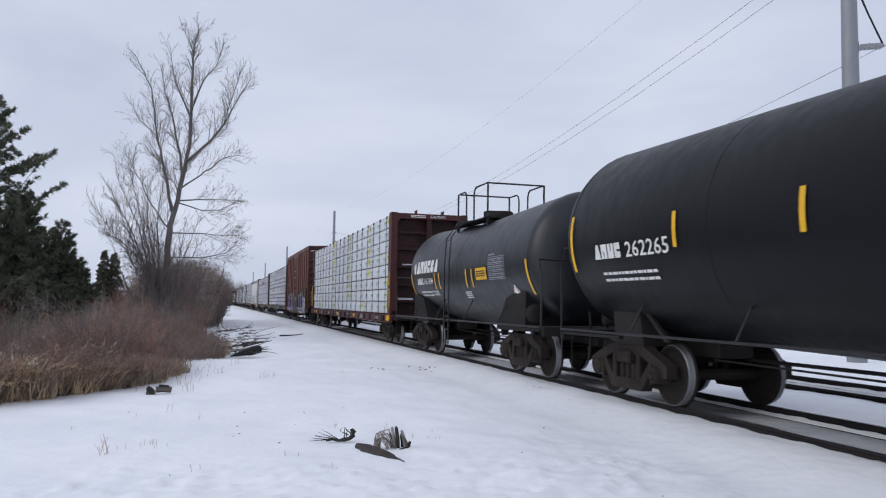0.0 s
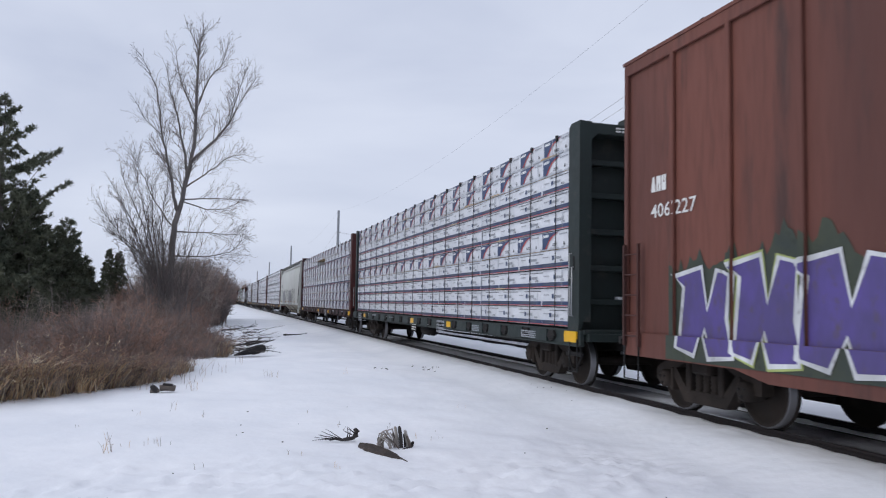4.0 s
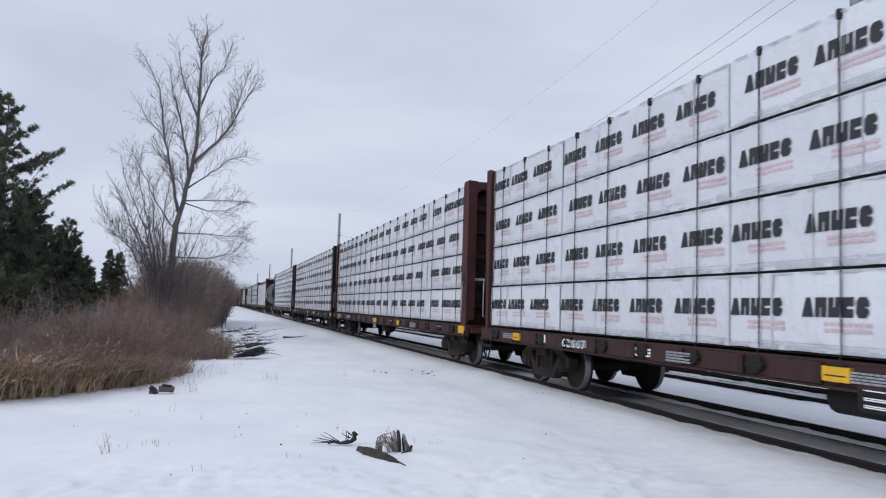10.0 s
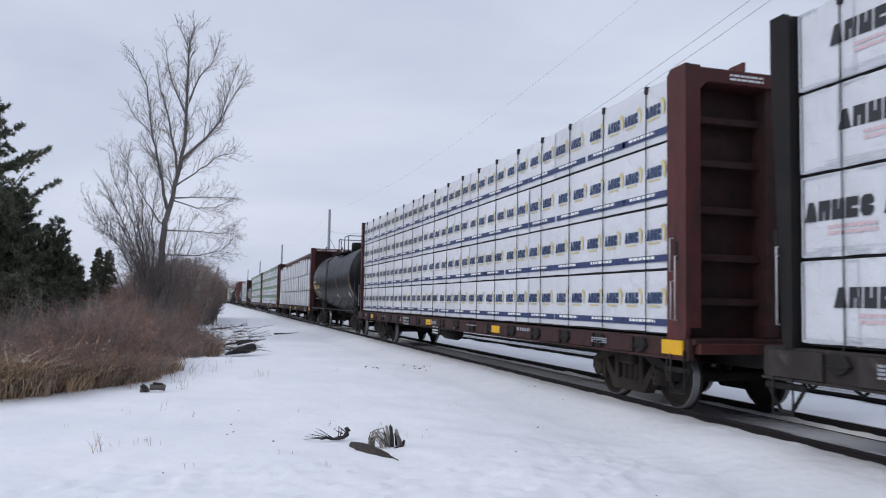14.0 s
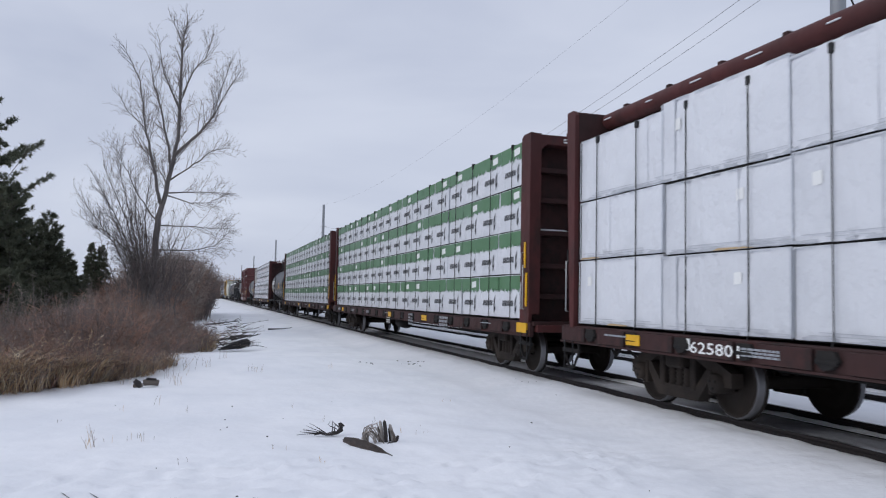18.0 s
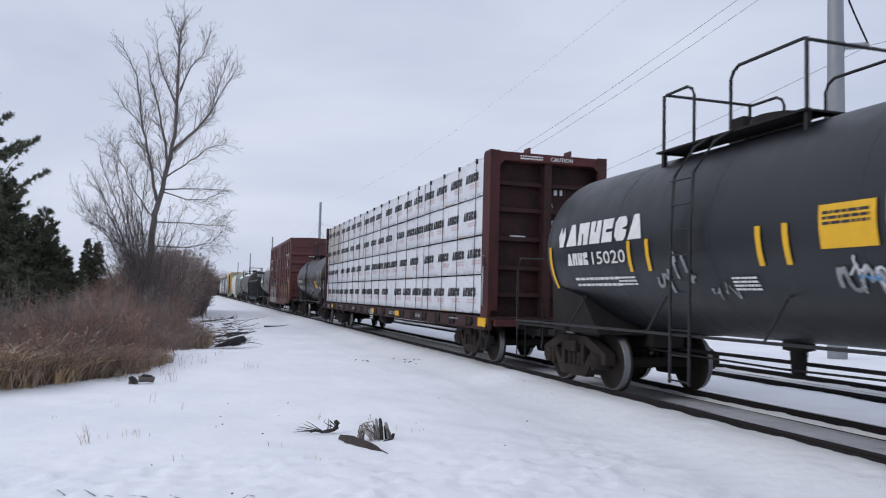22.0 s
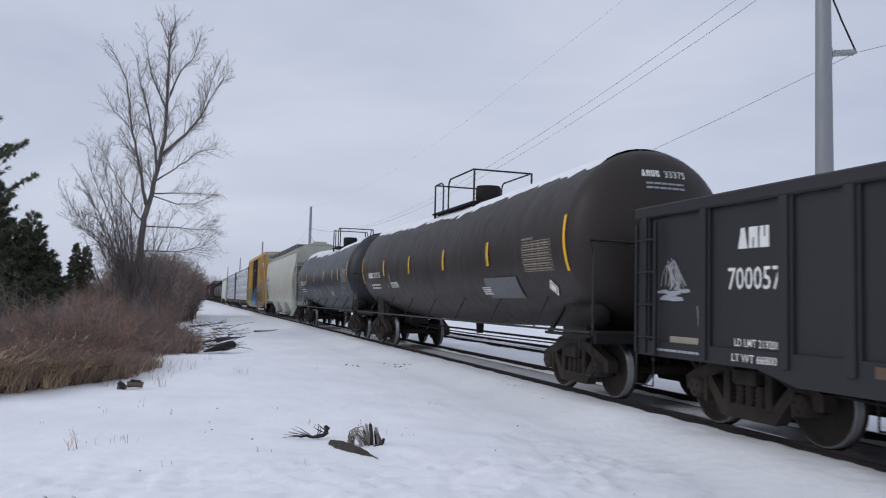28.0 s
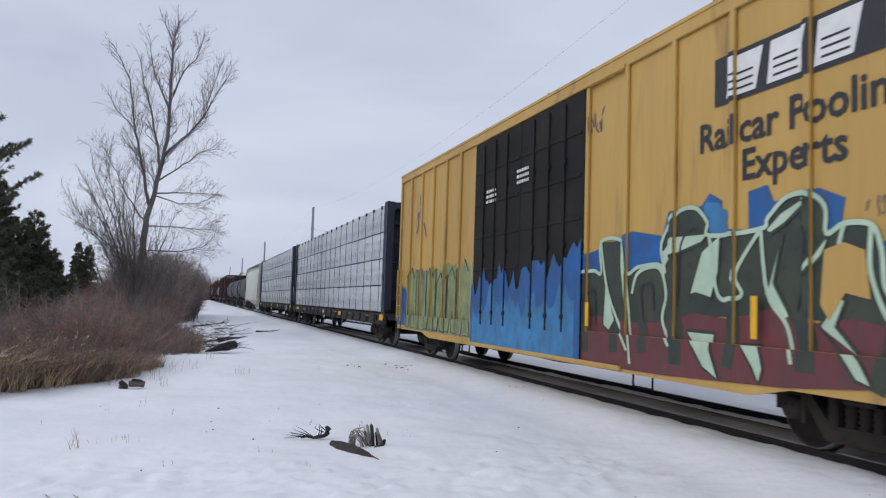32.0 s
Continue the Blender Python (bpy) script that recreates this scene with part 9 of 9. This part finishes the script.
for x, y, sc in ((-1.55, 17.3, 1.15), (-1.25, 17.6, 1.0), (-1.75, 17.7, 1.2), (-0.95, 18.4, 0.85), (-0.78, 18.8, 0.8), (-0.05, 27.0, 1.3), (0.05, 28.2, 1.4), (-0.15, 30.0, 1.2), (-3.0, 15.2, 1.1), (-2.4, 15.8, 1.1)):
    plant("dry_grass", GRASS[int(x * 10) % 3], "tussock of dry straw-coloured grass", "grass", "dry grass along the thicket", x, y, sc)
for k in range(46):
    if k < 30:
        y = 52 + 22 * k / 30 + vrng.uniform(-1, 1)
        x = -1.55 + (y - 52) * 0.026 - vrng.random() ** 1.2 * 2.3
        sc = vrng.uniform(0.92, 1.15) * (0.85 if x > -1.7 + (y - 52) * 0.02 else 1.0)
    else:
        y = 78 + 14 * (k - 30) + vrng.uniform(-3, 3)
        x = -0.9 + (y - 78) * 0.014 - vrng.random() * 5
        sc = vrng.uniform(0.8, 1.1)
    plant("tall_shrub", BUSHES[k % 3], "tall dense leafless brown shrub along the railway", "shrub", "far hedge beside the railway", x, y, sc, 1.0, -0.3)
for k in range(34):
    y = 40 + 16 * vrng.random()
    x = -1.9 + (y - 40) * 0.02 - vrng.random() ** 1.1 * 6.0
    plant("shrub", SHRUBS[k % 6], "leafless grey-brown shrub in a dense thicket", "shrub", "thicket beside the railway", x, y, vrng.uniform(1.25, 1.8))

for k in range(9):
    plant("tall_shrub", BUSHES[k % 3], "distant bare trees at the end of the track", "shrub", "far trees by the railway", 3.0 + k * 1.3, 290 + 12 * vrng.random(), vrng.uniform(1.5, 2.1), 1.0, -0.3)


def conifer(name, label, at, height, seed, radius, whorls, bushy=1.0, bare=0.1, rise=0.35, tuft=0.26):
    """Whorls of limbs turned up at the ends, hung with brush-like tufts of needles."""
    rng = random.Random(seed)
    trunk, crown = Shape(), Shape()
    trunk.tube([(0, 0, -0.3), (0.05, 0, height * 0.5), (0, 0.05, height)], [height * 0.018, height * 0.011, 0.015], "bark", 7)

    def brush(p, d, size):
        d = d.normalized()
        for q in range(18):
            v = (d * rng.uniform(0.2, 1.3) + Vector((rng.gauss(0, 1), rng.gauss(0, 1), rng.gauss(0, 1))) * 0.62).normalized() * size * rng.uniform(0.6, 1.1)
            sliver(crown, p + d * size * rng.uniform(-0.4, 0.5), p + v, 0.026, "needle", rng.uniform(0, 6.3))

    for w in range(whorls):
        f = bare + (1 - bare) * (w + rng.random() * 0.6) / whorls
        z = height * f
        full = radius * ((1 - f) if tuft < 0.22 else min(1.0, (1 - f) * (2.4 if height > 9 else 1.25)) ** 0.75)
        for b in range(rng.choice((3, 4, 5))):
            reach = full * rng.uniform(0.55, 1.2) + 0.12
            a = rng.uniform(0, 2 * math.pi)
            out = Vector((math.cos(a), math.sin(a), 0))
            base = Vector((0, 0, z))
            mid = base + out * reach * 0.55 + Vector((0, 0, reach * rise * 0.25))
            tip = base + out * reach + Vector((0, 0, reach * rise * rng.uniform(0.7, 1.2)))
            trunk.tube([base, mid, tip], [0.028, 0.018, 0.008], "bark", 3, caps=False)
            n = max(2, int(reach * 4.2 * bushy))
            for i in range(n):
                g = 0.22 + 0.78 * (i + rng.random()) / n
                m = base.lerp(mid, g * 2) if g < 0.5 else mid.lerp(tip, g * 2 - 1)
                side = Vector((-out.y, out.x, 0)) * rng.choice((-1, 1)) * rng.uniform(0.05, 0.45) * (1.15 - g) * reach * 0.8
                m = m + side + Vector((0, 0, rng.uniform(-0.05, 0.16)))
                brush(m, out * 0.7 + side * 0.8 + Vector((0, 0, 0.7)), tuft * rng.uniform(0.8, 1.15))
            brush(tip, out + Vector((0, 0, 0.8)), tuft)
    brush(Vector((0, 0, height)), Vector((0, 0, 1)), tuft)
    t = thing(name, label, "tree", "conifers behind the thicket", at)
    part("trunk", trunk, t)
    part("crown", crown, t, "dark green needle clumps")
    return t


PINES = [(-9.45, 38, 10.6, 2.35, 0.5, 2.4), (-11.1, 37.5, 11.5, 3.1, 0.45, 2.2), (-8.35, 38.6, 6.5, 1.5, 0.8, 2.3), (-8.9, 39, 6.6, 2.0, 0.4, 2.2), (-9.6, 36.5, 5.4, 2.2, 0.35, 2.4), (-7.9, 40, 4.9, 1.6, 0.5, 2.4),
         (-7.0, 39.5, 5.4, 1.25, 0.6, 2.4), (-7.9, 36.8, 3.6, 1.5, 0.4, 2.6), (-7.0, 39, 4.4, 1.2, 0.35, 2.4), (-6.6, 40, 3.7, 1.0, 0.3, 2.4), (-8.3, 37.5, 5.2, 1.5, 0.4, 2.2), (-6.3, 38, 2.6, 0.9, 0.3, 2.6), (-6.25, 40.5, 3.3, 1.0, 0.3, 2.4), (-5.6, 39, 2.3, 0.9, 0.3, 2.4), (-10.6, 35.5, 4.2, 2.0, 0.3, 2.4), (-8.8, 35.0, 3.0, 1.6, 0.3, 2.4), (-7.4, 34.5, 2.6, 1.5, 0.3, 2.4), (-10.0, 34, 2.8, 1.7, 0.3, 2.4), (-11.6, 34.5, 3.6, 1.9, 0.3, 2.4), (-6.2, 36, 2.3, 1.2, 0.3, 2.4), (-12.2, 36, 7.4, 2.9, 0.35, 1.5), (-14.2, 39, 11.0, 3.3, 0.4, 1.2), (-16.8, 41, 12.0, 3.4, 0.4, 1.0), (-9.6, 44, 7.4, 2.6, 0.35, 1.3)]
for k, (x, y, tall, rad, rise, thick) in enumerate(PINES):
    conifer("pine_tree", "dark green pine with uneven tufted limbs", pose(x, y, -0.4), tall, 40 + k, rad, 9 + int(tall * (1.5 if tall < 9 else 1.05)), thick, 0.03 if tall < 9 else 0.08, rise)
for k, (x, y, tall, rad) in enumerate([(-6.15, 48, 4.55, 0.9), (-5.65, 48.4, 4.4, 0.9)]):
    conifer("spruce_tree", "small dark pointed spruce", pose(x, y, -0.4), tall, 60 + k, rad, 40, 2.6, 0.02, 0.0, 0.15)


# ---- dead wood and stray things on the snow ----
def stick(s, rng, p, d, length, r, key, forks=2):
    pts, q, dd = [p], p.copy(), d.normalized()
    for i in range(3):
        dd = (dd + Vector((rng.gauss(0, 0.12), rng.gauss(0, 0.12), rng.gauss(0, 0.04)))).normalized()
        q = q + dd * length / 3
        pts.append(q.copy())
    s.tube(pts, [r, r * 0.8, r * 0.55, r * 0.25], key, 4)
    for k in range(forks):
        b = pts[1].lerp(pts[3], rng.random())
        stick(s, rng, b, dd + Vector((rng.gauss(0, 0.6), rng.gauss(0, 0.6), rng.uniform(-0.05, 0.2))), length * 0.45, r * 0.5, key, forks - 2)


def on_snow(x, y, up=0.0):
    return pose(x, y, ground_height(x, y) + up)


drng = random.Random(9)
# torn stump: a basket of curled pale strips and a few thick splinters
st = thing("broken_stump", "weathered splintered stump with curled grey strips, in the snow", "stump", "", on_snow(2.1, 9.38, -0.02) @ Matrix.Scale(0.86, 4))
for k in range(11):
    s = Shape()
    a = k / 10
    y = -0.10 + 0.2 * drng.random()
    x0, x1, top = -0.22 + 0.10 * a + drng.gauss(0, 0.008), -0.06 + 0.14 * a, 0.19 + 0.06 * math.sin(a * 3) + drng.gauss(0, 0.02)
    pts = [(x0, y, -0.02), (x0 - 0.005, y, top * 0.55), (x0 + 0.03, y, top * 0.9), (x0 * 0.6 + x1 * 0.4, y - 0.02, top), (x0 * 0.2 + x1 * 0.8, y - 0.04, top * 0.6), (x1, y - 0.05, top * 0.15)]
    lean = drng.uniform(-0.05, 0.05)
    pts = [(x + lean * z / 0.2 + drng.gauss(0, 0.006), yy + drng.gauss(0, 0.012), z) for x, yy, z in pts]
    w = drng.uniform(0.6, 1.15)
    s.tube(pts, [0.013 * w, 0.015 * w, 0.014 * w, 0.013 * w, 0.011 * w, 0.006], "palewood" if k % 3 else "deadwood", 5)
    part("strip", s, st)
for x, y, lean, tall, r, key in ((0.09, 0.02, -0.05, 0.33, 0.026, "palewood"), (0.13, -0.03, -0.04, 0.34, 0.03, "darkwood"), (0.16, 0.05, -0.05, 0.25, 0.022, "deadwood"), (0.24, 0.0, -0.06, 0.28, 0.028, "palewood"),
                                 (0.27, -0.04, -0.07, 0.20, 0.022, "deadwood"), (0.21, 0.05, -0.03, 0.22, 0.022, "darkwood"), (0.05, 0.06, -0.03, 0.24, 0.018, "deadwood"), (0.29, 0.04, 0.02, 0.11, 0.024, "darkwood"), (-0.24, 0.03, -0.02, 0.08, 0.02, "darkwood")):
    s = Shape().tube([(x, y, -0.05), (x + lean * 0.4, y, tall * 0.5), (x + lean, y - 0.01, tall * 0.93), (x + lean * 1.1, y - 0.01, tall)], [r * 0.9, r, r * 0.85, r * 0.3], key, 6)
    part("splinter", s, st)
s = Shape().tube([(0.06, -0.2, 0.0), (0.14, -0.15, 0.035), (0.26, -0.1, 0.05)], [0.012, 0.018, 0.014], "darkwood", 6)
part("root", s, st, "dark root lying on the snow")
tw = thing("dead_branch", "dark forked dead branch lying on the snow", "branch", "", on_snow(1.6, 9.85, 0.0))
s = Shape()
s.tube([(-0.20, 0, 0.03), (-0.12, 0.02, 0.045), (-0.05, 0, 0.025), (0.03, -0.02, 0.04), (0.09, 0, 0.045), (0.14, 0.01, 0.085), (0.15, 0, 0.12), (0.12, 0.01, 0.15), (0.10, 0, 0.155)], [0.012, 0.02, 0.017, 0.028, 0.024, 0.036, 0.033, 0.028, 0.008], "darkwood", 7, smooth=False)
for k in range(5):
    stick(s, drng, Vector((0.02 + 0.03 * k, 0, 0.05 + 0.02 * k)), Vector((drng.uniform(-0.9, 0.1), drng.gauss(0, 0.4), drng.uniform(0.2, 1))), 0.09 + 0.05 * drng.random(), 0.008, "darkwood", 1)
for k in range(7):
    stick(s, drng, Vector((-0.17 + 0.02 * k, 0, 0.04)), Vector((-1, drng.gauss(0, 0.25), 0.02 + 0.09 * k)), 0.24 + 0.02 * drng.random(), 0.007, "darkwood", 0)
part("limb", s, tw)
bd = thing("rotten_plank", "rotten brown plank half sunk in the snow", "plank", "", on_snow(1.9, 8.95))
s = Shape()
n = 14
ang = math.atan2(8.45 - 9.43, 2.10 - 1.70)
top = [(-0.53 + 1.06 * i / n, 0.062 * min(1.0, 0.4 + i / 4, (n - i) / 9) + drng.uniform(-0.012, 0.012) * (i < n)) for i in range(n + 1)]
low = [(u, -w * drng.uniform(0.8, 1.1)) for u, w in top]
ring = top + low[::-1]
pts = []
for z in (-0.06, 0.022):
    for u, w in ring:
        pts.append((u * math.cos(ang) - w * math.sin(ang), u * math.sin(ang) + w * math.cos(ang), z + 0.03 * (0.3 - u) + 0.03 * (w > 0) - (0.055 * max(0.0, (u + 0.1) / 0.63) ** 2 + 0.02 * max(0.0, -(u + 0.35) / 0.2) if z > 0 else 0)))
m = len(ring)
s.add(pts, [tuple(range(m - 1, -1, -1)), tuple(range(m, 2 * m))] + [(i, (i + 1) % m, (i + 1) % m + m, i + m) for i in range(m)], "brownwood")
part("board", s, bd)
lg = thing("fallen_log", "dark wet log lying behind the rise of snow", "log", "", pose(1.05, 27.0, -0.36))
s = Shape().tube([(-0.5, -0.35, 0.0), (-0.15, -0.1, 0.07), (0.25, 0.3, 0.15), (0.48, 0.5, 0.19)], [0.02, 0.09, 0.15, 0.13], "blackwood", 7, smooth=False)
part("trunk", s, lg)
s = Shape()
for k in range(4):
    stick(s, drng, Vector((-0.35 + 0.2 * k, -0.25 + 0.2 * k, 0.15)), Vector((0.8, 0.3, 0.22 - 0.1 * k)), 0.9, 0.018, "darkwood", 2)
part("snag", s, lg)
for k in range(2):
    ck = thing("wood_chunk", "short weathered log chunk at the thicket edge", "log", "", on_snow(-1.06 + 0.2 * k, 15.35 + 0.1 * k, 0.0) @ Matrix.Scale(0.8, 4))
    s = Shape()
    if k:
        s.tube([(-0.17, 0, 0.10), (0.0, 0.02, 0.12), (0.17, 0, 0.09)], [0.07, 0.085, 0.07], "deadwood", 8)
        s.tube([(-0.1, -0.05, 0.2), (0.12, -0.04, 0.18)], [0.03, 0.025], "darkwood", 5)
    else:
        s.tube([(-0.10, 0, 0.17), (-0.02, 0, 0.09), (0.04, 0.02, 0.02)], [0.05, 0.075, 0.06], "darkwood", 7)
        s.tube([(-0.12, 0.02, 0.04), (0.08, 0, 0.06)], [0.045, 0.05], "deadwood", 6)
    part("chunk", s, ck)
for k in range(58):
    y = 27 + 20 * drng.random() ** 1.2
    x = -0.15 + (y - 27) * 0.035 + drng.random() ** 1.2 * (1.3 + (y - 27) * 0.035)
    br = thing("fallen_branch", "bare broken branch strewn on the snow", "branch", "branches strewn beside the railway", pose(x, y, ground_height(x, y) + 0.02))
    s = Shape()
    stick(s, drng, Vector((0, 0, 0.02)), Vector((drng.choice((-1, 1)) * drng.uniform(0.3, 1), drng.uniform(-1.2, 1.2), drng.uniform(0.0, 0.22))), drng.uniform(0.4, 1.25), drng.uniform(0.01, 0.024), drng.choice(("darkwood", "deadwood", "deadwood", "brush")), 3)
    part("limb", s, br)
for x, y, dx, dy, up, L in ((1.1, 31.5, 1, 0.25, 0.34, 0.9), (1.1, 32.5, 1, 0.1, 0.14, 0.9), (0.5, 31, 1, 0.3, 0.2, 1.2), (3.2, 40, 1, 0.1, 0.02, 0.9), (0.2, 45, 1, 0.4, 0.12, 1.6)):
    br = thing("fallen_branch", "dark dead branch lying on the snow", "branch", "branches strewn beside the railway", on_snow(x, y, 0.02))
    s = Shape()
    stick(s, drng, Vector((0, 0, 0.03)), Vector((dx, dy, up)), L, 0.045, "darkwood", 3)
    part("limb", s, br)


def weed(x, y, seed, n, tall, spread):
    rng = random.Random(seed)
    s = Shape()
    for k in range(n):
        px, py = rng.gauss(0, spread), rng.gauss(0, spread)
        L = tall * rng.uniform(0.4, 1.0)
        key = "straw" if rng.random() < 0.35 else "brush"
        b = (px + rng.gauss(0, 0.12) * L, py + rng.gauss(0, 0.12) * L, L * 0.5)
        s.tube([(px, py, -0.05), b, (2 * b[0] - px + rng.gauss(0, 0.06) * L, 2 * b[1] - py, L)], [0.0028, 0.0022, 0.001], key, 3, caps=False)
        s.tube([b, (b[0] + rng.gauss(0, 0.14) * L, b[1], b[2] + 0.28 * L)], [0.002, 0.001], key, 3, caps=False)
    ob = tagged(new("weed", s.mesh("weed")), "few thin dead weed stalks in the snow", "weed", "weeds in the snow", "stuff")
    ob.matrix_basis = on_snow(x, y)


for k, (x, y, n, tall, spread) in enumerate([(-1.17, 9.66, 6, 0.27, 0.04), (-1.04, 9.8, 5, 0.12, 0.07), (-0.76, 10.1, 4, 0.1, 0.06), (-0.57, 9.88, 3, 0.12, 0.03), (-0.18, 12.2, 2, 0.12, 0.03), (-0.62, 13.0, 2, 0.2, 0.04), (-1.07, 12.5, 2, 0.08, 0.04), (-1.76, 11.5, 2, 0.06, 0.04),
                                             (2.75, 9.9, 6, 0.07, 0.14), (2.3, 10.6, 4, 0.08, 0.1), (1.7, 10.9, 2, 0.10, 0.05), (1.1, 17.7, 9, 0.2, 0.12), (2.9, 18.2, 3, 0.22, 0.04), (0.6, 20.3, 4, 0.45, 0.06), (0.18, 18.5, 5, 0.35, 0.12), (-0.45, 16.0, 8, 0.38, 0.12), (-0.75, 17.0, 8, 0.35, 0.2),
                                             (-0.3, 18.2, 8, 0.4, 0.25), (-1.35, 16.1, 8, 0.35, 0.15), (5.2, 19.7, 6, 0.06, 0.2), (4.0, 12.6, 3, 0.06, 0.05), (1.4, 12.5, 2, 0.07, 0.04), (0.9, 9.0, 3, 0.06, 0.05), (1.3, 8.3, 3, 0.08, 0.06), (-0.1, 8.6, 2, 0.06, 0.05)]):
    weed(x, y, 300 + k, n, tall, spread)
for k in range(44):
    if k < 16:
        x, y = 5.3 + drng.gauss(0, 0.17), 19.8 + drng.gauss(0, 0.5)
    elif k < 22:
        x, y = 4.05 + drng.gauss(0, 0.1), 19.55 + drng.gauss(0, 0.2)
    elif k < 30:
        x, y = 6.25 - 0.5 * drng.random() ** 2, drng.uniform(5.5, 16)
    else:
        x, y = drng.uniform(-1.5, 6.0), drng.uniform(6, 14)
    r = drng.uniform(0.010, 0.034) if k < 22 else drng.uniform(0.006, 0.015)
    s = Shape()
    s.lathe([(-r * 0.6, r * 0.5), (-r * 0.1, r), (r * 0.4, r * 0.7), (r * 0.6, r * 0.1)], "gravel", 7, "z", False)
    s.v = [(a * drng.uniform(0.8, 1.3), b * drng.uniform(0.8, 1.2), c) for a, b, c in s.v]
    ob = tagged(new("stone", s.mesh("stone")), "small dark stone lying on the snow", "stone", "stones scattered on the snow")
    ob.matrix_basis = on_snow(x, y, 0.004)
# the bare wet edge of the road, a thin broken line in the snow
edge = Shape()
x = -1.1
while x < 0.35:
    L = drng.uniform(0.05, 0.35)
    pts = []
    for i in range(5):
        u = x + L * i / 4
        v = 7.17 - 0.40 * (u + 0.5) + 0.012 * math.sin(u * 21)
        w = 0.003 + 0.007 * math.sin(math.pi * i / 4) * drng.uniform(0.6, 1.2)
        h = max(ground_height(u, v - w), ground_height(u, v + w)) + 0.004
        pts += [(u, v - w, h), (u, v + w, h)]
    edge.add(pts, [(2 * i, 2 * i + 2, 2 * i + 3, 2 * i + 1) for i in range(4)], "gravel")
    x += L + drng.uniform(0.0, 0.15)
tagged(new("road_edge", edge.mesh("road_edge")), "thin dark edge of wet road showing through snow", "road", kind="structure")




# ---- movement ----
def motions():
    """The train rolls past at about fifteen metres a second; its wheels turn while they pass near the camera."""
    for car, mid in CARS:
        walk(car, [(t, pose(TRACK_X, mid - gone(t), 0)) for t in range(33)])
    for wheel, y, place in WHEELS:
        near = [n for n in range(0, 961) if 2.0 < place - gone(n / 30) < 42.0]
        if not near:
            continue
        spins = [n for n in range(max(0, near[0] - 1), min(960, near[-1] + 1) + 1)]
        first = gone(spins[0] / 30)
        rows = [(n / 30, pose(0, y, 0.457, math.degrees((gone(n / 30) - first) / 0.46) % 360)) for n in spins]
        if spins[0] > 0:
            rows.insert(0, (0.0, rows[0][1]))
        if spins[-1] < 960:
            rows.append((32.0, rows[-1][1]))
        walk(wheel, rows)


motions()
